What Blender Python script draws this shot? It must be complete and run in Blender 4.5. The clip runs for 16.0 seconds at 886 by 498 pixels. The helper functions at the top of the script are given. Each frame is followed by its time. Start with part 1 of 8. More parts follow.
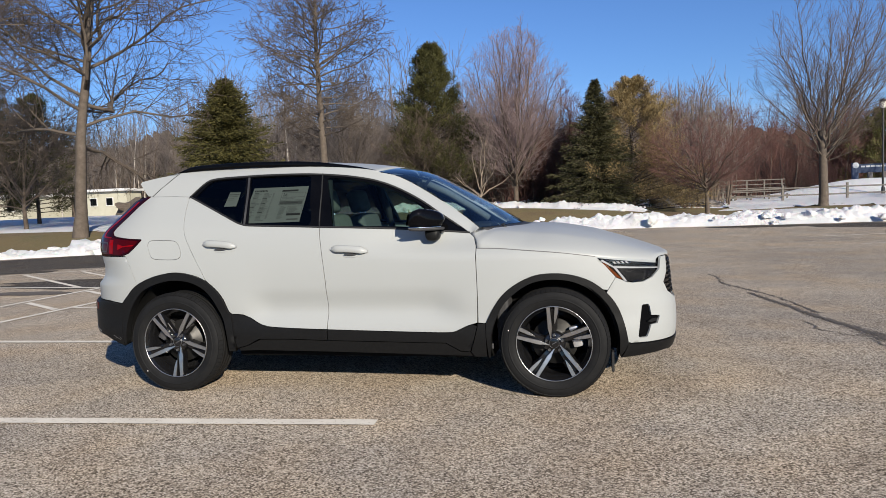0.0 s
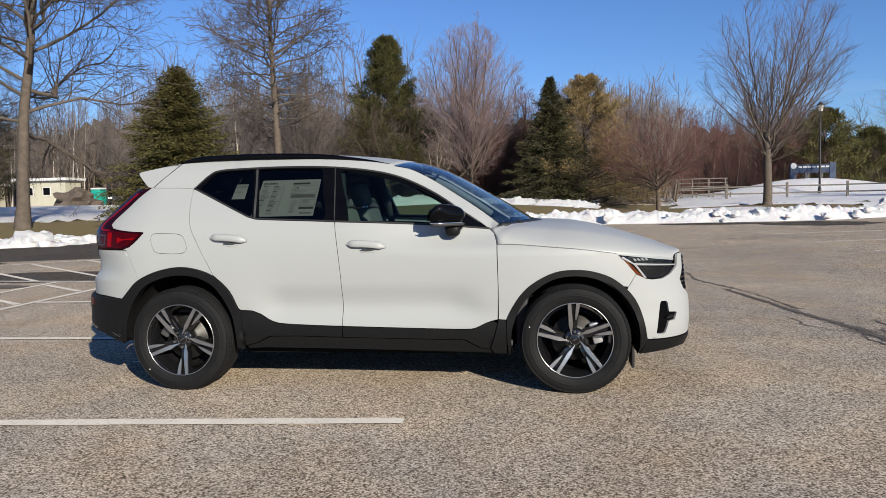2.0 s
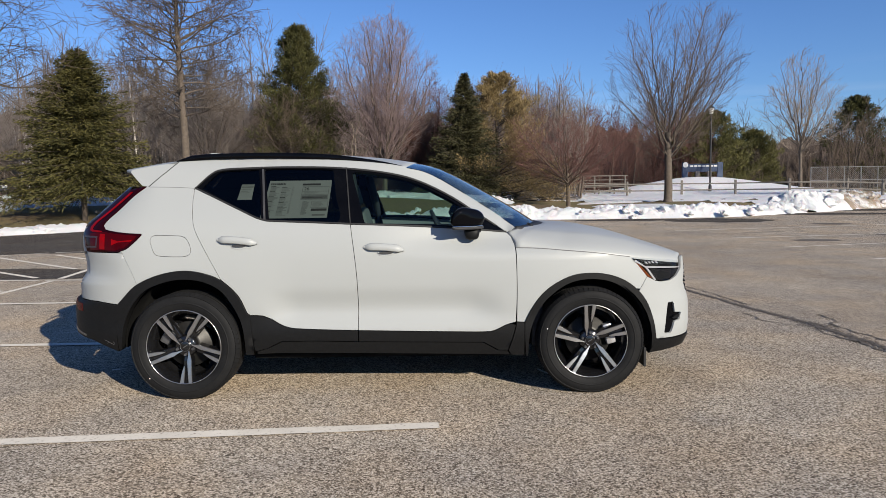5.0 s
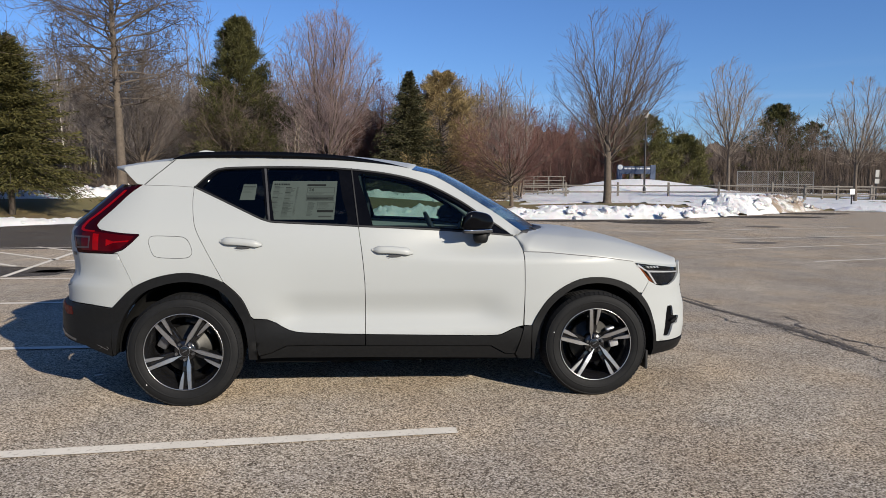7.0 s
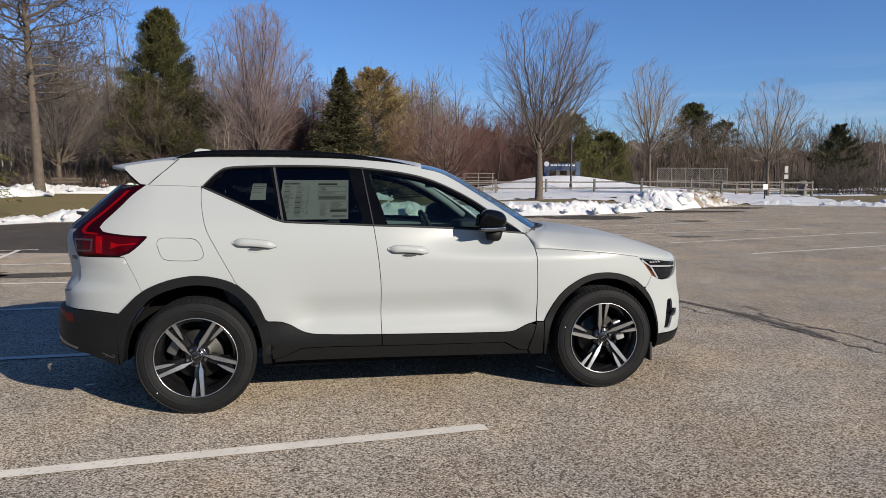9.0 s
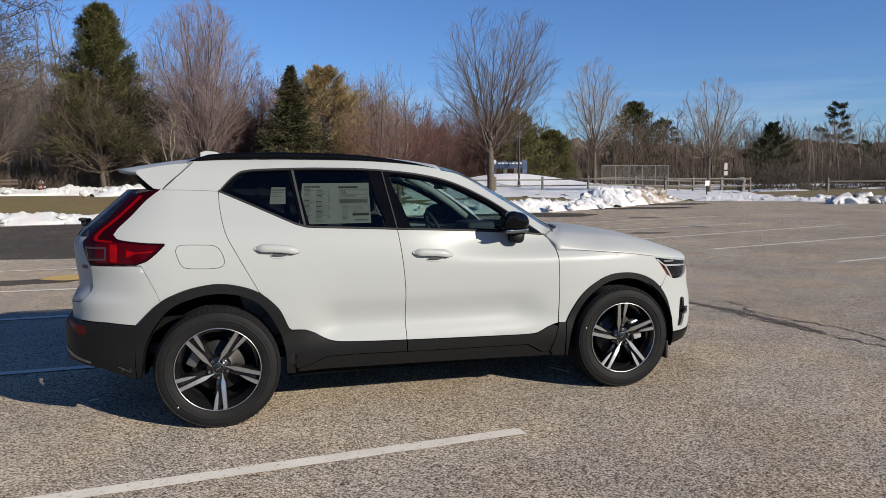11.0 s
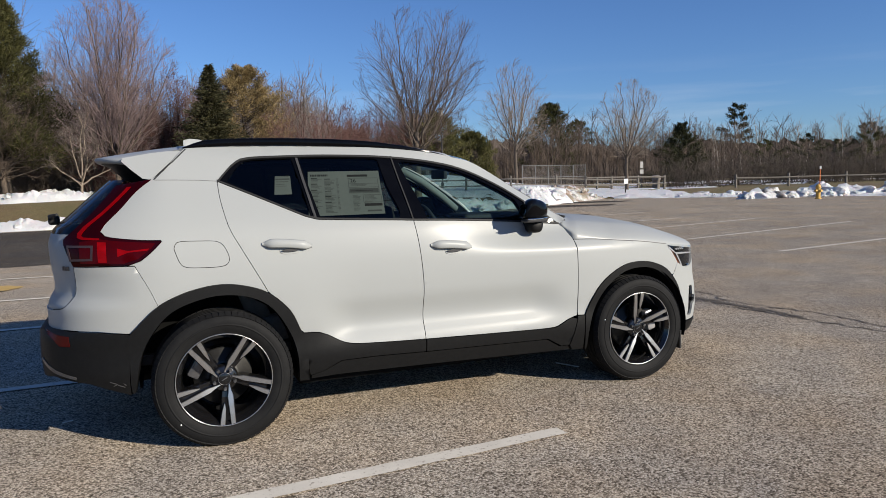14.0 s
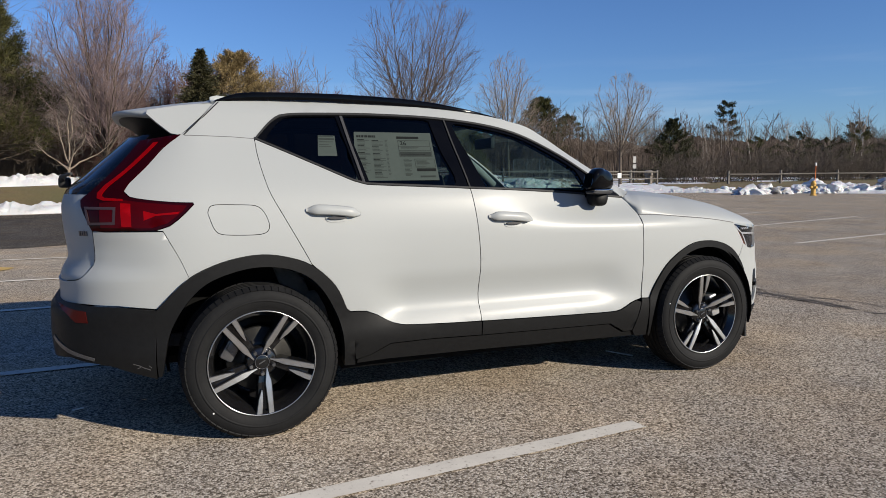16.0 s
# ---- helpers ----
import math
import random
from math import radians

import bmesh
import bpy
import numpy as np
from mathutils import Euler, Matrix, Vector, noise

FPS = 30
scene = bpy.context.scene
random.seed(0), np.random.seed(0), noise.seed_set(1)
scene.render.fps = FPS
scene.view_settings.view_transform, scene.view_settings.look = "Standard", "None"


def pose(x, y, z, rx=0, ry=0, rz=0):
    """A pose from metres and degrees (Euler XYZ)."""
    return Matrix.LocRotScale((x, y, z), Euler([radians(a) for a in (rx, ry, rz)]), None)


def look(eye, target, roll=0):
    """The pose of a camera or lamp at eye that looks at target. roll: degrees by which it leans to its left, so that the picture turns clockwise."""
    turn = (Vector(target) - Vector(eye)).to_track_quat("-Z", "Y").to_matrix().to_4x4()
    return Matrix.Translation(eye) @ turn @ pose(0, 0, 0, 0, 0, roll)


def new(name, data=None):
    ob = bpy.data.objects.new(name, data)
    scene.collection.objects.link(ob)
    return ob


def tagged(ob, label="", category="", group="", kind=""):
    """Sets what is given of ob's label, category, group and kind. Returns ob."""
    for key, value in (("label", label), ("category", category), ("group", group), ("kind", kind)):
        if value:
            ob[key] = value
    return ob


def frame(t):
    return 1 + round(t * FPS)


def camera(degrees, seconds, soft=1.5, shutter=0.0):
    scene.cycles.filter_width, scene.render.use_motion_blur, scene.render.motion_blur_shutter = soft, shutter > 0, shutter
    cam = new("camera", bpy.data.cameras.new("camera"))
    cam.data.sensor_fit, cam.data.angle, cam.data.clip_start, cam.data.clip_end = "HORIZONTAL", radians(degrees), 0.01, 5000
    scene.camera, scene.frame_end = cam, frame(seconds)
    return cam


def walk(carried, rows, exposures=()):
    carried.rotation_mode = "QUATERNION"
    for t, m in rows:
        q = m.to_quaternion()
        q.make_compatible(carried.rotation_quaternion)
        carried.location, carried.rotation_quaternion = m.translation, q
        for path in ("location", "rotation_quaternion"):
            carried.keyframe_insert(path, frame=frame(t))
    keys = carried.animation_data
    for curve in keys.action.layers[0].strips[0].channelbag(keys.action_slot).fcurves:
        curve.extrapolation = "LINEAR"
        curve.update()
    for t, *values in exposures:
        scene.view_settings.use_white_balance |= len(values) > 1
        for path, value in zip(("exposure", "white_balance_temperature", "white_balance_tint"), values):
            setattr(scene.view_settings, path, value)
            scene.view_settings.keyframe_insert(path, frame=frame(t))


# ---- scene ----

SUN_STRENGTH, SKY_STRENGTH = 5.0, 0.065
EXPOSURES = [(0.0, 0.46), (8.0, 0.42), (16.0, 0.33)]
cam = camera(63.7, 16.0, soft=0.85)
PATH = [
    (0, (3.006, -5.515, 1.265), (2.576, -3.565, 1.146), -2.1),
    (0.5, (2.879, -5.531, 1.267), (2.486, -3.574, 1.146), -2.0),
    (1, (2.741, -5.531, 1.273), (2.383, -3.567, 1.149), -2.0),
    (1.5, (2.635, -5.535, 1.281), (2.311, -3.565, 1.151), -1.8),
    (2, (2.518, -5.548, 1.285), (2.235, -3.573, 1.146), -1.4),
    (2.5, (2.376, -5.582, 1.289), (2.139, -3.602, 1.141), -0.9),
    (3, (2.247, -5.615, 1.303), (2.063, -3.629, 1.147), -0.6),
    (3.5, (2.123, -5.601, 1.313), (1.988, -3.612, 1.154), -0.7),
    (6, (1.498, -5.609, 1.39), (1.581, -3.617, 1.226), -0.3),
    (6.5, (1.384, -5.585, 1.391), (1.515, -3.596, 1.228), -0.0),
    (7, (1.249, -5.562, 1.403), (1.426, -3.577, 1.233), 0.2),
    (7.5, (1.113, -5.538, 1.409), (1.339, -3.56, 1.226), 0.3),
    (8, (0.968, -5.529, 1.411), (1.248, -3.558, 1.22), 0.2),
    (8.5, (0.787, -5.514, 1.418), (1.124, -3.551, 1.23), 0.0),
    (9, (0.659, -5.49, 1.412), (1.045, -3.535, 1.234), -0.1),
    (11.5, (0.06, -5.249, 1.442), (0.636, -3.344, 1.252), -0.5),
    (12, (-0.039, -5.196, 1.431), (0.579, -3.305, 1.233), -0.3),
    (12.5, (-0.132, -5.121, 1.41), (0.528, -3.244, 1.209), -0.2),
    (13, (-0.21, -5.006, 1.408), (0.488, -3.143, 1.209), -0.5),
    (13.5, (-0.27, -4.92, 1.384), (0.46, -3.067, 1.194), -1.1),
    (14, (-0.317, -4.817, 1.355), (0.437, -2.973, 1.175), -1.4),
    (14.5, (-0.39, -4.694, 1.326), (0.385, -2.859, 1.152), -1.2),
    (15, (-0.451, -4.579, 1.276), (0.341, -2.751, 1.099), -0.8),
    (15.5, (-0.484, -4.459, 1.23), (0.313, -2.635, 1.044), -0.5),
    (16, (-0.515, -4.278, 1.206), (0.273, -2.451, 1.008), -0.5),
]
walk(cam, [(t, look(eye, target, roll)) for t, eye, target, roll in PATH], EXPOSURES)

# ---- light ----
SUN = Vector((1.5, -2.05, 1.0)).normalized()
world = bpy.data.worlds.new("world")
scene.world = world
world.use_nodes = True
_nt = world.node_tree
_sky = _nt.nodes.new("ShaderNodeTexSky")
_sky.sky_type = "NISHITA"
_sky.sun_disc = False
_sky.sun_elevation = math.asin(SUN.z)
_sky.sun_rotation = math.atan2(SUN.x, SUN.y)
_sky.altitude = 50
_sky.air_density = 1.0
_sky.dust_density = 0.1
_sky.ozone_density = 2.5
_tint = _nt.nodes.new("ShaderNodeMix")
_tint.data_type, _tint.blend_type = "RGBA", "MULTIPLY"
_tint.inputs[0].default_value = 1.0
_tint.inputs[7].default_value = (0.685, 0.955, 1.44, 1)
_nt.links.new(_sky.outputs[0], _tint.inputs[6])
_dir = _nt.nodes.new("ShaderNodeTexCoord")
_wide = _nt.nodes.new("ShaderNodeMapping")
_wide.inputs["Scale"].default_value = (2.2, 2.2, 26.0)
_wisp = _nt.nodes.new("ShaderNodeTexNoise")
_wisp.inputs["Scale"].default_value, _wisp.inputs["Detail"].default_value = 1.6, 5.0
_veil = _nt.nodes.new("ShaderNodeMapRange")
_veil.inputs["From Min"].default_value, _veil.inputs["From Max"].default_value, _veil.inputs["To Max"].default_value = 0.50, 0.75, 0.30
_axes = _nt.nodes.new("ShaderNodeSeparateXYZ")
_low = _nt.nodes.new("ShaderNodeMapRange")
_low.inputs["From Min"].default_value, _low.inputs["From Max"].default_value = 0.16, 0.06
_thin = _nt.nodes.new("ShaderNodeMath")
_thin.operation = "MULTIPLY"
_cloud = _nt.nodes.new("ShaderNodeMix")
_cloud.data_type = "RGBA"
_cloud.inputs[7].default_value = (8.5, 9.3, 10.5, 1)
_nt.links.new(_dir.outputs["Generated"], _wide.inputs["Vector"])
_nt.links.new(_wide.outputs[0], _wisp.inputs["Vector"])
_nt.links.new(_wisp.outputs["Fac"], _veil.inputs["Value"])
_nt.links.new(_dir.outputs["Generated"], _axes.inputs[0])
_nt.links.new(_axes.outputs["Z"], _low.inputs["Value"])
_nt.links.new(_veil.outputs[0], _thin.inputs[0])
_nt.links.new(_low.outputs[0], _thin.inputs[1])
_nt.links.new(_thin.outputs[0], _cloud.inputs[0])
_nt.links.new(_tint.outputs[2], _cloud.inputs[6])
_nt.links.new(_cloud.outputs[2], _nt.nodes["Background"].inputs[0])
_nt.nodes["Background"].inputs[1].default_value = SKY_STRENGTH
_sun = new("sun", bpy.data.lights.new("sun", "SUN"))
_sun.data.energy = SUN_STRENGTH
_sun.data.angle = radians(0.53)
_sun.data.color = (1.0, 0.91, 0.765)
_sun.matrix_world = look((0, 0, 30) , Vector((0, 0, 30)) - SUN)


# ---- materials ----
class Nodes:
    """A material under construction."""

    def __init__(self, name):
        self.mat = bpy.data.materials.new(name)
        self.mat.use_nodes = True
        self.tree = self.mat.node_tree
        self.bsdf = self.tree.nodes["Principled BSDF"]
        self.coord = self.tree.nodes.new("ShaderNodeTexCoord").outputs["Object"]

    def add(self, kind, **settings):
        n = self.tree.nodes.new(kind)
        for key, value in settings.items():
            n.inputs[key].default_value = value
        return n

    def link(self, a, b):
        self.tree.links.new(a, b)

    def noise(self, scale, detail=4.0, rough=0.6, coord=None):
        n = self.add("ShaderNodeTexNoise", Scale=scale, Detail=detail, Roughness=rough)
        self.link(coord or self.coord, n.inputs["Vector"])
        return n.outputs["Fac"]

    def cells(self, scale):
        n = self.add("ShaderNodeTexVoronoi", Scale=scale)
        self.link(self.coord, n.inputs["Vector"])
        return n

    def ramp(self, fac, *stops):
        n = self.tree.nodes.new("ShaderNodeValToRGB")
        while len(n.color_ramp.elements) < len(stops):
            n.color_ramp.elements.new(0.5)
        for e, (at, c) in zip(n.color_ramp.elements, stops):
            e.position = at
            e.color = (*c, 1) if len(c) == 3 else c
        self.link(fac, n.inputs[0])
        return n.outputs[0]

    def mix(self, fac, a, b, how="MIX"):
        n = self.tree.nodes.new("ShaderNodeMix")
        n.data_type = "RGBA"
        n.blend_type = how
        for value, socket in ((fac, n.inputs[0]), (a, n.inputs[6]), (b, n.inputs[7])):
            if isinstance(value, (int, float)):
                socket.default_value = value
            elif isinstance(value, tuple):
                socket.default_value = (*value, 1)
            else:
                self.link(value, socket)
        return n.outputs[2]

    def math(self, how, a, b):
        n = self.tree.nodes.new("ShaderNodeMath")
        n.operation = how
        for value, socket in ((a, n.inputs[0]), (b, n.inputs[1])):
            if isinstance(value, (int, float)):
                socket.default_value = value
            else:
                self.link(value, socket)
        return n.outputs[0]

    def bump(self, height, strength, distance):
        n = self.add("ShaderNodeBump", Strength=strength, Distance=distance)
        self.link(height, n.inputs["Height"])
        self.link(n.outputs[0], self.bsdf.inputs["Normal"])
        return n

    def done(self, color=None, rough=0.5, metal=0.0, **more):
        if color is not None:
            if isinstance(color, tuple):
                self.bsdf.inputs["Base Color"].default_value = (*color, 1)
            else:
                self.link(color, self.bsdf.inputs["Base Color"])
        if isinstance(rough, (int, float)):
            self.bsdf.inputs["Roughness"].default_value = rough
        else:
            self.link(rough, self.bsdf.inputs["Roughness"])
        self.bsdf.inputs["Metallic"].default_value = metal
        for key, value in more.items():
            self.bsdf.inputs[key.replace("_", " ")].default_value = value
        return self.mat


def plain(name, c1, c2, scale, rough=0.6, bump=0.0, metal=0.0, fine=8.0, **more):
    """Two tones at two scales, with a fine relief."""
    n = Nodes(name)
    broad = n.ramp(n.noise(scale), (0.3, c1), (0.7, c2))
    color = n.mix(0.25, broad, n.ramp(n.noise(scale * fine), (0.3, c1), (0.7, c2)))
    if bump:
        n.bump(n.noise(scale * fine), 0.6, bump)
    return n.done(color, rough, metal, **more)


def asphalt_material(name, dark, light, speck, coarse):
    n = Nodes(name)
    cell = n.cells(coarse)
    sep = n.add("ShaderNodeSeparateColor")
    n.link(cell.outputs["Color"], sep.inputs[0])
    stone = n.ramp(sep.outputs[0], (0.0, dark), (0.36, tuple(0.5 * (a + b) for a, b in zip(dark, light))), (0.66, light), (1.0, speck))
    edge = n.ramp(cell.outputs["Distance"], (0.25, (1, 1, 1)), (0.7, (0.56, 0.53, 0.51)))
    stone = n.mix(0.8, stone, edge, "MULTIPLY")
    wide = n.ramp(n.noise(0.35, 6.0, 0.65), (0.35, (0.86, 0.86, 0.87)), (0.65, (1.16, 1.13, 1.08)))
    patchy = n.ramp(n.noise(2.2, 5.0), (0.35, (0.88, 0.88, 0.89)), (0.7, (1.08, 1.07, 1.05)))
    rusty = n.ramp(n.noise(0.9, 3.0, 0.5), (0.42, (0.97, 0.985, 1.01)), (0.66, (1.04, 0.985, 0.92)))
    color = n.mix(1.0, n.mix(1.0, n.mix(1.0, stone, wide, "MULTIPLY"), patchy, "MULTIPLY"), rusty, "MULTIPLY")
    n.bump(n.math("SUBTRACT", n.noise(coarse * 0.6, 5.0, 0.8), cell.outputs["Distance"]), 0.45, 0.004)
    return n.done(color, 0.88, Specular_IOR_Level=0.0, Diffuse_Roughness=0.12)


ASPHALT = asphalt_material("worn_asphalt", (0.085, 0.071, 0.056), (0.535, 0.475, 0.388), (0.71, 0.65, 0.56), 116.0)
DARK_ASPHALT = asphalt_material("damp_and_shaded_asphalt", (0.0324, 0.031, 0.0302), (0.108, 0.1022, 0.0972), (0.216, 0.2052, 0.1944), 80.0)


def line_paint():
    n = Nodes("worn_line_paint")
    wear = n.ramp(n.noise(38.0, 6.0, 0.75), (0.33, (0.24, 0.20, 0.16)), (0.43, (0.68, 0.635, 0.555)))
    wide = n.ramp(n.noise(3.0), (0.3, (0.82, 0.82, 0.82)), (0.7, (1, 1, 1)))
    n.bump(n.noise(60.0), 0.5, 0.002)
    return n.done(n.mix(1.0, wear, wide, "MULTIPLY"), 0.8, Specular_IOR_Level=0.0, Diffuse_Roughness=0.12)


LINE_PAINT = line_paint()
YELLOW_PAINT = plain("worn_yellow_paint", (0.60, 0.39, 0.10), (0.46, 0.31, 0.12), 9.0, 0.85, 0.003)
CRACK = plain("crack_filler", (0.075, 0.062, 0.050), (0.15, 0.125, 0.10), 22.0, 0.95, 0.006)


def snow_material(name, dirt, amount):
    n = Nodes(name)
    f = n.noise(1.1, 8.0, 0.7)
    color = n.ramp(f, (amount - 0.06, dirt), (amount + 0.12, (0.75, 0.75, 0.75)))
    n.bump(n.math("ADD", n.noise(7.0, 8.0, 0.75), n.noise(26.0, 4.0, 0.7)), 1.0, 0.07)
    return n.done(color, 0.75, Subsurface_Weight=0.1)


SNOW = snow_material("old_snow", (0.44, 0.416, 0.392), 0.30)
GREY_SNOW = snow_material("grey_old_snow", (0.17, 0.153, 0.1445), 0.46)
DIRTY_SNOW = snow_material("dirty_snow", (0.306, 0.2422, 0.1742), 0.52)


def ground_material():
    n = Nodes("dead_grass")
    a = n.ramp(n.noise(0.25, 6.0, 0.65), (0.34, (0.150, 0.105, 0.055)), (0.46, (0.195, 0.150, 0.066)), (0.62, (0.152, 0.137, 0.054)))
    b = n.ramp(n.noise(14.0, 6.0, 0.8), (0.3, (0.55, 0.52, 0.5)), (0.7, (1.3, 1.25, 1.2)))
    n.bump(n.noise(20.0, 6.0, 0.8), 1.0, 0.05)
    return n.done(n.mix(1.0, a, b, "MULTIPLY"), 0.95)


GRASS = ground_material()
BARK = plain("grey_brown_bark", (0.0665, 0.05, 0.0375), (0.1291, 0.1001, 0.0766), 6.0, 0.9, 0.02)
PALE_BARK = plain("pale_grey_bark", (0.1642, 0.1291, 0.0977), (0.2815, 0.2268, 0.176), 5.0, 0.9, 0.02)
TWIG = plain("brown_twigs", (0.069, 0.0497, 0.0377), (0.1242, 0.092, 0.0708), 3.0, 0.9)
GREY_TWIG = plain("grey_brown_wood_twigs", (0.1242, 0.103, 0.0911), (0.207, 0.1748, 0.1564), 2.0, 0.9)
RED_TWIG = plain("reddish_twigs", (0.0938, 0.043, 0.036), (0.1486, 0.0743, 0.061), 2.0, 0.9)
MAPLE_TWIG = plain("grey_brown_maple_twigs", (0.0821, 0.061, 0.0469), (0.1368, 0.1032, 0.0829), 2.0, 0.9)
PINK_TWIG = plain("pinkish_brown_twigs", (0.1656, 0.1178, 0.1122), (0.253, 0.1886, 0.184), 2.0, 0.9)
MID_BARK = plain("grey_tan_bark", (0.0665, 0.0516, 0.0398), (0.1368, 0.1095, 0.086), 5.0, 0.9, 0.05)
DARK_BARK = plain("dark_bark", (0.0391, 0.0297, 0.0235), (0.0782, 0.061, 0.0469), 5.0, 0.9, 0.02)
BIRCH_BARK = plain("white_bark", (0.3128, 0.2815, 0.2502), (0.4692, 0.4379, 0.391), 2.5, 0.8, 0.01)


def needle_material(name, a, b):
    n = Nodes(name)
    geo = n.tree.nodes.new("ShaderNodeNewGeometry")
    color = n.ramp(geo.outputs["Random Per Island"], (0.0, a), (1.0, b))
    color = n.mix(0.35, color, n.ramp(n.noise(0.9), (0.3, a), (0.7, b)))
    return n.done(color, 0.75, Specular_IOR_Level=0.25)


SPRUCE_NEEDLE = needle_material("spruce_needles", (0.0259, 0.0289, 0.0094), (0.1095, 0.0954, 0.0282))
PINE_NEEDLE = needle_material("pine_needles", (0.0250, 0.0285, 0.0110), (0.1000, 0.0950, 0.0310))
GOLD_NEEDLE = needle_material("yellowed_pine_needles", (0.0800, 0.0600, 0.0270), (0.3600, 0.2650, 0.1250))
OLIVE_NEEDLE = needle_material("yellow_green_needles", (0.043, 0.0454, 0.0156), (0.1564, 0.1447, 0.0485))
FIR_NEEDLE = needle_material("fir_needles", (0.0220, 0.0240, 0.0105), (0.0800, 0.0740, 0.0320))
DARK_NEEDLE = needle_material("dark_spruce_needles", (0.0141, 0.0188, 0.0078), (0.0626, 0.061, 0.0219))


# car
def paint_material():
    n = Nodes("pearl_white_paint")
    flake = n.ramp(n.noise(900.0, 2.0), (0.3, (0.308, 0.320, 0.316)), (0.7, (0.340, 0.353, 0.349)))
    return n.done(flake, 0.5, 0.0, Coat_Weight=0.20, Coat_Roughness=0.30, Specular_IOR_Level=0.25)


PAINT = paint_material()
CLADDING = plain("textured_black_plastic", (0.0055, 0.0056, 0.0059), (0.0089, 0.009, 0.0093), 40.0, 0.5, 0.0008, Specular_IOR_Level=0.16)
GLOSS_BLACK = plain("gloss_black_trim", (0.0018, 0.0019, 0.0025), (0.0035, 0.0036, 0.0044), 5.0, 0.06, Specular_IOR_Level=0.12)
RUBBER = plain("black_rubber", (0.007, 0.007, 0.007), (0.011, 0.011, 0.011), 20.0, 0.7)
TYRE = plain("tyre_rubber", (0.0074, 0.0076, 0.0082), (0.0136, 0.0136, 0.0138), 9.0, 0.66, 0.0012, Specular_IOR_Level=0.13)
RIM_BLACK = plain("gloss_black_alloy", (0.008, 0.008, 0.009), (0.014, 0.014, 0.015), 9.0, 0.16, 0.0, 0.3, Coat_Weight=0.5)
RIM_FACE = plain("machined_alloy", (0.46, 0.455, 0.455), (0.56, 0.555, 0.55), 30.0, 0.30, 0.0, 0.95)
CHROME = plain("bright_chrome", (0.75, 0.75, 0.76), (0.8, 0.8, 0.81), 10.0, 0.08, 0.0, 1.0)
DARK_MIRROR = plain("tinted_mirror", (0.16, 0.17, 0.18), (0.18, 0.19, 0.20), 3.0, 0.02, 0.0, 1.0)
DISC = plain("brake_disc_steel", (0.030, 0.030, 0.030), (0.055, 0.053, 0.050), 25.0, 0.48, 0.0, 0.7)
CALIPER = plain("cast_aluminium", (0.45, 0.45, 0.46), (0.6, 0.6, 0.61), 25.0, 0.42, 0.0, 0.7)
UNDERSIDE = plain("underbody_black", (0.004, 0.004, 0.004), (0.008, 0.008, 0.008), 8.0, 0.9, Specular_IOR_Level=0.1)
CABIN_DARK = plain("charcoal_cabin_plastic", (0.020, 0.020, 0.022), (0.035, 0.035, 0.038), 12.0, 0.7)
CABIN_LIGHT = plain("light_grey_cloth", (0.288, 0.28, 0.264), (0.368, 0.36, 0.344), 30.0, 0.9)
SEAT_CLOTH = plain("grey_seat_upholstery", (0.13, 0.130, 0.122), (0.18, 0.178, 0.168), 40.0, 0.85, 0.001)
# paper and print carry the window tint's dimming; the sheets lie outside the glass
PAPER = plain("tint_dimmed_paper", (0.0443, 0.0574, 0.0517), (0.0541, 0.0664, 0.0599), 6.0, 0.8, Specular_IOR_Level=0.1)
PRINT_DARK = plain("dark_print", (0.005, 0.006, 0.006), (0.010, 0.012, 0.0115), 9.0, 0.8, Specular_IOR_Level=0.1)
SEAM_GREY = plain("grey_panel_seam", (0.10, 0.10, 0.10), (0.14, 0.14, 0.14), 9.0, 0.7)
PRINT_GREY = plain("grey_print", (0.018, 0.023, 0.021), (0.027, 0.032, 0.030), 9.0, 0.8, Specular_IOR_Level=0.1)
LENS_GREY = plain("smoked_lens_rim", (0.034, 0.018, 0.020), (0.042, 0.024, 0.026), 9.0, 0.4)


def glass_material(name, tint, gloss_rough=0.0):
    n = Nodes(name)
    out = n.tree.nodes["Material Output"]
    n.tree.nodes.remove(n.bsdf)
    clear = n.add("ShaderNodeBsdfTransparent")
    clear.inputs[0].default_value = (*tint, 1)
    gloss = n.add("ShaderNodeBsdfGlossy", Roughness=gloss_rough)
    gloss.inputs[0].default_value = (1, 1, 1, 1)
    face = n.add("ShaderNodeLayerWeight", Blend=0.5)
    gloss_part = n.math("ADD", n.math("MULTIPLY", n.math("POWER", face.outputs["Facing"], 5.0), 0.95), 0.024)
    both = n.tree.nodes.new("ShaderNodeMixShader")
    n.link(gloss_part, both.inputs[0])
    n.link(clear.outputs[0], both.inputs[1])
    n.link(gloss.outputs[0], both.inputs[2])
    n.link(both.outputs[0], out.inputs[0])
    return n.mat


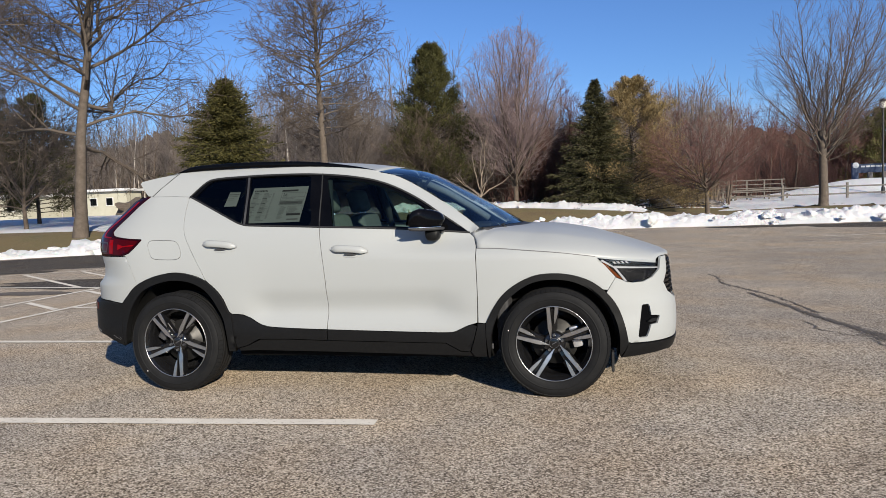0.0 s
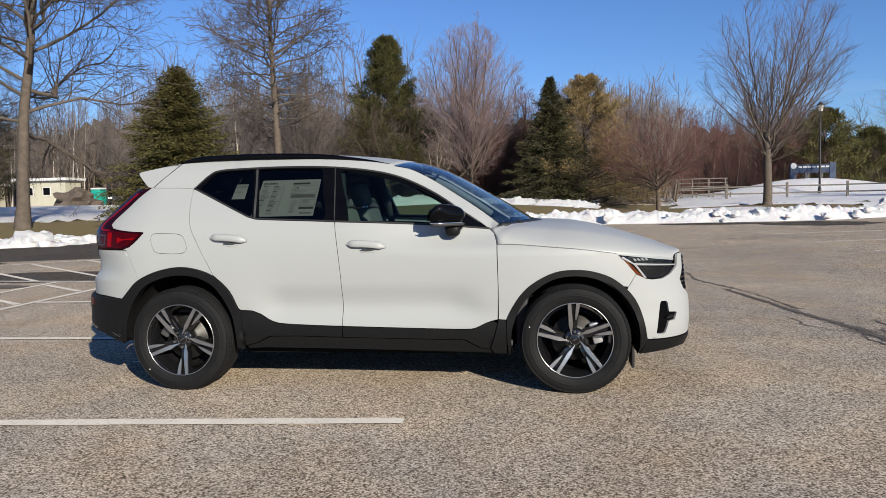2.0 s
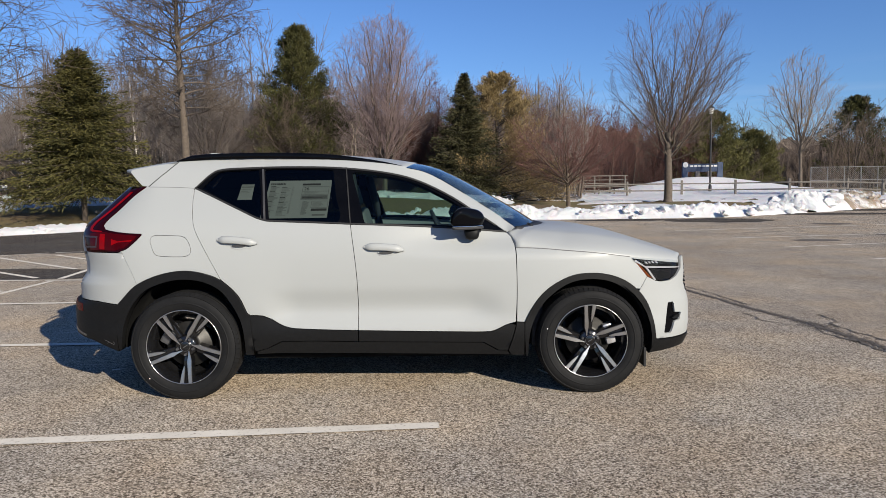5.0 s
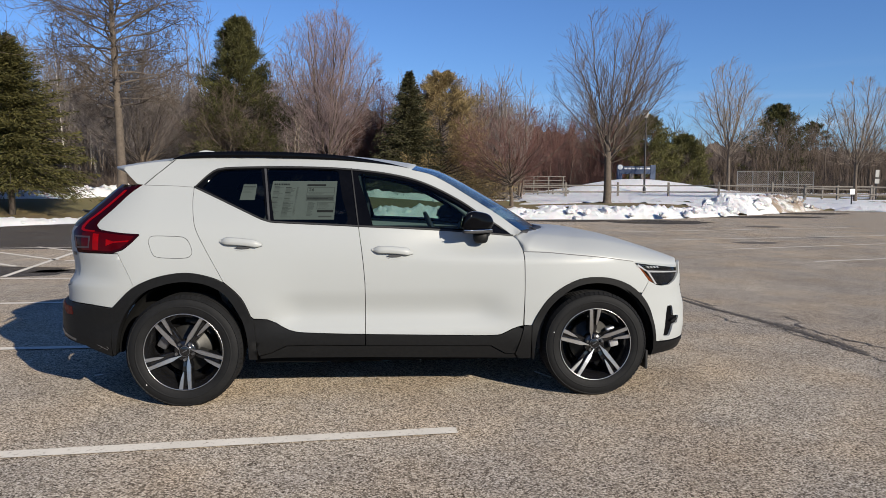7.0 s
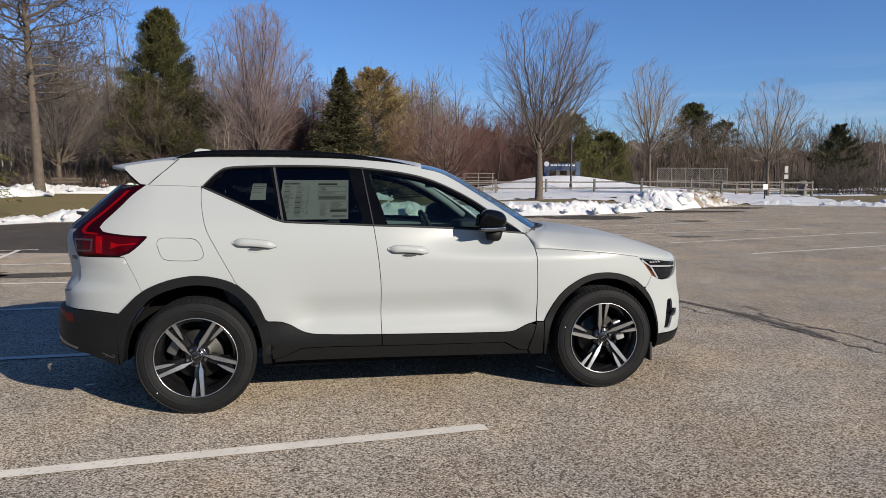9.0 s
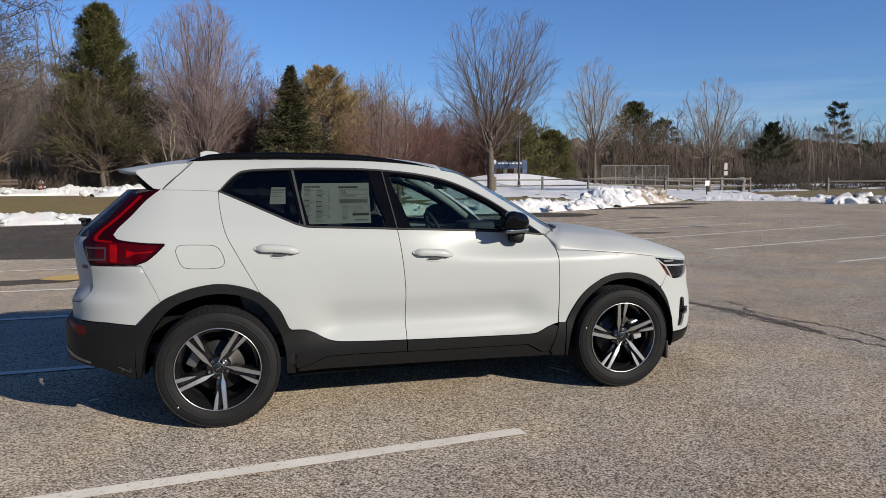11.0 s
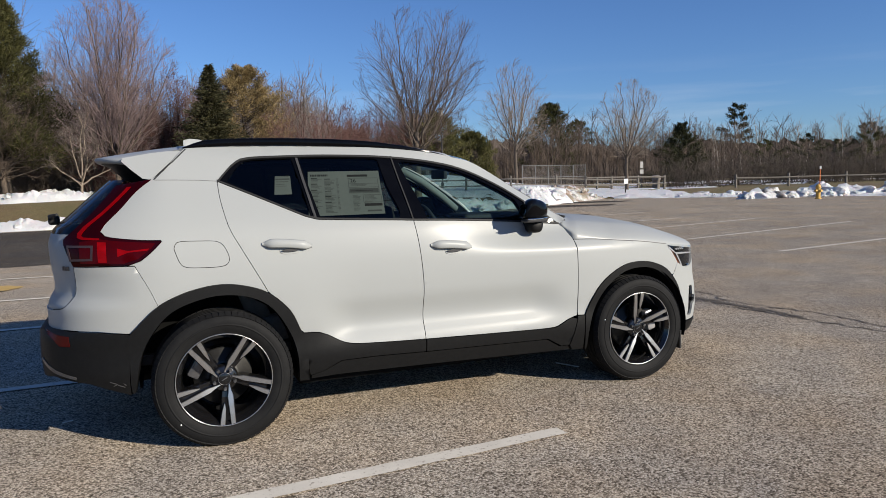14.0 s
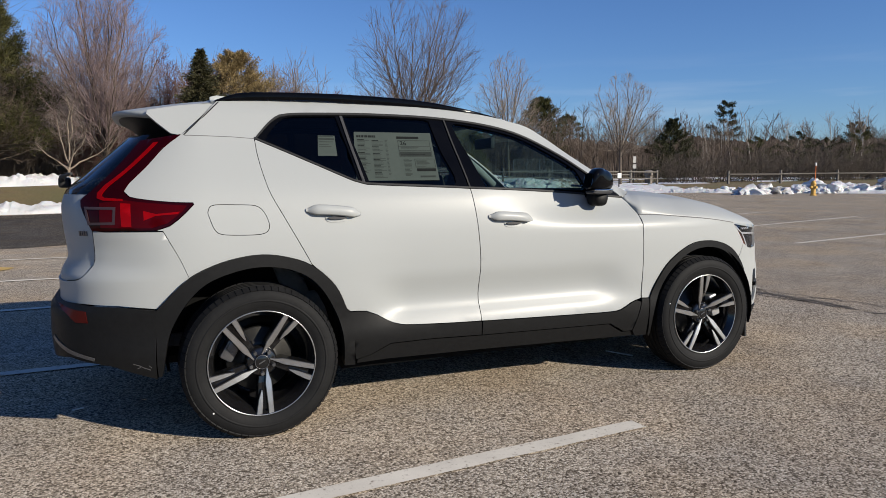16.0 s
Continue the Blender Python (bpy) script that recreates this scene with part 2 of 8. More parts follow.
GLASS = glass_material("green_tinted_glass", (0.50, 0.63, 0.58))
PRIVACY = glass_material("dark_privacy_glass", (0.09, 0.10, 0.105))
SCREEN_GLASS = glass_material("windscreen_glass", (0.45, 0.55, 0.58))
CLEAR_LENS = glass_material("clear_lens", (0.93, 0.94, 0.95))
HEADLAMP_DARK = plain("dark_lamp_housing", (0.003, 0.003, 0.0035), (0.010, 0.010, 0.011), 60.0, 0.3, 0.002, Specular_IOR_Level=0.12)
LAMP_WHITE = plain("pale_lamp_light_guide", (0.26, 0.26, 0.27), (0.36, 0.36, 0.37), 30.0, 0.4)
LAMP_BACK = plain("lamp_reflector", (0.10, 0.10, 0.105), (0.16, 0.16, 0.165), 25.0, 0.3, 0.0, 0.6)


def lens_material(name, color, rough=0.08):
    n = Nodes(name)
    c = n.ramp(n.noise(14.0), (0.3, tuple(0.75 * v for v in color)), (0.7, color))
    return n.done(c, rough, 0.0, Coat_Weight=0.10, Coat_Roughness=0.02, Specular_IOR_Level=0.08)


RED_LENS = lens_material("red_lamp_lens", (0.050, 0.0003, 0.0007))
DEEP_RED = lens_material("deep_red_lens", (0.0176, 0.0002, 0.0009))
BRIGHT_RED = lens_material("bright_red_lens", (0.2160, 0.0006, 0.0014), 0.12)
AMBER = lens_material("dark_amber_reflector", (0.14, 0.036, 0.010), 0.2)
ORANGE_RED = lens_material("orange_red_reflector", (0.07, 0.007, 0.006), 0.25)

# surroundings
BLACK_METAL = plain("black_painted_metal", (0.012, 0.012, 0.013), (0.022, 0.022, 0.023), 8.0, 0.45)
OLD_WOOD = plain("weathered_grey_wood", (0.104, 0.092, 0.08), (0.176, 0.16, 0.14), 4.0, 0.85, 0.004)
STONE = plain("grey_boulder", (0.12, 0.104, 0.092), (0.216, 0.192, 0.172), 2.0, 0.9, 0.05)
BLUE_BOARD = plain("blue_sign_paint", (0.0064, 0.024, 0.068), (0.0096, 0.0336, 0.092), 2.0, 0.5)
WHITE_PAINT = plain("white_sign_paint", (0.56, 0.56, 0.552), (0.624, 0.624, 0.616), 3.0, 0.5)
CREAM_WALL = plain("cream_siding", (0.368, 0.352, 0.272), (0.448, 0.432, 0.344), 1.5, 0.8, 0.01)
ROOFING = plain("grey_shingle", (0.20, 0.20, 0.20), (0.30, 0.29, 0.28), 2.0, 0.9, 0.02)
TEAL = plain("teal_plastic", (0.0096, 0.264, 0.208), (0.016, 0.336, 0.272), 2.0, 0.5)
DARK_CAR = plain("dark_car_paint", (0.012, 0.013, 0.016), (0.02, 0.021, 0.026), 3.0, 0.2, Coat_Weight=0.6)
HYDRANT_YELLOW = plain("hydrant_yellow_paint", (0.52, 0.30, 0.06), (0.62, 0.38, 0.09), 5.0, 0.5)
HYDRANT_RED = plain("hydrant_red_paint", (0.40, 0.04, 0.03), (0.50, 0.06, 0.04), 5.0, 0.5)
ORANGE = plain("orange_marker", (0.65, 0.16, 0.03), (0.75, 0.20, 0.04), 5.0, 0.5)
MESH_WIRE = plain("galvanised_wire", (0.16, 0.16, 0.16), (0.224, 0.224, 0.224), 4.0, 0.5, 0.0, 0.4)
LAMP_GLASS = plain("frosted_lantern_glass", (0.50, 0.48, 0.42), (0.60, 0.58, 0.52), 5.0, 0.3)


# ---- helpers for building ----
def mesh_part(name, verts, faces, material, parent=None, label="", smooth=True):
    me = bpy.data.meshes.new(name)
    me.from_pydata([tuple(v) for v in verts], [], [tuple(f) for f in faces])
    me.materials.append(material)
    if smooth:
        me.polygons.foreach_set("use_smooth", [True] * len(me.polygons))
    me.update()
    ob = new(name, me)
    if parent is not None:
        ob.parent = parent
    return tagged(ob, label)


def part(name, bm, material, parent=None, label="", smooth=False, angle=None):
    me = bpy.data.meshes.new(name)
    bmesh.ops.recalc_face_normals(bm, faces=bm.faces)
    bm.to_mesh(me)
    bm.free()
    me.materials.append(material)
    if smooth:
        me.polygons.foreach_set("use_smooth", [True] * len(me.polygons))
        if angle:
            me.set_sharp_from_angle(angle=radians(angle))
    ob = new(name, me)
    if parent is not None:
        ob.parent = parent
    return tagged(ob, label)


def thing(name, label, category, group="", at=(0, 0, 0), turn=0.0, kind=""):
    ob = new(name)
    ob.empty_display_size = 0.2
    ob.matrix_basis = pose(*at, 0, 0, turn)
    return tagged(ob, label, category, group, kind)


def box(bm, lo, hi, bevel=0.0, seg=2, m=None):
    lo, hi = Vector(lo), Vector(hi)
    made = bmesh.ops.create_cube(bm, size=1.0, matrix=Matrix.LocRotScale((lo + hi) / 2, None, hi - lo))["verts"]
    if bevel:
        edges = list({e for v in made for e in v.link_edges})
        made = list({v for f in bmesh.ops.bevel(bm, geom=edges, offset=bevel, segments=seg, affect="EDGES", profile=0.6)["faces"] for v in f.verts} | {v for v in made if v.is_valid})
    if m is not None:
        bmesh.ops.transform(bm, matrix=m, verts=[v for v in made if v.is_valid])
    return bm


def tube(bm, points, radii, sides=8, caps=True):
    """A round bar along points."""
    rings, up = [], Vector((0, 0, 1))
    pts = [Vector(p) for p in points]
    for i, p in enumerate(pts):
        d = (pts[min(i + 1, len(pts) - 1)] - pts[max(i - 1, 0)]).normalized()
        a = d.cross(up if abs(d.z) < 0.95 else Vector((1, 0, 0))).normalized()
        b = d.cross(a)
        r = radii[i] if isinstance(radii, (list, tuple)) else radii
        rings.append([bm.verts.new(p + r * (math.cos(t) * a + math.sin(t) * b)) for t in (2 * math.pi * k / sides for k in range(sides))])
    for r0, r1 in zip(rings, rings[1:]):
        for k in range(sides):
            bm.faces.new((r0[k], r0[(k + 1) % sides], r1[(k + 1) % sides], r1[k]))
    if caps:
        bm.faces.new(rings[0])
        bm.faces.new(rings[-1][::-1])
    return bm


def lathe(profile, sides=48, closed=False):
    """Turns (radius, y) pairs round the y axis. Verts and faces."""
    verts, faces, n = [], [], len(profile)
    for k in range(sides):
        a = 2 * math.pi * k / sides
        verts += [(r * math.cos(a), y, r * math.sin(a)) for r, y in profile]
    for k in range(sides):
        for i in range(n if closed else n - 1):
            j = (i + 1) % n
            k2 = (k + 1) % sides
            faces.append((k * n + i, k * n + j, k2 * n + j, k2 * n + i))
    return verts, faces


def cubic(points, x):
    """A smooth curve through (x, y) pairs, with no overshoot."""
    px, py = np.array([p[0] for p in points], float), np.array([p[1] for p in points], float)
    d = np.diff(py) / np.diff(px)
    m = np.r_[d[0], np.where(d[1:] * d[:-1] > 0, 2 * d[1:] * d[:-1] / (d[1:] + d[:-1] + 1e-12), 0), d[-1]]
    x = np.clip(np.asarray(x, float), px[0], px[-1])
    i = np.clip(np.searchsorted(px, x, side="right") - 1, 0, len(px) - 2)
    h = px[i + 1] - px[i]
    t = (x - px[i]) / h
    return (2 * t**3 - 3 * t**2 + 1) * py[i] + (t**3 - 2 * t**2 + t) * h * m[i] + (-2 * t**3 + 3 * t**2) * py[i + 1] + (t**3 - t**2) * h * m[i + 1]


def spline(points, step=0.03):
    """Catmull-Rom through 2D or 3D points, ends included."""
    p = [Vector(q) for q in points]
    p = [2 * p[0] - p[1]] + p + [2 * p[-1] - p[-2]]
    out = []
    for a, b, c, d in zip(p, p[1:], p[2:], p[3:]):
        n = max(1, int((c - b).length / step))
        for k in range(n):
            t = k / n
            out.append(0.5 * (2 * b + (c - a) * t + (2 * a - 5 * b + 4 * c - d) * t * t + (3 * b - a - 3 * c + d) * t**3))
    out.append(p[-2])
    return [tuple(v) for v in out]


def inside(x, y, poly):
    hit = False
    for (x0, y0), (x1, y1) in zip(poly, poly[1:] + poly[:1]):
        if (y0 > y) != (y1 > y) and x < (x1 - x0) * (y - y0) / (y1 - y0) + x0:
            hit = not hit
    return hit


def dense(poly, step):
    out = []
    for a, b in zip(poly, poly[1:] + poly[:1]):
        n = max(1, int(math.hypot(b[0] - a[0], b[1] - a[1]) / step + 0.5))
        out += [(a[0] + (b[0] - a[0]) * k / n, a[1] + (b[1] - a[1]) * k / n) for k in range(n)]
    return out


def cleaned(poly, least=1e-4):
    out = []
    for p in poly:
        if not out or math.hypot(p[0] - out[-1][0], p[1] - out[-1][1]) > least:
            out.append((p[0], p[1]))
    if math.hypot(out[0][0] - out[-1][0], out[0][1] - out[-1][1]) <= least:
        out.pop()
    return out


def shrunk(poly, by):
    area = sum(a[0] * b[1] - b[0] * a[1] for a, b in zip(poly, poly[1:] + poly[:1]))
    sign = 1 if area > 0 else -1
    out = []
    for a, b, c in zip(poly[-1:] + poly[:-1], poly, poly[1:] + poly[:1]):
        n1, n2 = Vector((-(b[1] - a[1]), b[0] - a[0])), Vector((-(c[1] - b[1]), c[0] - b[0]))
        if n1.length < 1e-9 or n2.length < 1e-9:
            out.append(b)
            continue
        n1, n2 = n1.normalized(), n2.normalized()
        m = (n1 + n2)
        m = m / max(0.35, m.length_squared / 2) if m.length > 1e-6 else n1
        out.append((b[0] + sign * by * m.x, b[1] + sign * by * m.y))
    return out


def filled(outline, holes=(), step=0.04, margin=0.45):
    """Triangles over a 2D outline, with points inside. Returns points, triangles and the rims' point loops."""
    from mathutils.geometry import delaunay_2d_cdt
    loops = [dense(cleaned(p), step) for p in (outline, *holes)]
    pts, edges = [], []
    for loop in loops:
        n0 = len(pts)
        pts += loop
        edges += [(n0 + k, n0 + (k + 1) % len(loop)) for k in range(len(loop))]
    rim = np.array(pts)
    xs, ys = rim[:, 0], rim[:, 1]
    row = 0
    y = ys.min() + step / 2
    while y < ys.max():
        x = xs.min() + step * (0.25 + 0.5 * (row % 2))
        while x < xs.max():
            if inside(x, y, loops[0]) and not any(inside(x, y, h) for h in loops[1:]) and np.hypot(xs - x, ys - y).min() > margin * step:
                pts.append((x, y))
            x += step
        y += step * 0.87
        row += 1
    v, e, f, *_ = delaunay_2d_cdt([Vector(p) for p in pts], edges, [], 0, 1e-6)
    tris = []
    for t in f:
        cx, cy = sum(v[i].x for i in t) / 3, sum(v[i].y for i in t) / 3
        if inside(cx, cy, loops[0]) and not any(inside(cx, cy, h) for h in loops[1:]):
            tris.append(tuple(t))
    return [tuple(p) for p in v], tris, [loops[0], *loops[1:]]


# ---- the car's outer skin: height and run along the body, to a place on its right side ----
WIDTHS = ((0.12, 0.80), (0.20, 0.862), (0.30, 0.90), (0.44, 0.920), (0.52, 0.916), (0.65, 0.924), (0.80, 0.927), (0.92, 0.922), (1.02, 0.911), (1.10, 0.895), (1.16, 0.872),
          (1.22, 0.838), (1.30, 0.785), (1.40, 0.716), (1.50, 0.656), (1.56, 0.617), (1.60, 0.575), (1.63, 0.50), (1.67, 0.30))
FRONTS = ((0.12, 3.42), (0.22, 3.46), (0.30, 3.505), (0.45, 3.520), (0.56, 3.515), (0.66, 3.490), (0.78, 3.480), (0.90, 3.465), (1.00, 3.43), (1.1, 3.40), (1.7, 3.2))
REARS = ((0.12, -0.70), (0.25, -0.80), (0.30, -0.85), (0.40, -0.89), (0.52, -0.90), (0.62, -0.895), (0.66, -0.87), (0.70, -0.868), (0.76, -0.872), (0.80, -0.86), (0.85, -0.835),
         (0.97, -0.845), (1.08, -0.852), (1.16, -0.83), (1.24, -0.745), (1.42, -0.545), (1.50, -0.45), (1.62, -0.36), (1.7, -0.3))
_zt = np.linspace(0.12, 1.67, 776)
_wt, _ft, _rt = cubic(WIDTHS, _zt), cubic(FRONTS, _zt), cubic(REARS, _zt)
X_FRONT, X_REAR = 2.3, -0.2
_s = np.sin(np.linspace(0, np.pi / 2, 4000))


def _arc(length, power):
    y = 0.92 * np.clip(1 - _s**power, 0, 1) ** 0.2
    return np.r_[0, np.cumsum(np.hypot(np.diff(_s) * length, np.diff(y)))]


_arc_f, _arc_r = _arc(1.275, 2.0), _arc(0.66, 2.2)
U_NOSE, U_TAIL = X_FRONT + _arc_f[-1], X_REAR - _arc_r[-1]


def ease(t):
    t = np.clip(t, 0, 1)
    return t * t * (3 - 2 * t)


def scoop(x, z):
    """The doors slope inward towards the sill, with a hollow above a shelf that flares out again; the tail has a shelf over its bumper."""
    slope = 0.020 * ease((x - 0.38) / 0.40) * ease((2.32 - x) / 0.55) * ease((1.05 - z) / 0.50) * ease((z - 0.44) / 0.12)
    hollow = 0.024 * ease((x - 0.50) / 0.24) * ease((2.15 - x) / 0.26) * ease((0.74 - z) / 0.14) * ease((z - 0.475) / 0.115)
    shelf = 0.022 * ease((-0.36 - x) / 0.28) * ease((1.00 - z) / 0.10) * ease((z - 0.775) / 0.045)
    return slope + hollow + shelf


def tuck(x, z):
    """How far the upper body draws in towards the front, as a share of its width."""
    a, b = np.clip((x - 1.15) / 1.0, 0, 1), np.clip((z - 0.92) / 0.16, 0, 1)
    return 0.125 * a * a * (3 - 2 * a) * b * b * (3 - 2 * b)


# foot of the side windows' upper edge and the screen's edge along the front pillar, as x and height
PILLAR_X, PILLAR_LOW, PILLAR_HIGH = (1.535, 1.768, 1.960, 2.082, 2.155), (1.449, 1.339, 1.214, 1.134, 1.080), (1.518, 1.411, 1.290, 1.209, 1.157)


def lean(x, z):
    """How far the front pillar turns in over its width, towards the windscreen."""
    low, high = np.interp(x, PILLAR_X, PILLAR_LOW), np.interp(x, PILLAR_X, PILLAR_HIGH)
    return 0.060 * ease((x - 1.50) / 0.45) * np.clip((z - low) / (high - low), 0, 1.3) ** 1.4


def skin_x(u, z):
    """Run along the body to x and half width there."""
    u, z = np.asarray(u, float), np.asarray(z, float)
    w, f, r = np.interp(z, _zt, _wt), np.interp(z, _zt, _ft), np.interp(z, _zt, _rt)
    sf, sr = np.interp(u - X_FRONT, _arc_f, _s), np.interp(X_REAR - u, _arc_r, _s)
    x = np.where(u > X_FRONT, X_FRONT + (f - X_FRONT) * sf, np.where(u < X_REAR, X_REAR + (r - X_REAR) * sr, u))
    y = w * np.where(u > X_FRONT, np.clip(1 - sf**2, 0, 1) ** 0.2, np.where(u < X_REAR, np.clip(1 - sr**2.2, 0, 1) ** 0.2, 1.0)) * (1 - tuck(x, z)) - scoop(x, z) - lean(x, z)
    return x, y


def run_at(x, z):
    """x, as seen from the side, to the run along the body."""
    f, r = float(np.interp(z, _zt, _ft)), float(np.interp(z, _zt, _rt))
    if x > X_FRONT:
        return X_FRONT + float(np.interp(min((x - X_FRONT) / (f - X_FRONT), 1), _s, _arc_f))
    if x < X_REAR:
        return X_REAR - float(np.interp(min((x - X_REAR) / (r - X_REAR), 1), _s, _arc_r))
    return x


def run_y(y, z, rear):
    """Half width on the nose or the tail to the run along the body."""
    k = min(1.0, abs(y) / float(np.interp(z, _zt, _wt))) ** 5
    if rear:
        return X_REAR - float(np.interp((1 - k) ** (1 / 2.2), _s, _arc_r))
    return X_FRONT + float(np.interp((1 - k) ** 0.5, _s, _arc_f))


def skin(u, z, off=0.0):
    """Places on the right side, moved outward by off."""
    u, z = np.asarray(u, float), np.asarray(z, float)
    x, y = skin_x(u, z)
    p = np.stack([x, -y, z], -1)
    if np.any(off):
        e = 0.004
        xu, yu = skin_x(u + e, z)
        x0, y0 = skin_x(u - e, z)
        xz, yz = skin_x(u, z + e)
        x1, y1 = skin_x(u, z - e)
        du = np.stack([xu - x0, y0 - yu, 0 * z], -1)
        dz = np.stack([xz - x1, y1 - yz, 2 * e + 0 * z], -1)
        n = np.cross(du, dz)
        n /= np.linalg.norm(n, axis=-1, keepdims=True) + 1e-12
        p = p + n * np.asarray(off, float)[..., None] if np.ndim(off) else p + n * off
    return p


def from_side(points):
    return [(run_at(x, z), z) for x, z in points]


def panel(name, outline, material, parent, off=0.0, depth=0.016, gap=0.0022, step=0.04, holes=(), label="", left=False, close=False):
    """A piece of the car's skin inside an outline of (run, z), with turned-in edges."""
    line = shrunk(cleaned(outline, 2e-3), gap) if gap else cleaned(outline, 2e-3)
    pts, tris, loops = filled(line, [cleaned(h, 2e-3) for h in holes], step)
    uv = np.array(pts)
    top = skin(uv[:, 0], uv[:, 1], off)
    verts, faces = [list(p) for p in top], []
    for a, b, c in tris:
        n = np.cross(top[b] - top[a], top[c] - top[a])
        mid = (top[a] + top[b] + top[c]) / 3
        out = skin(*uv[[a, b, c]].mean(0), off + 0.01) - skin(*uv[[a, b, c]].mean(0), off)
        faces.append((a, b, c) if n @ out > 0 else (a, c, b))
    count = {}
    for f in faces:
        for e in zip(f, f[1:] + f[:1]):
            count[e] = count.get(e, 0) + 1
    rim = [e for e in count if (e[1], e[0]) not in count]
    low = skin(uv[:, 0], uv[:, 1], off - depth)
    index, soft = {}, {}
    for e in rim:
        for v in e:
            if v not in index:
                soft[v] = len(verts)
                verts.append(list(top[v]))
                index[v] = len(verts)
                verts.append(list(low[v]))
    faces += [(soft[b], soft[a], index[a], index[b]) for a, b in rim]
    if close:
        n0 = len(verts)
        verts += [list(p) for p in low]
        faces += [(n0 + a, n0 + c, n0 + b) for a, b, c in faces[: len(tris)]]
    if left:
        verts = [(x, -y, z) for x, y, z in verts]
        faces = [f[::-1] for f in faces]
    return mesh_part(name, verts, faces, material, parent, label)


# outlines, as seen from the right
ROOF_EDGE = spline([(-0.125, 1.590), (0.148, 1.608), (0.558, 1.608), (0.979, 1.590), (1.300, 1.558), (1.470, 1.528), (1.594, 1.500), (1.690, 1.456), (1.778, 1.405), (1.956, 1.293), (2.092, 1.203), (2.216, 1.112)])
DLO_TOP = spline([(0.032, 1.403), (0.085, 1.462), (0.143, 1.514), (0.216, 1.536), (0.445, 1.545), (0.677, 1.547), (0.989, 1.538), (1.301, 1.505), (1.535, 1.449), (1.768, 1.339), (1.960, 1.214), (2.082, 1.134), (2.155, 1.080)])
BELT = spline([(2.155, 1.080), (1.764, 1.114), (1.381, 1.138), (1.112, 1.150), (1.008, 1.156), (0.636, 1.173), (0.540, 1.180), (0.485, 1.196), (0.330, 1.267), (0.180, 1.336), (0.032, 1.403)])
SEAM_B = spline([(1.112, 1.150), (1.135, 0.975), (1.149, 0.830), (1.154, 0.713), (1.154, 0.447)])
SEAM_A = spline([(2.155, 1.080), (2.184, 1.052), (2.203, 1.001), (2.208, 0.928), (2.212, 0.701), (2.206, 0.490)])
SEAM_C = spline([(0.032, 1.403), (0.036, 1.313), (0.055, 1.203), (0.077, 1.130), (0.129, 1.028), (0.216, 0.865), (0.249, 0.801)])
ARCH_R = spline([(-0.445, 0.635), (-0.391, 0.692), (-0.312, 0.767), (-0.200, 0.821), (-0.090, 0.850), (0.018, 0.860), (0.128, 0.844), (0.247, 0.798), (0.361, 0.692), (0.418, 0.571), (0.436, 0.555)])
ARCH_F = spline([(2.264, 0.489), (2.301, 0.566), (2.375, 0.673), (2.470, 0.747), (2.585, 0.798), (2.702, 0.810), (2.821, 0.797), (2.943, 0.752), (3.042, 0.673), (3.108, 0.579), (3.150, 0.458), (3.172, 0.343)])
ARCH_R_IN = spline([(-0.432, 0.330), (-0.417, 0.420), (-0.395, 0.522), (-0.336, 0.636), (-0.239, 0.737), (-0.092, 0.791), (0.035, 0.802), (0.162, 0.777), (0.269, 0.708), (0.355, 0.571), (0.393, 0.439), (0.400, 0.292)])
ARCH_F_IN = spline([(2.285, 0.255), (2.301, 0.432), (2.365, 0.584), (2.451, 0.679), (2.566, 0.749), (2.702, 0.770), (2.842, 0.747), (2.960, 0.677), (3.045, 0.563), (3.098, 0.402), (3.118, 0.250)])
CLAD_TOP = spline([(0.436, 0.556), (0.520, 0.550), (0.575, 0.527), (0.630, 0.494), (0.703, 0.468), (0.852, 0.457), (1.154, 0.446), (1.751, 0.431), (1.985, 0.427), (2.060, 0.435), (2.130, 0.468), (2.206, 0.490), (2.264, 0.489)])
HOOD_LINE = spline([(2.209, 0.984), (2.356, 0.979), (2.509, 0.966), (2.742, 0.944), (2.974, 0.912)])
LAMP_R_EDGE = spline([(-0.300, 1.420), (-0.378, 1.358), (-0.455, 1.272), (-0.535, 1.192), (-0.556, 1.160), (-0.535, 1.136), (-0.467, 1.122), (-0.360, 1.110), (-0.274, 1.106)]) + spline([(-0.270, 1.098), (-0.309, 1.058), (-0.375, 1.004), (-0.430, 0.985)])


def upto(line, x):
    return [p for p in line if p[0] <= x]


def beyond(line, x):
    return [p for p in line if p[0] >= x]


def between(line, a, b):
    return [p for p in line if a <= p[0] <= b]


car = thing("car", "white compact suv with black cladding, parked on asphalt", "car")


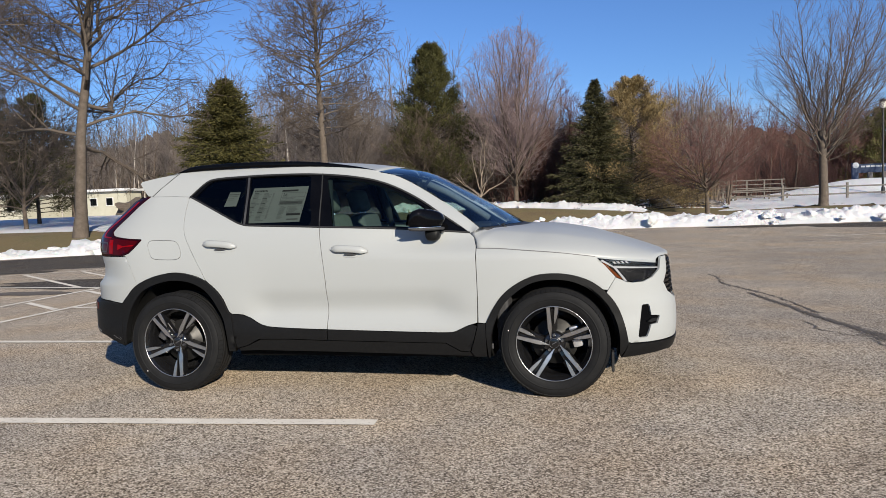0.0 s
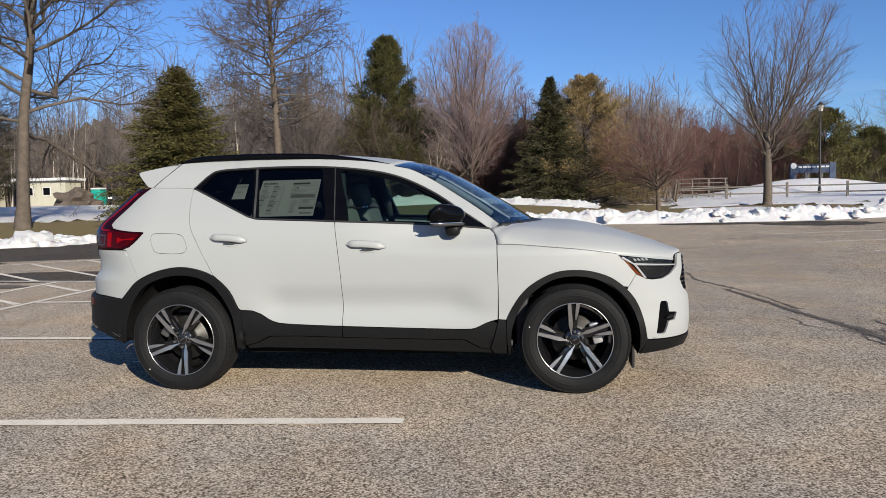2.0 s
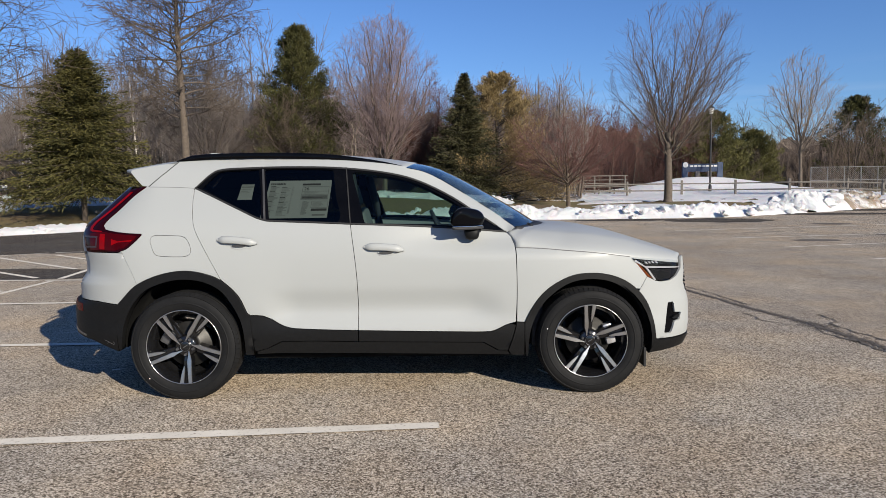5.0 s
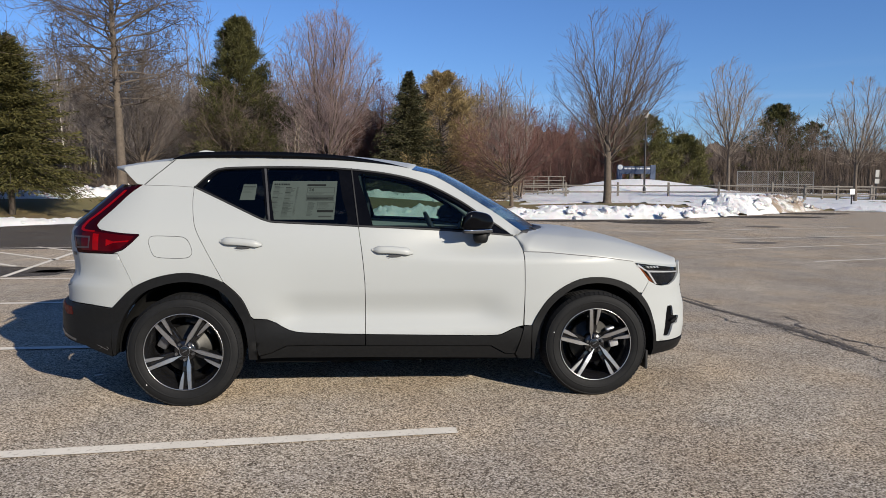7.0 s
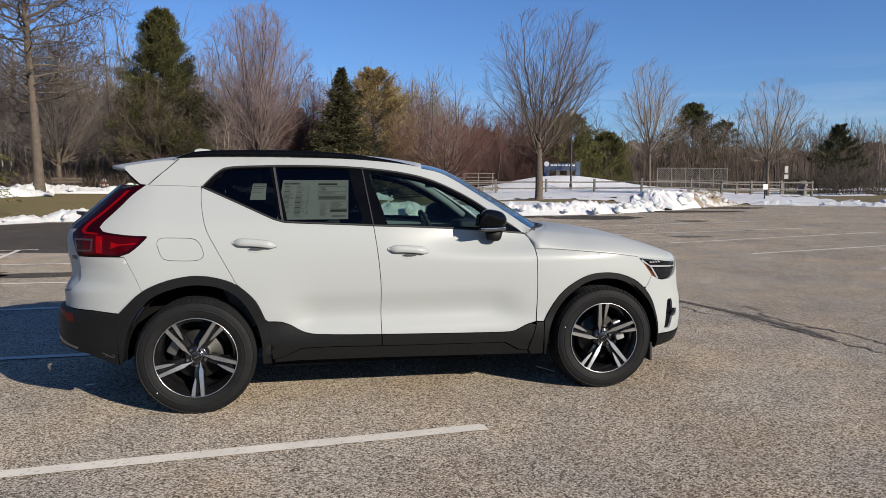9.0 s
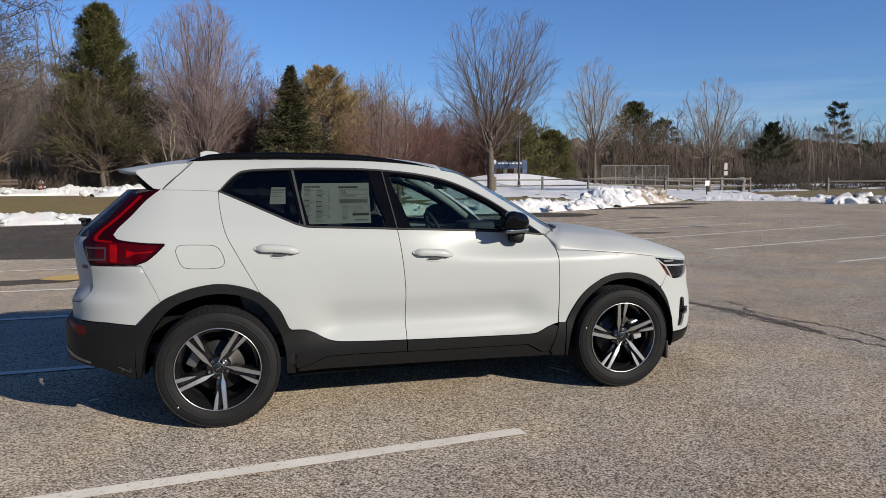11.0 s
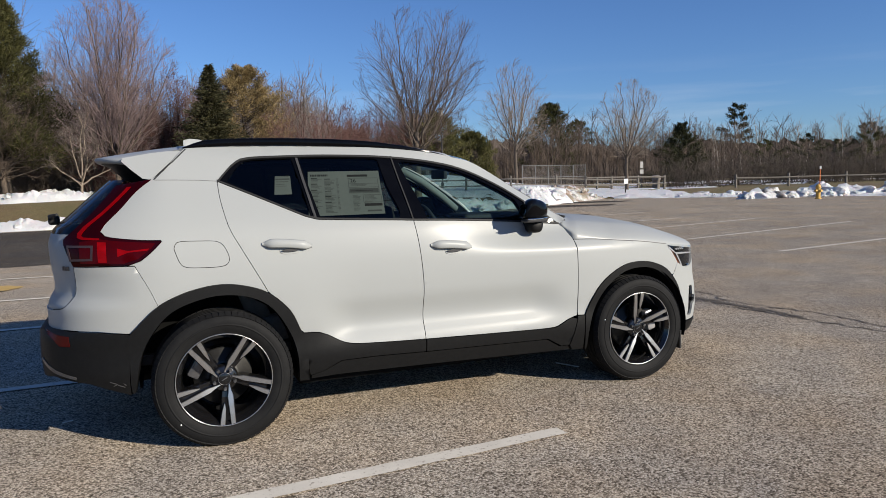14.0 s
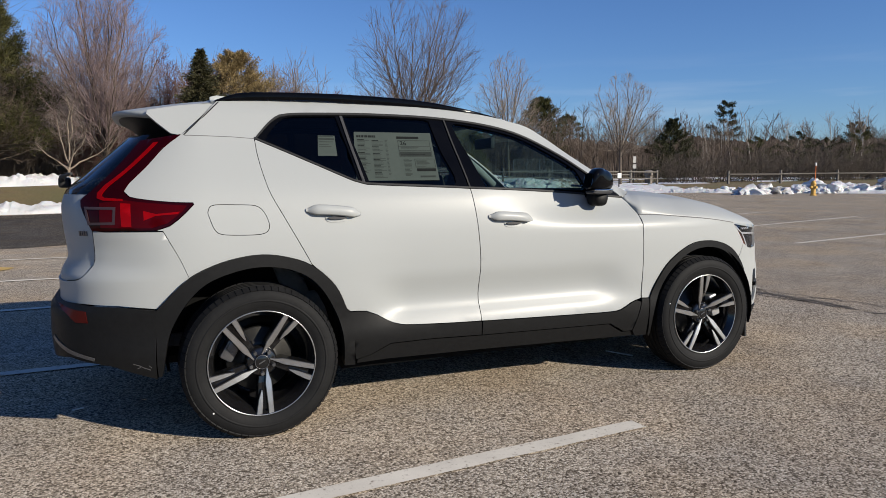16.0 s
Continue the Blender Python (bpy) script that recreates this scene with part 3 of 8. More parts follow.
def car_side(left):
    """All the pieces of one side."""
    y = 1 if left else -1

    def put(name, outline, material, parent=car, **more):
        return panel(name, outline, material, parent, left=left, **more)

    # body side with roof edge, pillars and rear quarter
    outer = from_side(ROOF_EDGE) + from_side(SEAM_A[:1]) + from_side(DLO_TOP[::-1]) + from_side(SEAM_C) + from_side(between(ARCH_R, -0.300, 0.247)[::-1])
    outer += from_side([(-0.306, 0.770), (-0.318, 0.800), (-0.405, 0.983)]) + from_side(LAMP_R_EDGE[::-1]) + from_side([(-0.198, 1.512)])
    fuel_line = from_side(spline([(-0.215, 1.062), (-0.207, 1.083), (-0.182, 1.095), (-0.090, 1.094), (0.000, 1.087), (0.037, 1.057), (0.058, 1.003), (0.054, 0.972), (0.019, 0.953), (-0.080, 0.952), (-0.162, 0.960), (-0.191, 0.986), (-0.213, 1.048)], 0.012))
    quarter = put("quarter_panel", outer, PAINT, gap=0.001, holes=[] if left else [fuel_line])
    if not left:
        put("fuel_flap", fuel_line, PAINT, parent=quarter, gap=0.003)
    # doors
    front = from_side(SEAM_A) + from_side(between(CLAD_TOP, 1.154, 2.206)[::-1]) + from_side(SEAM_B[::-1]) + from_side(beyond(BELT, 1.112)[::-1])
    front_door = put("front_door", front, PAINT, step=0.032)
    rear = from_side(SEAM_B) + from_side(upto(CLAD_TOP, 1.154)[::-1]) + from_side(beyond(ARCH_R, 0.247)[::-1]) + from_side(SEAM_C[::-1]) + from_side(upto(BELT, 1.112)[::-1])
    rear_door = put("rear_door", rear, PAINT, step=0.032)
    # window surround with its three openings
    g_front = spline([(1.205, 1.160), (1.165, 1.300), (1.118, 1.440), (1.103, 1.495), (1.125, 1.505), (1.301, 1.480), (1.520, 1.428), (1.740, 1.322), (1.850, 1.255)]) + spline([(1.862, 1.240), (1.880, 1.135), (1.600, 1.146), (1.210, 1.158)])
    g_rear = spline([(0.497, 1.530), (0.677, 1.531), (0.945, 1.524)]) + spline([(0.972, 1.515), (1.000, 1.350), (1.030, 1.172), (0.800, 1.183), (0.566, 1.193)]) + [(0.530, 1.370)]
    g_quarter = spline([(0.082, 1.404), (0.120, 1.452), (0.172, 1.503), (0.230, 1.521), (0.455, 1.529)]) + [(0.488, 1.370), (0.513, 1.200), (0.500, 1.202), (0.335, 1.279)]
    surround = from_side(DLO_TOP) + from_side(BELT)
    holes = [from_side(g) for g in (g_front, g_rear, g_quarter)]
    frame_ob = put("window_surround", surround, GLOSS_BLACK, gap=0.001, off=-0.004, depth=0.03, holes=holes)
    for name, line, material, owner in (("front_window", g_front, GLASS, front_door), ("rear_window", g_rear, PRIVACY, rear_door), ("quarter_window", g_quarter, PRIVACY, frame_ob)):
        put(name, shrunk(from_side(line), -0.006), material, parent=owner, gap=0, off=-0.010, depth=0.004, step=0.06)
    # door seams of the window frames and the slim divider
    for a, b in (((1.060, 1.535), (1.112, 1.152)), ((0.484, 1.530), (0.537, 1.186))):
        lead = [(a[0] + (b[0] - a[0]) * k / 8, a[1] + (b[1] - a[1]) * k / 8) for k in range(9)]
        wide = 0.004 if a[0] > 1 else 0.007
        line = from_side([(p[0] - wide, p[1]) for p in lead] + [(p[0] + wide, p[1]) for p in lead[::-1]])
        put("window_divider", line, RUBBER if a[0] > 1 else CABIN_DARK, gap=0, off=0.002, depth=0.008)
    # rubber and bright trim along the belt and the roof line
    for line, wide in ((DLO_TOP[:-3], 0.011), (BELT, 0.009)):
        edge = from_side(line) + from_side([(p[0], p[1] + (-wide if line is not BELT else wide)) for p in line[::-1]])
        put("window_seal", edge, RUBBER, parent=frame_ob, gap=0, off=0.003, depth=0.010)
    # wheel arch trims, sill trims
    arch_r = from_side(ARCH_R) + from_side([(0.450, 0.419), (0.456, 0.290)]) + from_side(ARCH_R_IN[::-1]) + from_side([(-0.448, 0.330), (-0.452, 0.480)])
    put("wheel_arch_trim", arch_r, CLADDING, off=0.018, depth=0.06, gap=0.001)
    arch_f = from_side(ARCH_F) + from_side(ARCH_F_IN[::-1]) + from_side([(2.272, 0.262), (2.262, 0.400)])
    put("wheel_arch_trim", arch_f, CLADDING, off=0.012, depth=0.055, gap=0.001)
    # lower door trims, split at the door gap, and the sill below
    low_r = from_side(between(CLAD_TOP, 0.440, 1.150)) + from_side([(1.154, 0.446), (1.154, 0.372), (0.849, 0.380), (0.640, 0.378), (0.540, 0.330), (0.462, 0.310), (0.440, 0.420), (0.430, 0.556)])
    put("door_trim", low_r, CLADDING, parent=rear_door, off=0.008, depth=0.03)
    low_f = from_side(between(CLAD_TOP, 1.155, 2.206)) + from_side([(2.205, 0.470), (2.180, 0.380), (2.152, 0.300), (2.090, 0.300), (1.990, 0.357), (1.751, 0.361), (1.156, 0.371), (1.156, 0.446)])
    put("door_trim", low_f, CLADDING, parent=front_door, off=0.008, depth=0.03)
    put("fender_trim", from_side(between(CLAD_TOP, 2.20, 2.263)[:1] + [(2.262, 0.487), (2.262, 0.262), (2.180, 0.262), (2.154, 0.297), (2.182, 0.380), (2.2065, 0.470)]), CLADDING, off=0.008, depth=0.03)
    sill = from_side([(0.470, 0.308), (0.545, 0.328), (0.645, 0.374), (0.849, 0.376), (1.154, 0.367), (1.751, 0.357), (1.985, 0.353), (2.085, 0.296), (2.150, 0.294), (2.170, 0.262), (1.751, 0.272), (1.150, 0.285), (0.622, 0.292), (0.470, 0.286)])
    put("sill", sill, CLADDING, off=-0.002, depth=0.06)
    # fender
    fender = from_side(HOOD_LINE) + from_side([(3.030, 0.855), (3.100, 0.772), (3.050, 0.690)]) + from_side([p for p in ARCH_F[::-1] if p[0] < 3.03]) + from_side([(2.212, 0.492), (2.214, 0.701), (2.211, 0.928)])
    put("fender", fender, PAINT, step=0.032, gap=0.001)
    seam = HOOD_LINE + [(q[0], q[1] - 0.0045) for q in HOOD_LINE[::-1]]
    put("bonnet_seam", from_side(seam), SEAM_GREY, gap=0, off=0.0012, depth=0.006)
    # front bumper: white skin round the corner to the middle, black skirt below
    lamp_low = [(3.100, 0.772), (3.165, 0.739), (3.208, 0.730), (3.280, 0.733), (3.336, 0.758), (3.386, 0.806), (3.392, 0.860)]
    white = from_side([(3.0505, 0.689), (3.1005, 0.7705)] + lamp_low[1:] + [(3.398, 0.885), (3.432, 0.885), (3.436, 0.786), (3.412, 0.715), (3.440, 0.650)])
    white += [(run_y(0.45, 0.600, False), 0.600), (U_NOSE, 0.590), (U_NOSE, 0.345)] + from_side([(3.465, 0.340), (3.309, 0.335), (3.190, 0.336)]) + from_side([p for p in ARCH_F[::-1] if p[0] > 3.035])
    vent = from_side(spline([(3.238, 0.378), (3.249, 0.470), (3.262, 0.572)], 0.03) + [(3.268, 0.583), (3.304, 0.584), (3.314, 0.570), (3.324, 0.510), (3.374, 0.504), (3.379, 0.496), (3.365, 0.453), (3.322, 0.447), (3.298, 0.374), (3.290, 0.366), (3.246, 0.366)])
    bumper = put("front_bumper", white, PAINT, step=0.032, gap=0.001, holes=[vent])
    put("air_vent", vent, GLOSS_BLACK, parent=bumper, gap=0, off=-0.014, depth=0.01)
    slim = from_side([(3.290, 0.470), (3.330, 0.492), (3.368, 0.490), (3.358, 0.466), (3.320, 0.460)])
    put("vent_blade", slim, CLADDING, parent=bumper, gap=0.004, off=0.002, depth=0.014)
    skirt = from_side([(3.172, 0.343), (3.190, 0.330), (3.309, 0.330), (3.465, 0.334)]) + [(U_NOSE, 0.338), (U_NOSE, 0.215)] + from_side([(3.404, 0.262), (3.236, 0.246), (3.120, 0.238)])
    put("front_skirt", skirt, CLADDING, parent=bumper, off=0.006, depth=0.05)
    grille = from_side([(3.438, 0.875), (3.442, 0.790), (3.420, 0.715), (3.446, 0.655)]) + [(run_y(0.45, 0.610, False), 0.610), (U_NOSE, 0.600), (U_NOSE, 0.875)]
    put("grille", grille, GLOSS_BLACK, parent=bumper, gap=0.003, off=-0.010, depth=0.02)
    for k in range(8):
        z0 = 0.635 + 0.030 * k
        bar = [(run_y(0.52, z0, False), z0), (U_NOSE, z0), (U_NOSE, z0 + 0.010), (run_y(0.52, z0, False), z0 + 0.010)]
        put("grille_bar", bar, CLADDING, parent=bumper, gap=0, off=0.004, depth=0.012)
    # headlight: dark housing, clear lens, light bars
    edge = from_side([(2.976, 0.910), (3.030, 0.852), (3.100, 0.768)] + lamp_low[1:] + [(3.240, 0.885), (3.100, 0.900)])
    lamp = put("headlight", edge, HEADLAMP_DARK, gap=0.003, off=-0.028, depth=0.01, label="clear headlight with a white light bar")
    put("housing", from_side([(3.000, 0.905), (3.100, 0.893), (3.240, 0.879), (3.385, 0.857), (3.380, 0.838), (3.200, 0.850), (3.060, 0.875)]), HEADLAMP_DARK, parent=lamp, gap=0, off=-0.012, depth=0.01)
    put("light_bar", from_side([(3.020, 0.888), (3.090, 0.842), (3.380, 0.819), (3.380, 0.811), (3.110, 0.828), (3.175, 0.744), (3.160, 0.742), (3.092, 0.832), (3.010, 0.878)]), LAMP_WHITE, parent=lamp, gap=0, off=-0.008, depth=0.012)
    put("lower_bowl", from_side([(3.128, 0.815), (3.374, 0.800), (3.330, 0.764), (3.280, 0.742), (3.205, 0.738), (3.180, 0.750)]), HEADLAMP_DARK, parent=lamp, gap=0, off=-0.014, depth=0.01)
    put("side_reflector", from_side([(3.016, 0.868), (3.036, 0.870), (3.150, 0.752), (3.105, 0.770), (3.050, 0.832)]), AMBER, parent=lamp, gap=0.002, off=-0.009, depth=0.01)
    for k in range(4):
        x0 = 3.085 + 0.026 * k
        put("led_cell", from_side([(x0, 0.872), (x0 + 0.012, 0.871), (x0 + 0.026, 0.857), (x0 + 0.012, 0.858)]), LAMP_WHITE, parent=lamp, gap=0, off=-0.006, depth=0.012)
    put("lens", edge, CLEAR_LENS, parent=lamp, gap=0.004, off=0.0, depth=0.008)
    # rear bumper
    gate_line = spline([(run_at(x, z), z) for x, z in ((-0.691, 0.985), (-0.688, 0.920), (-0.688, 0.858), (-0.712, 0.813), (-0.759, 0.770), (-0.815, 0.755))], 0.02)
    gate_low = gate_line + [(U_TAIL, 0.745)]
    white_r = from_side([(-0.306, 0.770), (-0.318, 0.800), (-0.405, 0.980), (-0.640, 0.981)]) + gate_low + [(U_TAIL, 0.655)] + from_side([(-0.740, 0.660), (-0.600, 0.655), (-0.445, 0.637), (-0.391, 0.692)])
    rear_bumper = put("rear_bumper", white_r, PAINT, step=0.03, gap=0.001)
    put("tailgate_seam", gate_line + [(u - 0.007, z + 0.003) for u, z in gate_line[::-1]], RUBBER, parent=rear_bumper, gap=0, off=-0.005, depth=0.004)
    blade_line = [(-0.119, 1.586), (-0.164, 1.541), (-0.196, 1.509), (-0.232, 1.477), (-0.262, 1.448), (-0.292, 1.418)]
    put("tailgate_seam", from_side(blade_line + [(x + 0.008, z + 0.001) for x, z in blade_line[::-1]]), RUBBER, gap=0, off=0.0015, depth=0.008)
    pillar_line = [(-0.286, 1.4175), (-0.180, 1.4155), (-0.070, 1.4120), (0.030, 1.4050)]
    put("pillar_seam", from_side(pillar_line + [(x, z - 0.0028) for x, z in pillar_line[::-1]]), SEAM_GREY, gap=0, off=0.0008, depth=0.004)
    low = from_side([(-0.440, 0.632), (-0.600, 0.650), (-0.740, 0.655)]) + [(U_TAIL, 0.650), (U_TAIL, 0.330)] + from_side([(-0.800, 0.420), (-0.635, 0.390), (-0.452, 0.322), (-0.452, 0.480)])
    put("rear_skirt", low, CLADDING, parent=rear_bumper, off=0.018, depth=0.05, gap=0.0008)
    glint = from_side([(-0.842, 0.645), (-0.764, 0.632), (-0.722, 0.630), (-0.716, 0.580), (-0.767, 0.580), (-0.800, 0.615)])
    put("rear_reflector", glint, ORANGE_RED, parent=rear_bumper, off=0.021, depth=0.01)
    strip = [(run_at(-0.862, 0.505), 0.505), (run_at(-0.800, 0.455), 0.455), (run_at(-0.700, 0.425), 0.425), (run_at(-0.700, 0.413), 0.413), (run_at(-0.803, 0.440), 0.440), (run_at(-0.868, 0.490), 0.490)]
    put("bright_strip", strip, LAMP_BACK, parent=rear_bumper, gap=0, off=0.022, depth=0.01)
    if not left:
        for x, z, run, tilt in ((-0.548, 0.398, 0.030, -0.012), (-0.522, 0.388, 0.024, -0.014), (-0.500, 0.377, 0.020, -0.010), (-0.532, 0.376, 0.014, 0.006), (-0.486, 0.388, 0.012, -0.012)):
            mark = from_side([(x, z), (x + run, z + tilt), (x + run, z + tilt + 0.0035), (x, z + 0.0025)])
            put("scuff_mark", mark, LAMP_BACK, parent=rear_bumper, gap=0, off=0.0195, depth=0.003)
    # tail lamp: arm up the pillar, foot into the side
    inner = [(-0.474, 1.392), (-0.585, 1.262), (-0.690, 1.160), (-0.735, 1.120), (-0.724, 1.060), (-0.692, 0.984)]
    red = from_side(LAMP_R_EDGE) + from_side([(-0.640, 0.983)]) + from_side(spline(inner[::-1]))
    tail = put("tail_lamp", red, DEEP_RED, gap=0.003, off=0.004, depth=0.03, label="dark red boomerang tail lamp")
    put("red_lens", from_side([(-0.300, 1.092), (-0.460, 1.106), (-0.560, 1.120), (-0.655, 1.108), (-0.655, 1.000), (-0.450, 0.996), (-0.385, 1.016), (-0.320, 1.066)]), RED_LENS, parent=tail, gap=0, off=0.0062, depth=0.004)
    put("light_strip", from_side([(-0.420, 1.378), (-0.548, 1.250), (-0.662, 1.150), (-0.664, 1.128), (-0.640, 1.118), (-0.560, 1.116), (-0.560, 1.124), (-0.632, 1.130), (-0.645, 1.140), (-0.636, 1.156), (-0.526, 1.254), (-0.400, 1.380)]), BRIGHT_RED, parent=tail, gap=0, off=0.0066, depth=0.004)
    put("light_strip", from_side([(-0.530, 1.104), (-0.570, 1.106), (-0.570, 1.005), (-0.530, 1.003)]), BRIGHT_RED, parent=tail, gap=0, off=0.0072, depth=0.004)
    put("light_strip", from_side([(-0.330, 1.066), (-0.430, 1.058), (-0.480, 1.072), (-0.480, 1.030), (-0.430, 1.050), (-0.340, 1.056)]), BRIGHT_RED, parent=tail, gap=0, off=0.0072, depth=0.004)
    ring = from_side([(-0.590, 1.090), (-0.716, 1.092), (-0.704, 1.012), (-0.596, 1.014)])
    put("lens_ring", ring, LENS_GREY, parent=tail, gap=0, off=0.0078, depth=0.004, holes=[shrunk(ring, 0.011)])
    # handles: a scooped cup, and a bar over it
    for x0, z0, owner in ((0.365, 1.046, rear_door), (1.334, 0.989, front_door)):
        nu, nv = 22, 8
        verts, faces = [], []
        for i in range(nu + 1):
            a = -1 + 2 * i / nu
            for j in range(nv):
                t = 2 * math.pi * j / nv
                thick = min(1.0, 0.30 + 0.70 * (1 - abs(a)) / 0.30)
                uu, zz = x0 + 0.134 * a, z0 + 0.006 * (1 - a * a) - 0.012 * a + thick * 0.0235 * math.copysign(abs(math.sin(t)) ** 0.75, math.sin(t))
                hub = skin(uu, zz, 0.005 + 0.022 * (1 - abs(a) ** 4) + thick * 0.010 * math.copysign(abs(math.cos(t)) ** 0.7, math.cos(t)))
                verts.append((hub[0], -hub[1] if left else hub[1], hub[2]))
        for i in range(nu):
            for j in range(nv):
                faces.append((i * nv + j, i * nv + (j + 1) % nv, (i + 1) * nv + (j + 1) % nv, (i + 1) * nv + j))
        faces += [tuple(range(nv)), tuple(nu * nv + j for j in range(nv))[::-1]]
        mesh_part("door_handle", verts, faces, PAINT, owner)
        cup = [(x0 + 0.056 * math.copysign(abs(math.cos(t)) ** 0.6, math.cos(t)) + 0.014, z0 - 0.020 + 0.028 * math.copysign(abs(math.sin(t)) ** 0.6, math.sin(t))) for t in (2 * math.pi * k / 20 for k in range(20))]
        put("handle_recess", cup, PAINT, parent=owner, gap=0, off=0.0030, depth=0.004)
        grip = [(x0 + 0.014 + 0.046 * math.cos(t), z0 - 0.0280 + 0.0075 * math.sin(t)) for t in (2 * math.pi * k / 16 for k in range(16))]
        put("handle_shadow_gap", grip, CABIN_DARK, parent=owner, gap=0, off=0.016, depth=0.012)
    return front_door, rear_door, bumper


car_side(False)
car_side(True)


def sheet(name, rows, material, parent, thick=0.0, label="", smooth=True, flip=False):
    """A surface through rows of points, with its edge turned down by thick."""
    m, n = len(rows), len(rows[0])
    verts = [tuple(p) for r in rows for p in r]
    faces = [(i * n + j, i * n + j + 1, (i + 1) * n + j + 1, (i + 1) * n + j) for i in range(m - 1) for j in range(n - 1)]
    if thick:
        ring = [j for j in range(n)] + [i * n + n - 1 for i in range(1, m)] + [(m - 1) * n + j for j in range(n - 2, -1, -1)] + [i * n for i in range(m - 2, 0, -1)]
        n0 = len(verts)
        verts += [(verts[v][0], verts[v][1], verts[v][2] - thick) for v in ring]
        faces += [(ring[k], n0 + k, n0 + (k + 1) % len(ring), ring[(k + 1) % len(ring)]) for k in range(len(ring))]
    if flip:
        faces = [f[::-1] for f in faces]
    return mesh_part(name, verts, faces, material, parent, label, smooth)


def edge_at(line, x):
    xs = [p[0] for p in line]
    return float(np.interp(x, xs, [p[1] for p in line]))


# roof
ROOF_MID = ((-0.16, 1.622), (0.10, 1.640), (0.50, 1.652), (0.90, 1.646), (1.20, 1.624), (1.45, 1.585), (1.56, 1.560))
rows = []
for x in np.linspace(-0.15, 1.47, 34):
    ze = edge_at(ROOF_EDGE, x)
    ye = float(skin_x(x, ze)[1]) - 0.004
    zm = float(cubic(ROOF_MID, x))
    rows.append([(x + 0.06 * (1 - (a / ye) ** 2) * max(0, (x - 1.1) / 0.4), a, zm - (zm - ze) * abs(a / ye) ** 2.6) for a in np.linspace(-ye, ye, 25)])
sheet("roof", rows, PAINT, car, 0.015)

# bonnet, with the sides pulled down to the wing seams
HOOD_MID = ((2.20, 1.116), (2.40, 1.116), (2.64, 1.110), (2.93, 1.064), (3.11, 1.012), (3.33, 0.939), (3.48, 0.882))


def hood_section(r):
    """Share of the height over the seam: a gently crowned top, a crease, then the sloping side."""
    return 1 - 0.32 * (r / 0.80) ** 2.8 if r < 0.80 else 0.68 * ((1 - r) / 0.20) ** 0.72



rows = []
corner = [q for q in SEAM_A if q[1] > 0.990]
for ex0, ze in corner:
    # the rear corner, up along the door seam to the foot of the pillar
    ey = float(skin_x(ex0, ze)[1])
    row = []
    for a in np.linspace(-1, 1, 57):
        y = ey * math.copysign(1 - (1 - abs(a)) ** 1.7, a)
        r = abs(y / ey)
        mid = 2.214 + 0.285 * (1 - r**2)
        row.append((mid + (ex0 + 0.004 - mid) * r**7, y, ze + (1.116 - ze) * hood_section(r) ** 0.5 - 0.003))
    rows.append(row)
for x in np.linspace(0, 1, 40):
    row = []
    for a in np.linspace(-1, 1, 57):
        xe = 2.214 + (3.36 - 2.214) * x
        ze = edge_at(HOOD_LINE, xe) if xe < 2.974 else 0.912 - 0.055 * (xe - 2.974) / 0.40
        ue = run_at(xe, ze)
        ex, ey = (float(v) for v in skin_x(ue, ze))
        y = ey * math.copysign(1 - (1 - abs(a)) ** 1.7, a)
        r = abs(y / ey)
        nose = 3.372 + 0.112 * (1 - r**2.2)
        xx = 2.214 + (nose - 2.214) * x
        xx = xx + (ex - xx) * r**8
        xx += 0.29 * (1 - r**2) * (1 - x) ** 3
        zm = float(cubic(HOOD_MID, min(xx, 3.48)))
        share = hood_section(r) ** (0.5 + 0.5 * min(1.0, x / 0.25)) * (1 - x**2) + (1 - r**3.5) ** 0.54 * x**2
        row.append((xx, y, ze + (zm - ze) * share))
    rows.append(row)
sheet("bonnet", rows, PAINT, car, 0.012, flip=True)

# windscreen between the front pillars, with the black band at its foot
PILLAR = [p for p in ROOF_EDGE if p[0] > 1.46]
rows = []
for k in np.linspace(0, 1, 18):
    i = k * (len(PILLAR) - 1)
    a = PILLAR[int(i)]
    b = PILLAR[min(int(i) + 1, len(PILLAR) - 1)]
    ex, ez = a[0] + (b[0] - a[0]) * (i % 1), a[1] + (b[1] - a[1]) * (i % 1)
    ey = float(skin_x(ex, ez)[1]) - 0.018
    rows.append([(ex + (0.065 + 0.15 * k) * (1 - (v / ey) ** 2), v, ez + (0.048 - 0.040 * k) * (1 - (v / ey) ** 2) + 0.003) for v in np.linspace(-ey, ey, 23)])
sheet("windscreen", rows, SCREEN_GLASS, car, 0.0, flip=True)
cowl = [[(p[0] + 0.002 + 0.13 * j * (1 - 0.6 * abs(p[1] / 0.77) ** 3), p[1] * 0.93, p[2] + 0.004 - 0.034 * j) for p in rows[-1]] for j in (0, 0.5, 1)]
sheet("cowl_panel", cowl, CABIN_DARK, car, 0.03)
bm = bmesh.new()
tube(bm, [(2.33, -0.50, 1.118), (2.365, -0.26, 1.136), (2.39, 0.10, 1.144)], 0.008, 6)
tube(bm, [(2.36, -0.53, 1.108), (2.33, -0.48, 1.119)], 0.011, 6)
part("wiper", bm, RUBBER, car, smooth=True)

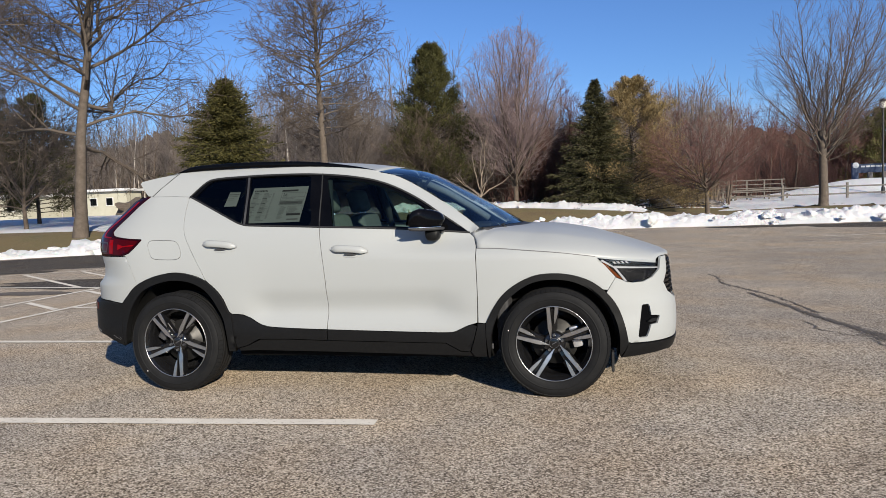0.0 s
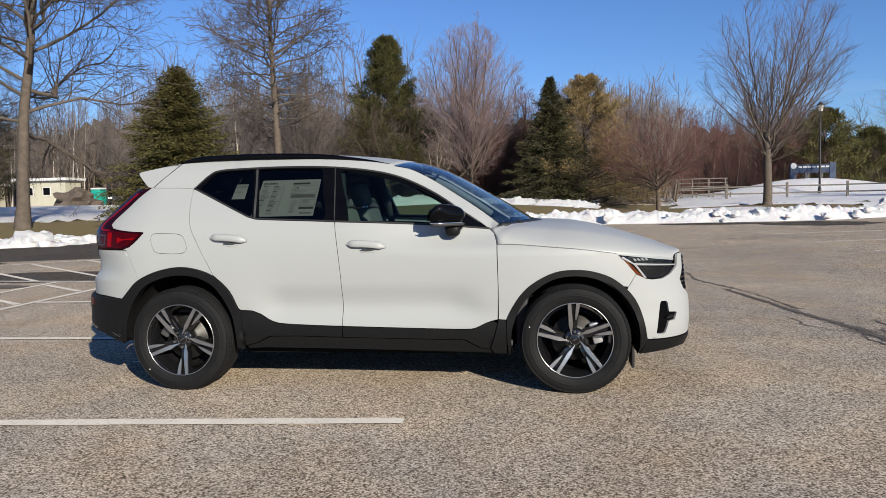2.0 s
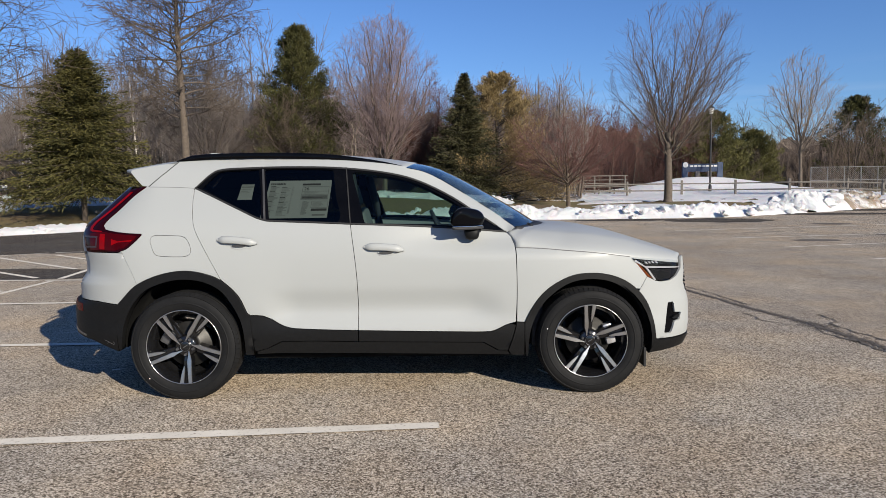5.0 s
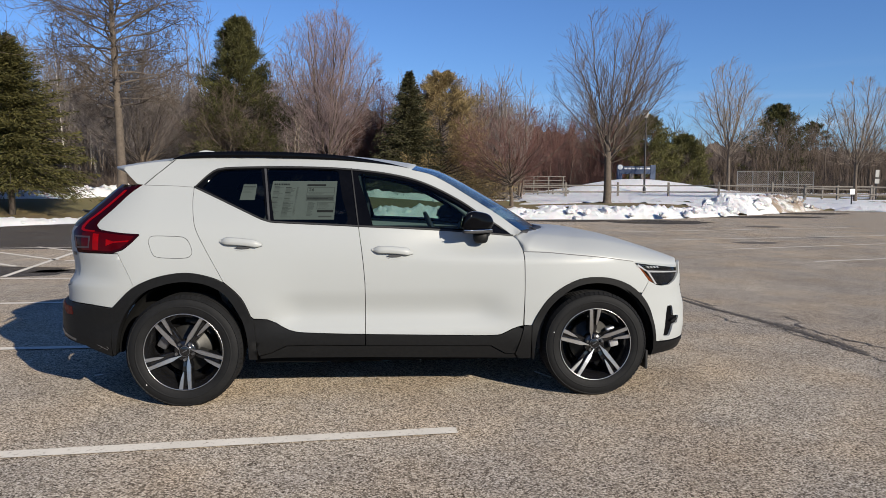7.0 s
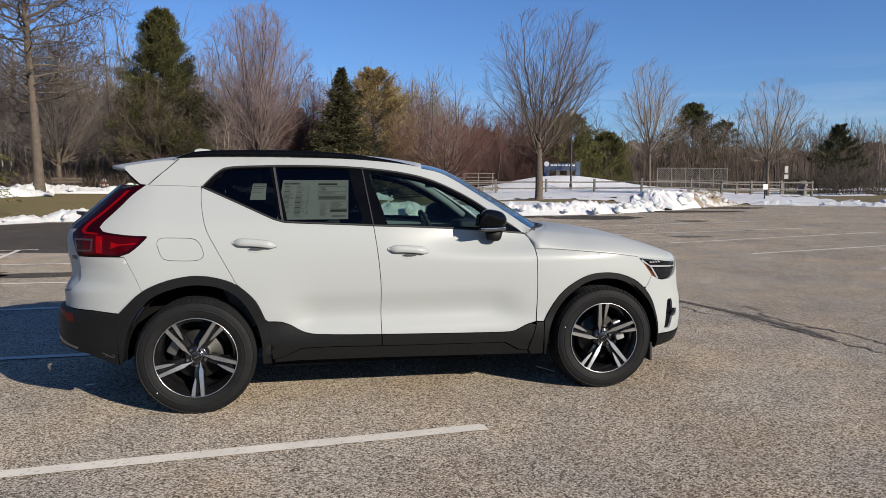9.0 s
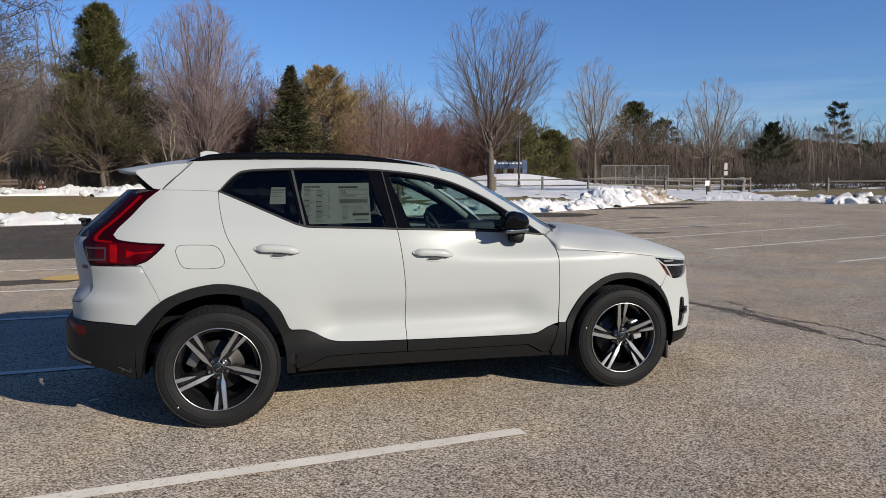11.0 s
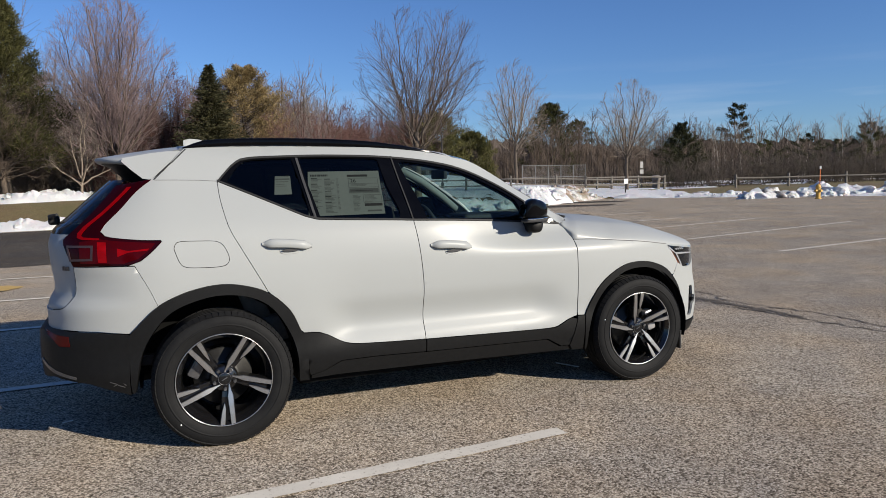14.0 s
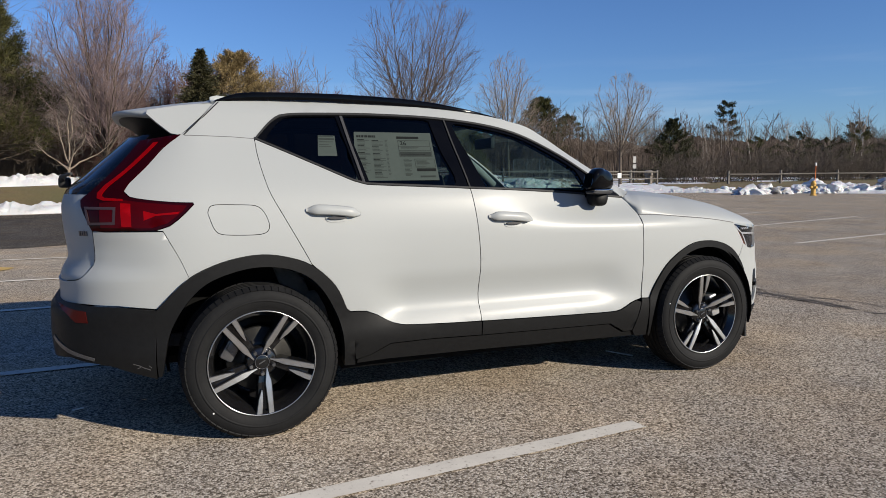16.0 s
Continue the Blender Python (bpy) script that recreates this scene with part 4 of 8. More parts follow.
# tailgate: metal below, glass above, spoiler on top
rows = []
for z in np.linspace(0.752, 1.150, 20):
    lim = float(np.interp(z, (0.752, 0.759, 0.770, 0.813, 0.858, 0.922, 0.985, 1.06, 1.12, 1.15), (0.60, 0.66, 0.745, 0.778, 0.788, 0.788, 0.780, 0.722, 0.708, 0.70)))
    lim_u = run_y(lim, z, True)
    rows.append([tuple(skin(u, z, -0.007)) for u in np.linspace(lim_u + 0.03, U_TAIL, 18)])
full = [r + [(p[0], -p[1], p[2]) for p in r[-2::-1]] for r in rows]
gate = sheet("tailgate", full, PAINT, car, 0.0, flip=True)
rows = []
for z in np.linspace(1.150, 1.425, 14):
    lim_u = run_at(float(np.interp(z, (1.150, 1.160, 1.262, 1.392, 1.43), (-0.694, -0.690, -0.585, -0.474, -0.44))), z)
    rows.append([tuple(skin(u, z, -0.006)) for u in np.linspace(lim_u + 0.02, U_TAIL, 16)])
full = [r + [(p[0], -p[1], p[2]) for p in r[-2::-1]] for r in rows]
sheet("rear_window", full, PRIVACY, gate, flip=True)
bm = bmesh.new()
tube(bm, [(-0.835, 0.0, 1.190), (-0.858, 0.02, 1.215), (-0.848, -0.20, 1.228), (-0.785, -0.44, 1.243)], [0.022, 0.016, 0.011, 0.007], 8)
box(bm, (-0.878, -0.040, 1.172), (-0.82, 0.040, 1.228), 0.018, 3)
part("rear_wiper", bm, RUBBER, gate, smooth=True, angle=40)
for k in range(4):
    u0 = -0.822 + 0.0145 * k
    panel("badge_bar", [(u0, 0.962), (u0 + 0.0095, 0.962), (u0 + 0.0095, 0.984), (u0, 0.984)], LAMP_BACK, gate, off=-0.003, depth=0.004, gap=0)
rows = []
for i, k in enumerate(np.linspace(0, 1, 12)):
    row = []
    for a in np.linspace(-1, 1, 31):
        side = abs(a) ** 6
        z_front = 1.618 - 0.032 * abs(a) ** 2.6
        tip_x = -0.600 + 0.152 * side + 0.04 * abs(a) ** 2
        tip_z = 1.552 - 0.010 * abs(a) ** 2 - 0.016 * side
        x0 = -0.155 + 0.03 * side
        y = 0.588 * a * (1 - 0.02 * k)
        row.append((x0 + (tip_x - x0) * k, y, z_front + (tip_z - z_front) * (k**1.25)))
    rows.append(row)
lip = [[(p[0] + dx, p[1] * s, p[2] - dz) for p in rows[-1]] for dx, s, dz in ((-0.004, 1.0, 0.008), (0.002, 0.995, 0.020), (0.03, 0.985, 0.028))]
spoiler = sheet("spoiler", rows + lip, PAINT, car, 0.0)
under = [[(p[0] + dx, p[1] * 0.985, p[2] - dz) for p in rows[-1]] for dx, dz in ((0.03, 0.028), (0.08, 0.055), (0.16, 0.13))]
sheet("spoiler_underside", under, CLADDING, spoiler)
for y in (-1, 1):
    blade = [(-0.122, 1.587), (-0.200, 1.510), (-0.300, 1.416), (-0.345, 1.424), (-0.402, 1.474), (-0.448, 1.520), (-0.440, 1.540), (-0.300, 1.566)]
    pts, tris, _ = filled(shrunk(blade, 0.002), [], 0.03)
    verts = []
    for x, z in pts:
        verts.append((x, y * (float(np.interp(z, _zt, _wt)) - 0.02 - 0.06 * max(0, -0.2 - x)), z))
    n0 = len(verts)
    verts += [(x, v - y * 0.06, z) for x, v, z in verts]
    faces = list(tris) + [tuple(n0 + i for i in t) for t in tris]
    count = {}
    for t in tris:
        for e in zip(t, t[1:] + t[:1]):
            count[e] = 1
    faces += [(a, b, n0 + b, n0 + a) for a, b in count if (b, a) not in count]
    bm = bmesh.new()
    me = bpy.data.meshes.new("blade")
    me.from_pydata(verts, [], faces)
    bm.from_mesh(me)
    part("spoiler_end", bm, PAINT, spoiler, smooth=True, angle=35)
bm = bmesh.new()
fin = [(-0.10, 1.636, 0.030), (-0.098, 1.672, 0.020), (-0.06, 1.682, 0.016), (0.0, 1.676, 0.014), (0.07, 1.648, 0.010)]
prev = None
for x, z, w in fin:
    ring = [bm.verts.new((x, s * w * k, zz)) for s, k, zz in ((-1, 1, 1.628), (-1, 0.6, z), (1, 0.6, z), (1, 1, 1.628))]
    if prev:
        for j in range(4):
            bm.faces.new((prev[j], prev[(j + 1) % 4], ring[(j + 1) % 4], ring[j]))
    else:
        bm.faces.new(ring)
    prev = ring
bm.faces.new(prev)
part("roof_antenna", bm, PAINT, car)

# roof rails
for y in (-1, 1):
    top = spline([(-0.130, 1.596), (-0.060, 1.622), (0.060, 1.641), (0.492, 1.647), (0.927, 1.630), (1.250, 1.587), (1.430, 1.548), (1.560, 1.514)], 0.05)
    rows = []
    for x, z in top:
        zb = min(edge_at(ROOF_EDGE, x) + 0.010, z - 0.004)
        w = 0.026
        yy = float(skin_x(x, 1.58)[1]) - 0.030
        rows.append([(x, y * (yy + w * 0.6), zb - 0.012), (x, y * (yy + w), zb + 0.55 * (z - zb)), (x, y * (yy + 0.5 * w), z), (x, y * (yy - 0.5 * w), z), (x, y * (yy - w), zb + 0.5 * (z - zb)), (x, y * (yy - w * 0.6), zb)])
    sheet("roof_rail", rows, GLOSS_BLACK, car, label="gloss black roof rail", flip=y > 0)

# mirrors
for y in (-1, 1):
    bm = bmesh.new()
    bmesh.ops.create_uvsphere(bm, u_segments=32, v_segments=18, radius=1.0)
    for v in bm.verts:
        c = Vector([math.copysign(abs(q) ** 0.62, q) for q in v.co])
        taper = 1.0 - 0.16 * max(0, c.z)
        v.co = (1.890 + 0.111 * c.x * taper + 0.014 * c.z * (c.x < 0), y * (0.930 - 0.052 * c.x + 0.060 * c.y), 1.185 + (0.066 if c.z > 0 else 0.060) * c.z - 0.012 * c.x * max(0, c.z))
    mirror = part("door_mirror", bm, GLOSS_BLACK, car, "gloss black door mirror", smooth=True)
    bm = bmesh.new()
    bmesh.ops.create_uvsphere(bm, u_segments=28, v_segments=10, radius=1.0)
    for v in bm.verts:
        c = Vector([math.copysign(abs(q) ** 0.62, q) for q in v.co])
        v.co = (1.890 + 0.108 * c.x, y * (0.930 - 0.052 * c.x + 0.058 * c.y), 1.121 + 0.013 * c.z)
    part("indicator_strip", bm, CABIN_DARK, mirror, smooth=True)
    bm = bmesh.new()
    tube(bm, [(1.790, y * 1.030, 1.133), (1.850, y * 1.011, 1.132), (1.920, y * 0.976, 1.132), (1.985, y * 0.928, 1.134)], 0.0036, 6)
    part("indicator", bm, CHROME, mirror, smooth=True)
    bm = bmesh.new()
    bmesh.ops.create_uvsphere(bm, u_segments=20, v_segments=12, radius=1.0)
    for v in bm.verts:
        c = Vector([math.copysign(abs(q) ** 0.6, q) for q in v.co])
        v.co = (1.918 + (0.050 + 0.008 * c.z) * c.x, y * (0.872 + 0.055 * c.y), 1.078 + 0.040 * c.z)
    part("mirror_foot", bm, CLADDING, mirror, smooth=True)
    bm = bmesh.new()
    box(bm, (1.88, y * 0.835 - 0.05, 1.085), (1.98, y * 0.835 + 0.05, 1.118), 0.012)
    part("mirror_arm", bm, GLOSS_BLACK, mirror, smooth=True, angle=40)
    bm = bmesh.new()
    ring = [bm.verts.new((1.7785 + 0.010 * math.sin(t), y * (0.982 + 0.042 * math.copysign(abs(math.cos(t)) ** 0.6, math.cos(t))), 1.186 + 0.040 * math.copysign(abs(math.sin(t)) ** 0.6, math.sin(t)))) for t in np.linspace(0, 2 * math.pi, 33)[:-1]]
    bm.faces.new(ring)
    part("mirror_glass", bm, DARK_MIRROR, mirror)


# ---- wheels ----
def build_wheel(name, spin):
    """A wheel at the origin, its face towards -y."""
    wheel = new(name)
    R = 0.358
    prof = [(0.242, 0.020), (0.2455, -0.098), (0.255, -0.106), (0.270, -0.112), (0.292, -0.117), (0.315, -0.116), (0.334, -0.109), (0.345, -0.100), (0.352, -0.086)]
    for g in (-0.060, -0.020, 0.020, 0.060):
        prof += [(0.3575, g - 0.014), (0.3575, g - 0.006), (0.349, g - 0.004), (0.349, g + 0.004), (0.3575, g + 0.006)]
    prof += [(0.352, 0.086), (0.345, 0.100), (0.315, 0.116), (0.270, 0.112), (0.240, 0.098)]
    v, f = lathe(prof, 72, True)
    tyre = mesh_part("tyre", v, f, TYRE, wheel, "black road tyre with tread blocks")
    tyre.data.set_sharp_from_angle(angle=radians(35))
    # shoulder blocks and raised bead
    bm = bmesh.new()
    for k in range(68):
        a = 2 * math.pi * k / 68
        for s in (-1, 1):
            m = Matrix.Rotation(a, 4, "Y") @ Matrix.Translation((0.3485, s * 0.094, 0)) @ Matrix.Rotation(s * 0.55, 4, "Z")
            box(bm, (-0.008, -0.017, -0.0135), (0.0022, 0.017, 0.0135), 0, 1, m)
    tagged(part("tread", bm, TYRE, wheel), kind="stuff")
    v, f = lathe([(0.288, -0.1165), (0.291, -0.1195), (0.296, -0.1195), (0.299, -0.117)], 72)
    mesh_part("sidewall_rib", v, f, TYRE, wheel)
    bm = bmesh.new()
    a = 2.845 if spin > 0 else 3.87
    bmesh.ops.create_uvsphere(bm, u_segments=8, v_segments=6, radius=0.0045, matrix=Matrix.Translation((0.305 * math.cos(a), -0.1165, 0.305 * math.sin(a))))
    part("tyre_dot", bm, WHITE_PAINT, wheel)
    # rim: barrel, lip, dish
    v, f = lathe([(0.2465, -0.100), (0.2465, -0.106), (0.2445, -0.1080), (0.2412, -0.1070), (0.2400, -0.100)], 72)
    lip = mesh_part("rim_lip", v, f, RIM_FACE, wheel, "bright machined rim edge")
    v, f = lathe([(0.2412, -0.1062), (0.235, -0.094), (0.218, -0.070), (0.207, -0.02), (0.205, 0.08), (0.03, 0.085)], 60)
    mesh_part("rim_barrel", v, f, RIM_BLACK, wheel)

    def blade(bm, base, line, y0, y1, depth, grow=0.0):
        """A spoke along rows of radius, offset from the ray at angle base, and half width; a shallow crown."""
        rings = []
        for r, off, w in line:
            t = (r - 0.034) / 0.2075
            a = base + math.asin(off / r)
            w = w + grow
            yy = y0 + (y1 - y0) * (t**1.3) - 0.006 * math.sin(math.pi * t)
            c, s = math.cos(a), math.sin(a)
            ring = []
            for k in (-1, -0.9, 0.9, 1):
                ring.append(bm.verts.new((r * c - k * w * s, yy + (0 if abs(k) < 1 else 0.002), r * s + k * w * c)))
            for k in (1.25, -1.25):
                ring.append(bm.verts.new((r * c - k * w * s, yy + depth, r * s + k * w * c)))
            rings.append(ring)
        for r0, r1 in zip(rings, rings[1:]):
            for k in range(6):
                bm.faces.new((r0[k], r0[(k + 1) % 6], r1[(k + 1) % 6], r1[k]))
        bm.faces.new(rings[0])
        bm.faces.new(rings[-1][::-1])

    # a long arm that springs from the hub's edge and swells, and a short pointed prong beside it
    ARM = [(0.038, 0.0225, 0.0030), (0.055, 0.0235, 0.0050), (0.075, 0.0250, 0.0085), (0.092, 0.0268, 0.0132), (0.105, 0.0280, 0.0140), (0.140, 0.0308, 0.0132), (0.190, 0.0350, 0.0122), (0.2415, 0.0392, 0.0114)]
    PRONG = [(0.130, -0.0035, 0.0012), (0.150, -0.0055, 0.0056), (0.172, -0.0085, 0.0092), (0.205, -0.0125, 0.0112), (0.2415, -0.0165, 0.0124)]
    for k in range(5):
        a = spin - 0.028 + 2 * math.pi * k / 5
        for line in (ARM, PRONG):
            bm = bmesh.new()
            blade(bm, a, line, -0.076, -0.1045, 0.012)
            part("spoke", bm, RIM_FACE, wheel, "machined silver spoke face")
            bm = bmesh.new()
            blade(bm, a, line, -0.071, -0.0995, 0.050, 0.0035)
            part("spoke_side", bm, RIM_BLACK, wheel)
        bm = bmesh.new()
        blade(bm, a, [(0.05, 0.008, 0.020), (0.10, 0.009, 0.024), (0.236, 0.011, 0.034)], -0.052, -0.080, 0.03)
        part("spoke_web", bm, RIM_BLACK, wheel)
    v, f = lathe([(0.0, -0.080), (0.030, -0.080), (0.034, -0.078), (0.036, -0.072), (0.058, -0.074), (0.070, -0.066), (0.074, -0.03)], 40)
    mesh_part("hub", v, f, RIM_BLACK, wheel)
    v, f = lathe([(0.0305, -0.0805), (0.031, -0.0825), (0.0330, -0.0825), (0.0335, -0.079)], 40)
    mesh_part("hub_cap_ring", v, f, LAMP_BACK, wheel)
    bm = bmesh.new()
    box(bm, (-0.016, -0.0825, -0.003), (0.016, -0.0795, 0.003), 0.001, 1, Matrix.Rotation(-0.5, 4, "Y"))
    part("hub_badge", bm, LAMP_BACK, wheel)
    for k in range(5):
        a = spin + 2 * math.pi * k / 5
        bm = bmesh.new()
        bmesh.ops.create_cone(bm, cap_ends=True, segments=6, radius1=0.0105, radius2=0.0085, depth=0.022, matrix=Matrix.Translation((0.054 * math.cos(a), -0.080, 0.054 * math.sin(a))) @ Matrix.Rotation(math.pi / 2, 4, "X"))
        part("wheel_bolt", bm, CABIN_DARK if k % 2 else LAMP_BACK, wheel)
    v, f = lathe([(0.06, -0.010), (0.085, -0.012), (0.090, 0.004), (0.150, 0.004), (0.152, 0.010), (0.152, 0.026)], 56)
    mesh_part("brake_disc", v, f, DISC, wheel)
    bm = bmesh.new()
    a = 0.25 if spin > 0 else 2.6
    m = Matrix.Rotation(-a, 4, "Y") @ Matrix.Translation((0.142, 0, 0))
    box(bm, (-0.030, -0.038, -0.070), (0.034, 0.045, 0.070), 0.014, 2, m)
    box(bm, (-0.022, -0.046, -0.030), (0.026, -0.030, 0.022), 0.007, 2, m)
    part("brake_caliper", bm, CALIPER if spin > 0 else LAMP_BACK, wheel, smooth=True, angle=40)
    return wheel


for x, y, spin in ((0.0, -1, -math.pi / 2), (2.702, -1, math.pi / 2), (0.0, 1, 0.3), (2.702, 1, 0.9)):
    w = build_wheel("wheel", spin)
    w.parent = car
    w.matrix_basis = pose(x, y * (0.850 if x < 1 else 0.815), 0.354, 0, 0, 0 if y < 0 else 180) @ Matrix.Scale(1.012 if x < 1 else 0.997, 4)
for x in (0.0, 2.702):
    for y in (-1, 1):
        # wheel housing
        n = 22
        rows = []
        for d in (0.0, 0.30):
            rows.append([(x + 0.418 * math.cos(t), y * (0.885 - d), max(0.345 if x < 1 else 0.26, 0.36 + (0.445 if x < 1 else 0.425) * math.sin(t))) for t in np.linspace(-0.3, math.pi + 0.3, n)])
        rows.append([(x + 0.05 * math.cos(t), y * 0.58, 0.40 + 0.05 * math.sin(t)) for t in np.linspace(-0.3, math.pi + 0.3, n)])
        sheet("wheel_housing", rows, UNDERSIDE, car)
for y in (-1, 1):
    bm = bmesh.new()
    box(bm, (3.062, y * 0.80 - 0.09, 0.170), (3.080, y * 0.80 + 0.09, 0.300), 0.004, 1)
    part("air_deflector", bm, RUBBER, car)

# underbody and cabin floor
bm = bmesh.new()
box(bm, (0.42, -0.80, 0.235), (2.28, 0.80, 0.30), 0.02)
box(bm, (-0.50, -0.56, 0.30), (3.30, 0.56, 0.40), 0.03)
part("underbody", bm, UNDERSIDE, car, smooth=True, angle=40)
bm = bmesh.new()
box(bm, (2.32, -0.80, 0.30), (2.40, 0.80, 1.00), 0.02)
box(bm, (-0.42, -0.62, 0.40), (2.34, 0.62, 0.46), 0.01)
box(bm, (0.44, -0.84, 0.30), (2.30, 0.84, 0.34), 0.01)
part("cabin_floor", bm, CABIN_DARK, car)

# cabin: door cards, headliner, seats, dashboard, wheel
for y in (-1, 1):
    for x0, x1 in ((0.42, 1.10), (1.16, 2.14)):
        rows = [[(x, y * min(0.83, float(skin_x(x, z)[1]) - 0.05 + 0.02 * math.sin(9 * z)), z) for x in np.linspace(x0, x1, 14)] for z in np.linspace(0.34, 1.07, 12)]
        sheet("door_card", rows, CABIN_DARK, car, flip=y > 0)
    bm = bmesh.new()
    box(bm, (-0.30, y * 0.72 - 0.03, 0.86), (0.36, y * 0.72 + 0.03, 1.16), 0.02)
    part("boot_trim", bm, CABIN_DARK, car, smooth=True, angle=40)
rows = []
for x in np.linspace(-0.15, 1.52, 12):
    zm = float(cubic(ROOF_MID, x)) - 0.045
    rows.append([(x, a, zm - 0.05 * abs(a / 0.54) ** 3) for a in np.linspace(-0.54, 0.54, 11)])
sheet("headliner", rows, CABIN_LIGHT, car, flip=True)
for y in (-1, 1):
    bm = bmesh.new()
    line = [(1.50, 1.490), (1.72, 1.385), (1.92, 1.255), (2.06, 1.150)]
    tube(bm, [(x, y * (float(skin_x(x, z)[1]) - 0.075), z) for x, z in line], 0.030, 8)
    part("pillar_trim", bm, CABIN_LIGHT, car, smooth=True)
    bm = bmesh.new()
    tube(bm, [(1.085, y * 0.60, 1.50), (1.13, y * 0.73, 1.25), (1.16, y * 0.78, 1.05)], 0.035, 8)
    part("pillar_trim", bm, CABIN_DARK, car, smooth=True)


def car_seat(x, y, rake=16):
    seat = new("car_seat")
    seat.parent = car
    seat.location = (x, y, 0)
    bm = bmesh.new()
    box(bm, (-0.06, -0.25, 0.46), (0.48, 0.25, 0.64), 0.055, 3, Matrix.Rotation(-0.08, 4, "Y"))
    part("seat_cushion", bm, SEAT_CLOTH, seat, smooth=True)
    m = Matrix.Translation((-0.02, 0, 0.60)) @ Matrix.Rotation(-radians(rake), 4, "Y")
    bm = bmesh.new()
    box(bm, (-0.075, -0.24, -0.02), (0.065, 0.24, 0.60), 0.055, 3, m)
    part("seat_back", bm, SEAT_CLOTH, seat, smooth=True)
    bm = bmesh.new()
    box(bm, (-0.06, -0.145, 0.62), (0.050, 0.145, 0.81), 0.045, 3, m)
    part("headrest", bm, SEAT_CLOTH, seat, smooth=True)
    bm = bmesh.new()
    for s in (-0.06, 0.06):
        tube(bm, [m @ Vector((0, s, 0.55)), m @ Vector((0, s, 0.66))], 0.007, 6)
    part("headrest_post", bm, CHROME, seat)
    return seat


for y in (-0.37, 0.37):
    car_seat(1.20, y).location.z = 0.05
for y in (-0.40, 0.0, 0.40):
    s = car_seat(0.28, y, 20)
    s.scale = (1, 0.85 if y else 0.7, 0.97)
bm = bmesh.new()
box(bm, (1.86, -0.69, 0.72), (2.26, 0.69, 1.060), 0.06, 3)
box(bm, (1.92, 0.20, 1.04), (2.16, 0.56, 1.125), 0.03, 3)
part("dashboard", bm, CABIN_DARK, car, smooth=True)
bm = bmesh.new()
m = Matrix.Translation((1.70, 0.37, 1.03)) @ Matrix.Rotation(radians(66), 4, "Y")
ring = [m @ Vector((0.182 * math.cos(t), 0.182 * math.sin(t), 0)) for t in np.linspace(0, 2 * math.pi, 33)]
tube(bm, ring, 0.0155, 8, False)
for a in (0.0, 2.2, -2.2):
    tube(bm, [m @ Vector((0.05 * math.cos(a), 0.05 * math.sin(a), 0.02)), m @ Vector((0.18 * math.cos(a), 0.18 * math.sin(a), 0))], 0.014, 6)
tube(bm, [m @ Vector((0, 0, 0.03)), m @ Vector((0, 0, -0.02)), Vector((1.95, 0.37, 0.93))], [0.06, 0.065, 0.04], 12)
part("steering_wheel", bm, CABIN_DARK, car, smooth=True, angle=50)
bm = bmesh.new()
box(bm, (1.62, -0.125, 1.395), (1.65, 0.125, 1.465), 0.012, 2)
tube(bm, [(1.66, 0, 1.43), (1.72, 0, 1.50)], 0.012, 6)
part("interior_mirror", bm, CABIN_DARK, car, smooth=True, angle=40)
bm = bmesh.new()
box(bm, (1.15, -0.11, 0.46), (1.90, 0.11, 0.72), 0.03)
part("centre_console", bm, CABIN_DARK, car, smooth=True, angle=40)

# papers on the windows
def paper(name, x0, x1, z0, z1, label, bars, slant):
    """A sheet on the glass and the print on it, as shares of its width and of its height from the top."""
    def at(fx, fz, off):
        return tuple(skin(x0 + (x1 - x0) * fx - fz * (slant[0] + (slant[1] - slant[0]) * fx), z1 - (z1 - z0) * fz, off))

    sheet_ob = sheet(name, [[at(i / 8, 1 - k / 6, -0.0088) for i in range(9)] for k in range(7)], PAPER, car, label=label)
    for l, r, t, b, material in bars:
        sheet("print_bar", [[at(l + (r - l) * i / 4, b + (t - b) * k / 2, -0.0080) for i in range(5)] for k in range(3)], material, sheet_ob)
    return sheet_ob, at


rng = random.Random(5)
bars = [(0.54, 0.83, 0.085, 0.135, PRINT_DARK), (0.56, 0.96, 0.405, 0.50, PRINT_GREY), (0.57, 0.88, 0.415, 0.465, PRINT_DARK), (0.74, 0.98, 0.755, 0.815, PRINT_DARK), (0.77, 0.96, 0.905, 0.940, PRINT_GREY)]
# heading in heavy letters, too small to read
x = 0.03
while x < 0.26:
    run = rng.uniform(0.012, 0.026)
    bars.append((x, x + run, 0.070, 0.115, PRINT_DARK))
    x += run + rng.uniform(0.004, 0.010)
# thin frames
for l, r, t, b in ((0.55, 0.97, 0.165, 0.515), (0.55, 0.97, 0.290, 0.385), (0.73, 0.985, 0.555, 0.735)):
    bars += [(l, r, t, t + 0.008, PRINT_GREY), (l, r, b - 0.008, b, PRINT_GREY), (l, l + 0.005, t, b, PRINT_GREY), (r - 0.005, r, t, b, PRINT_GREY)]
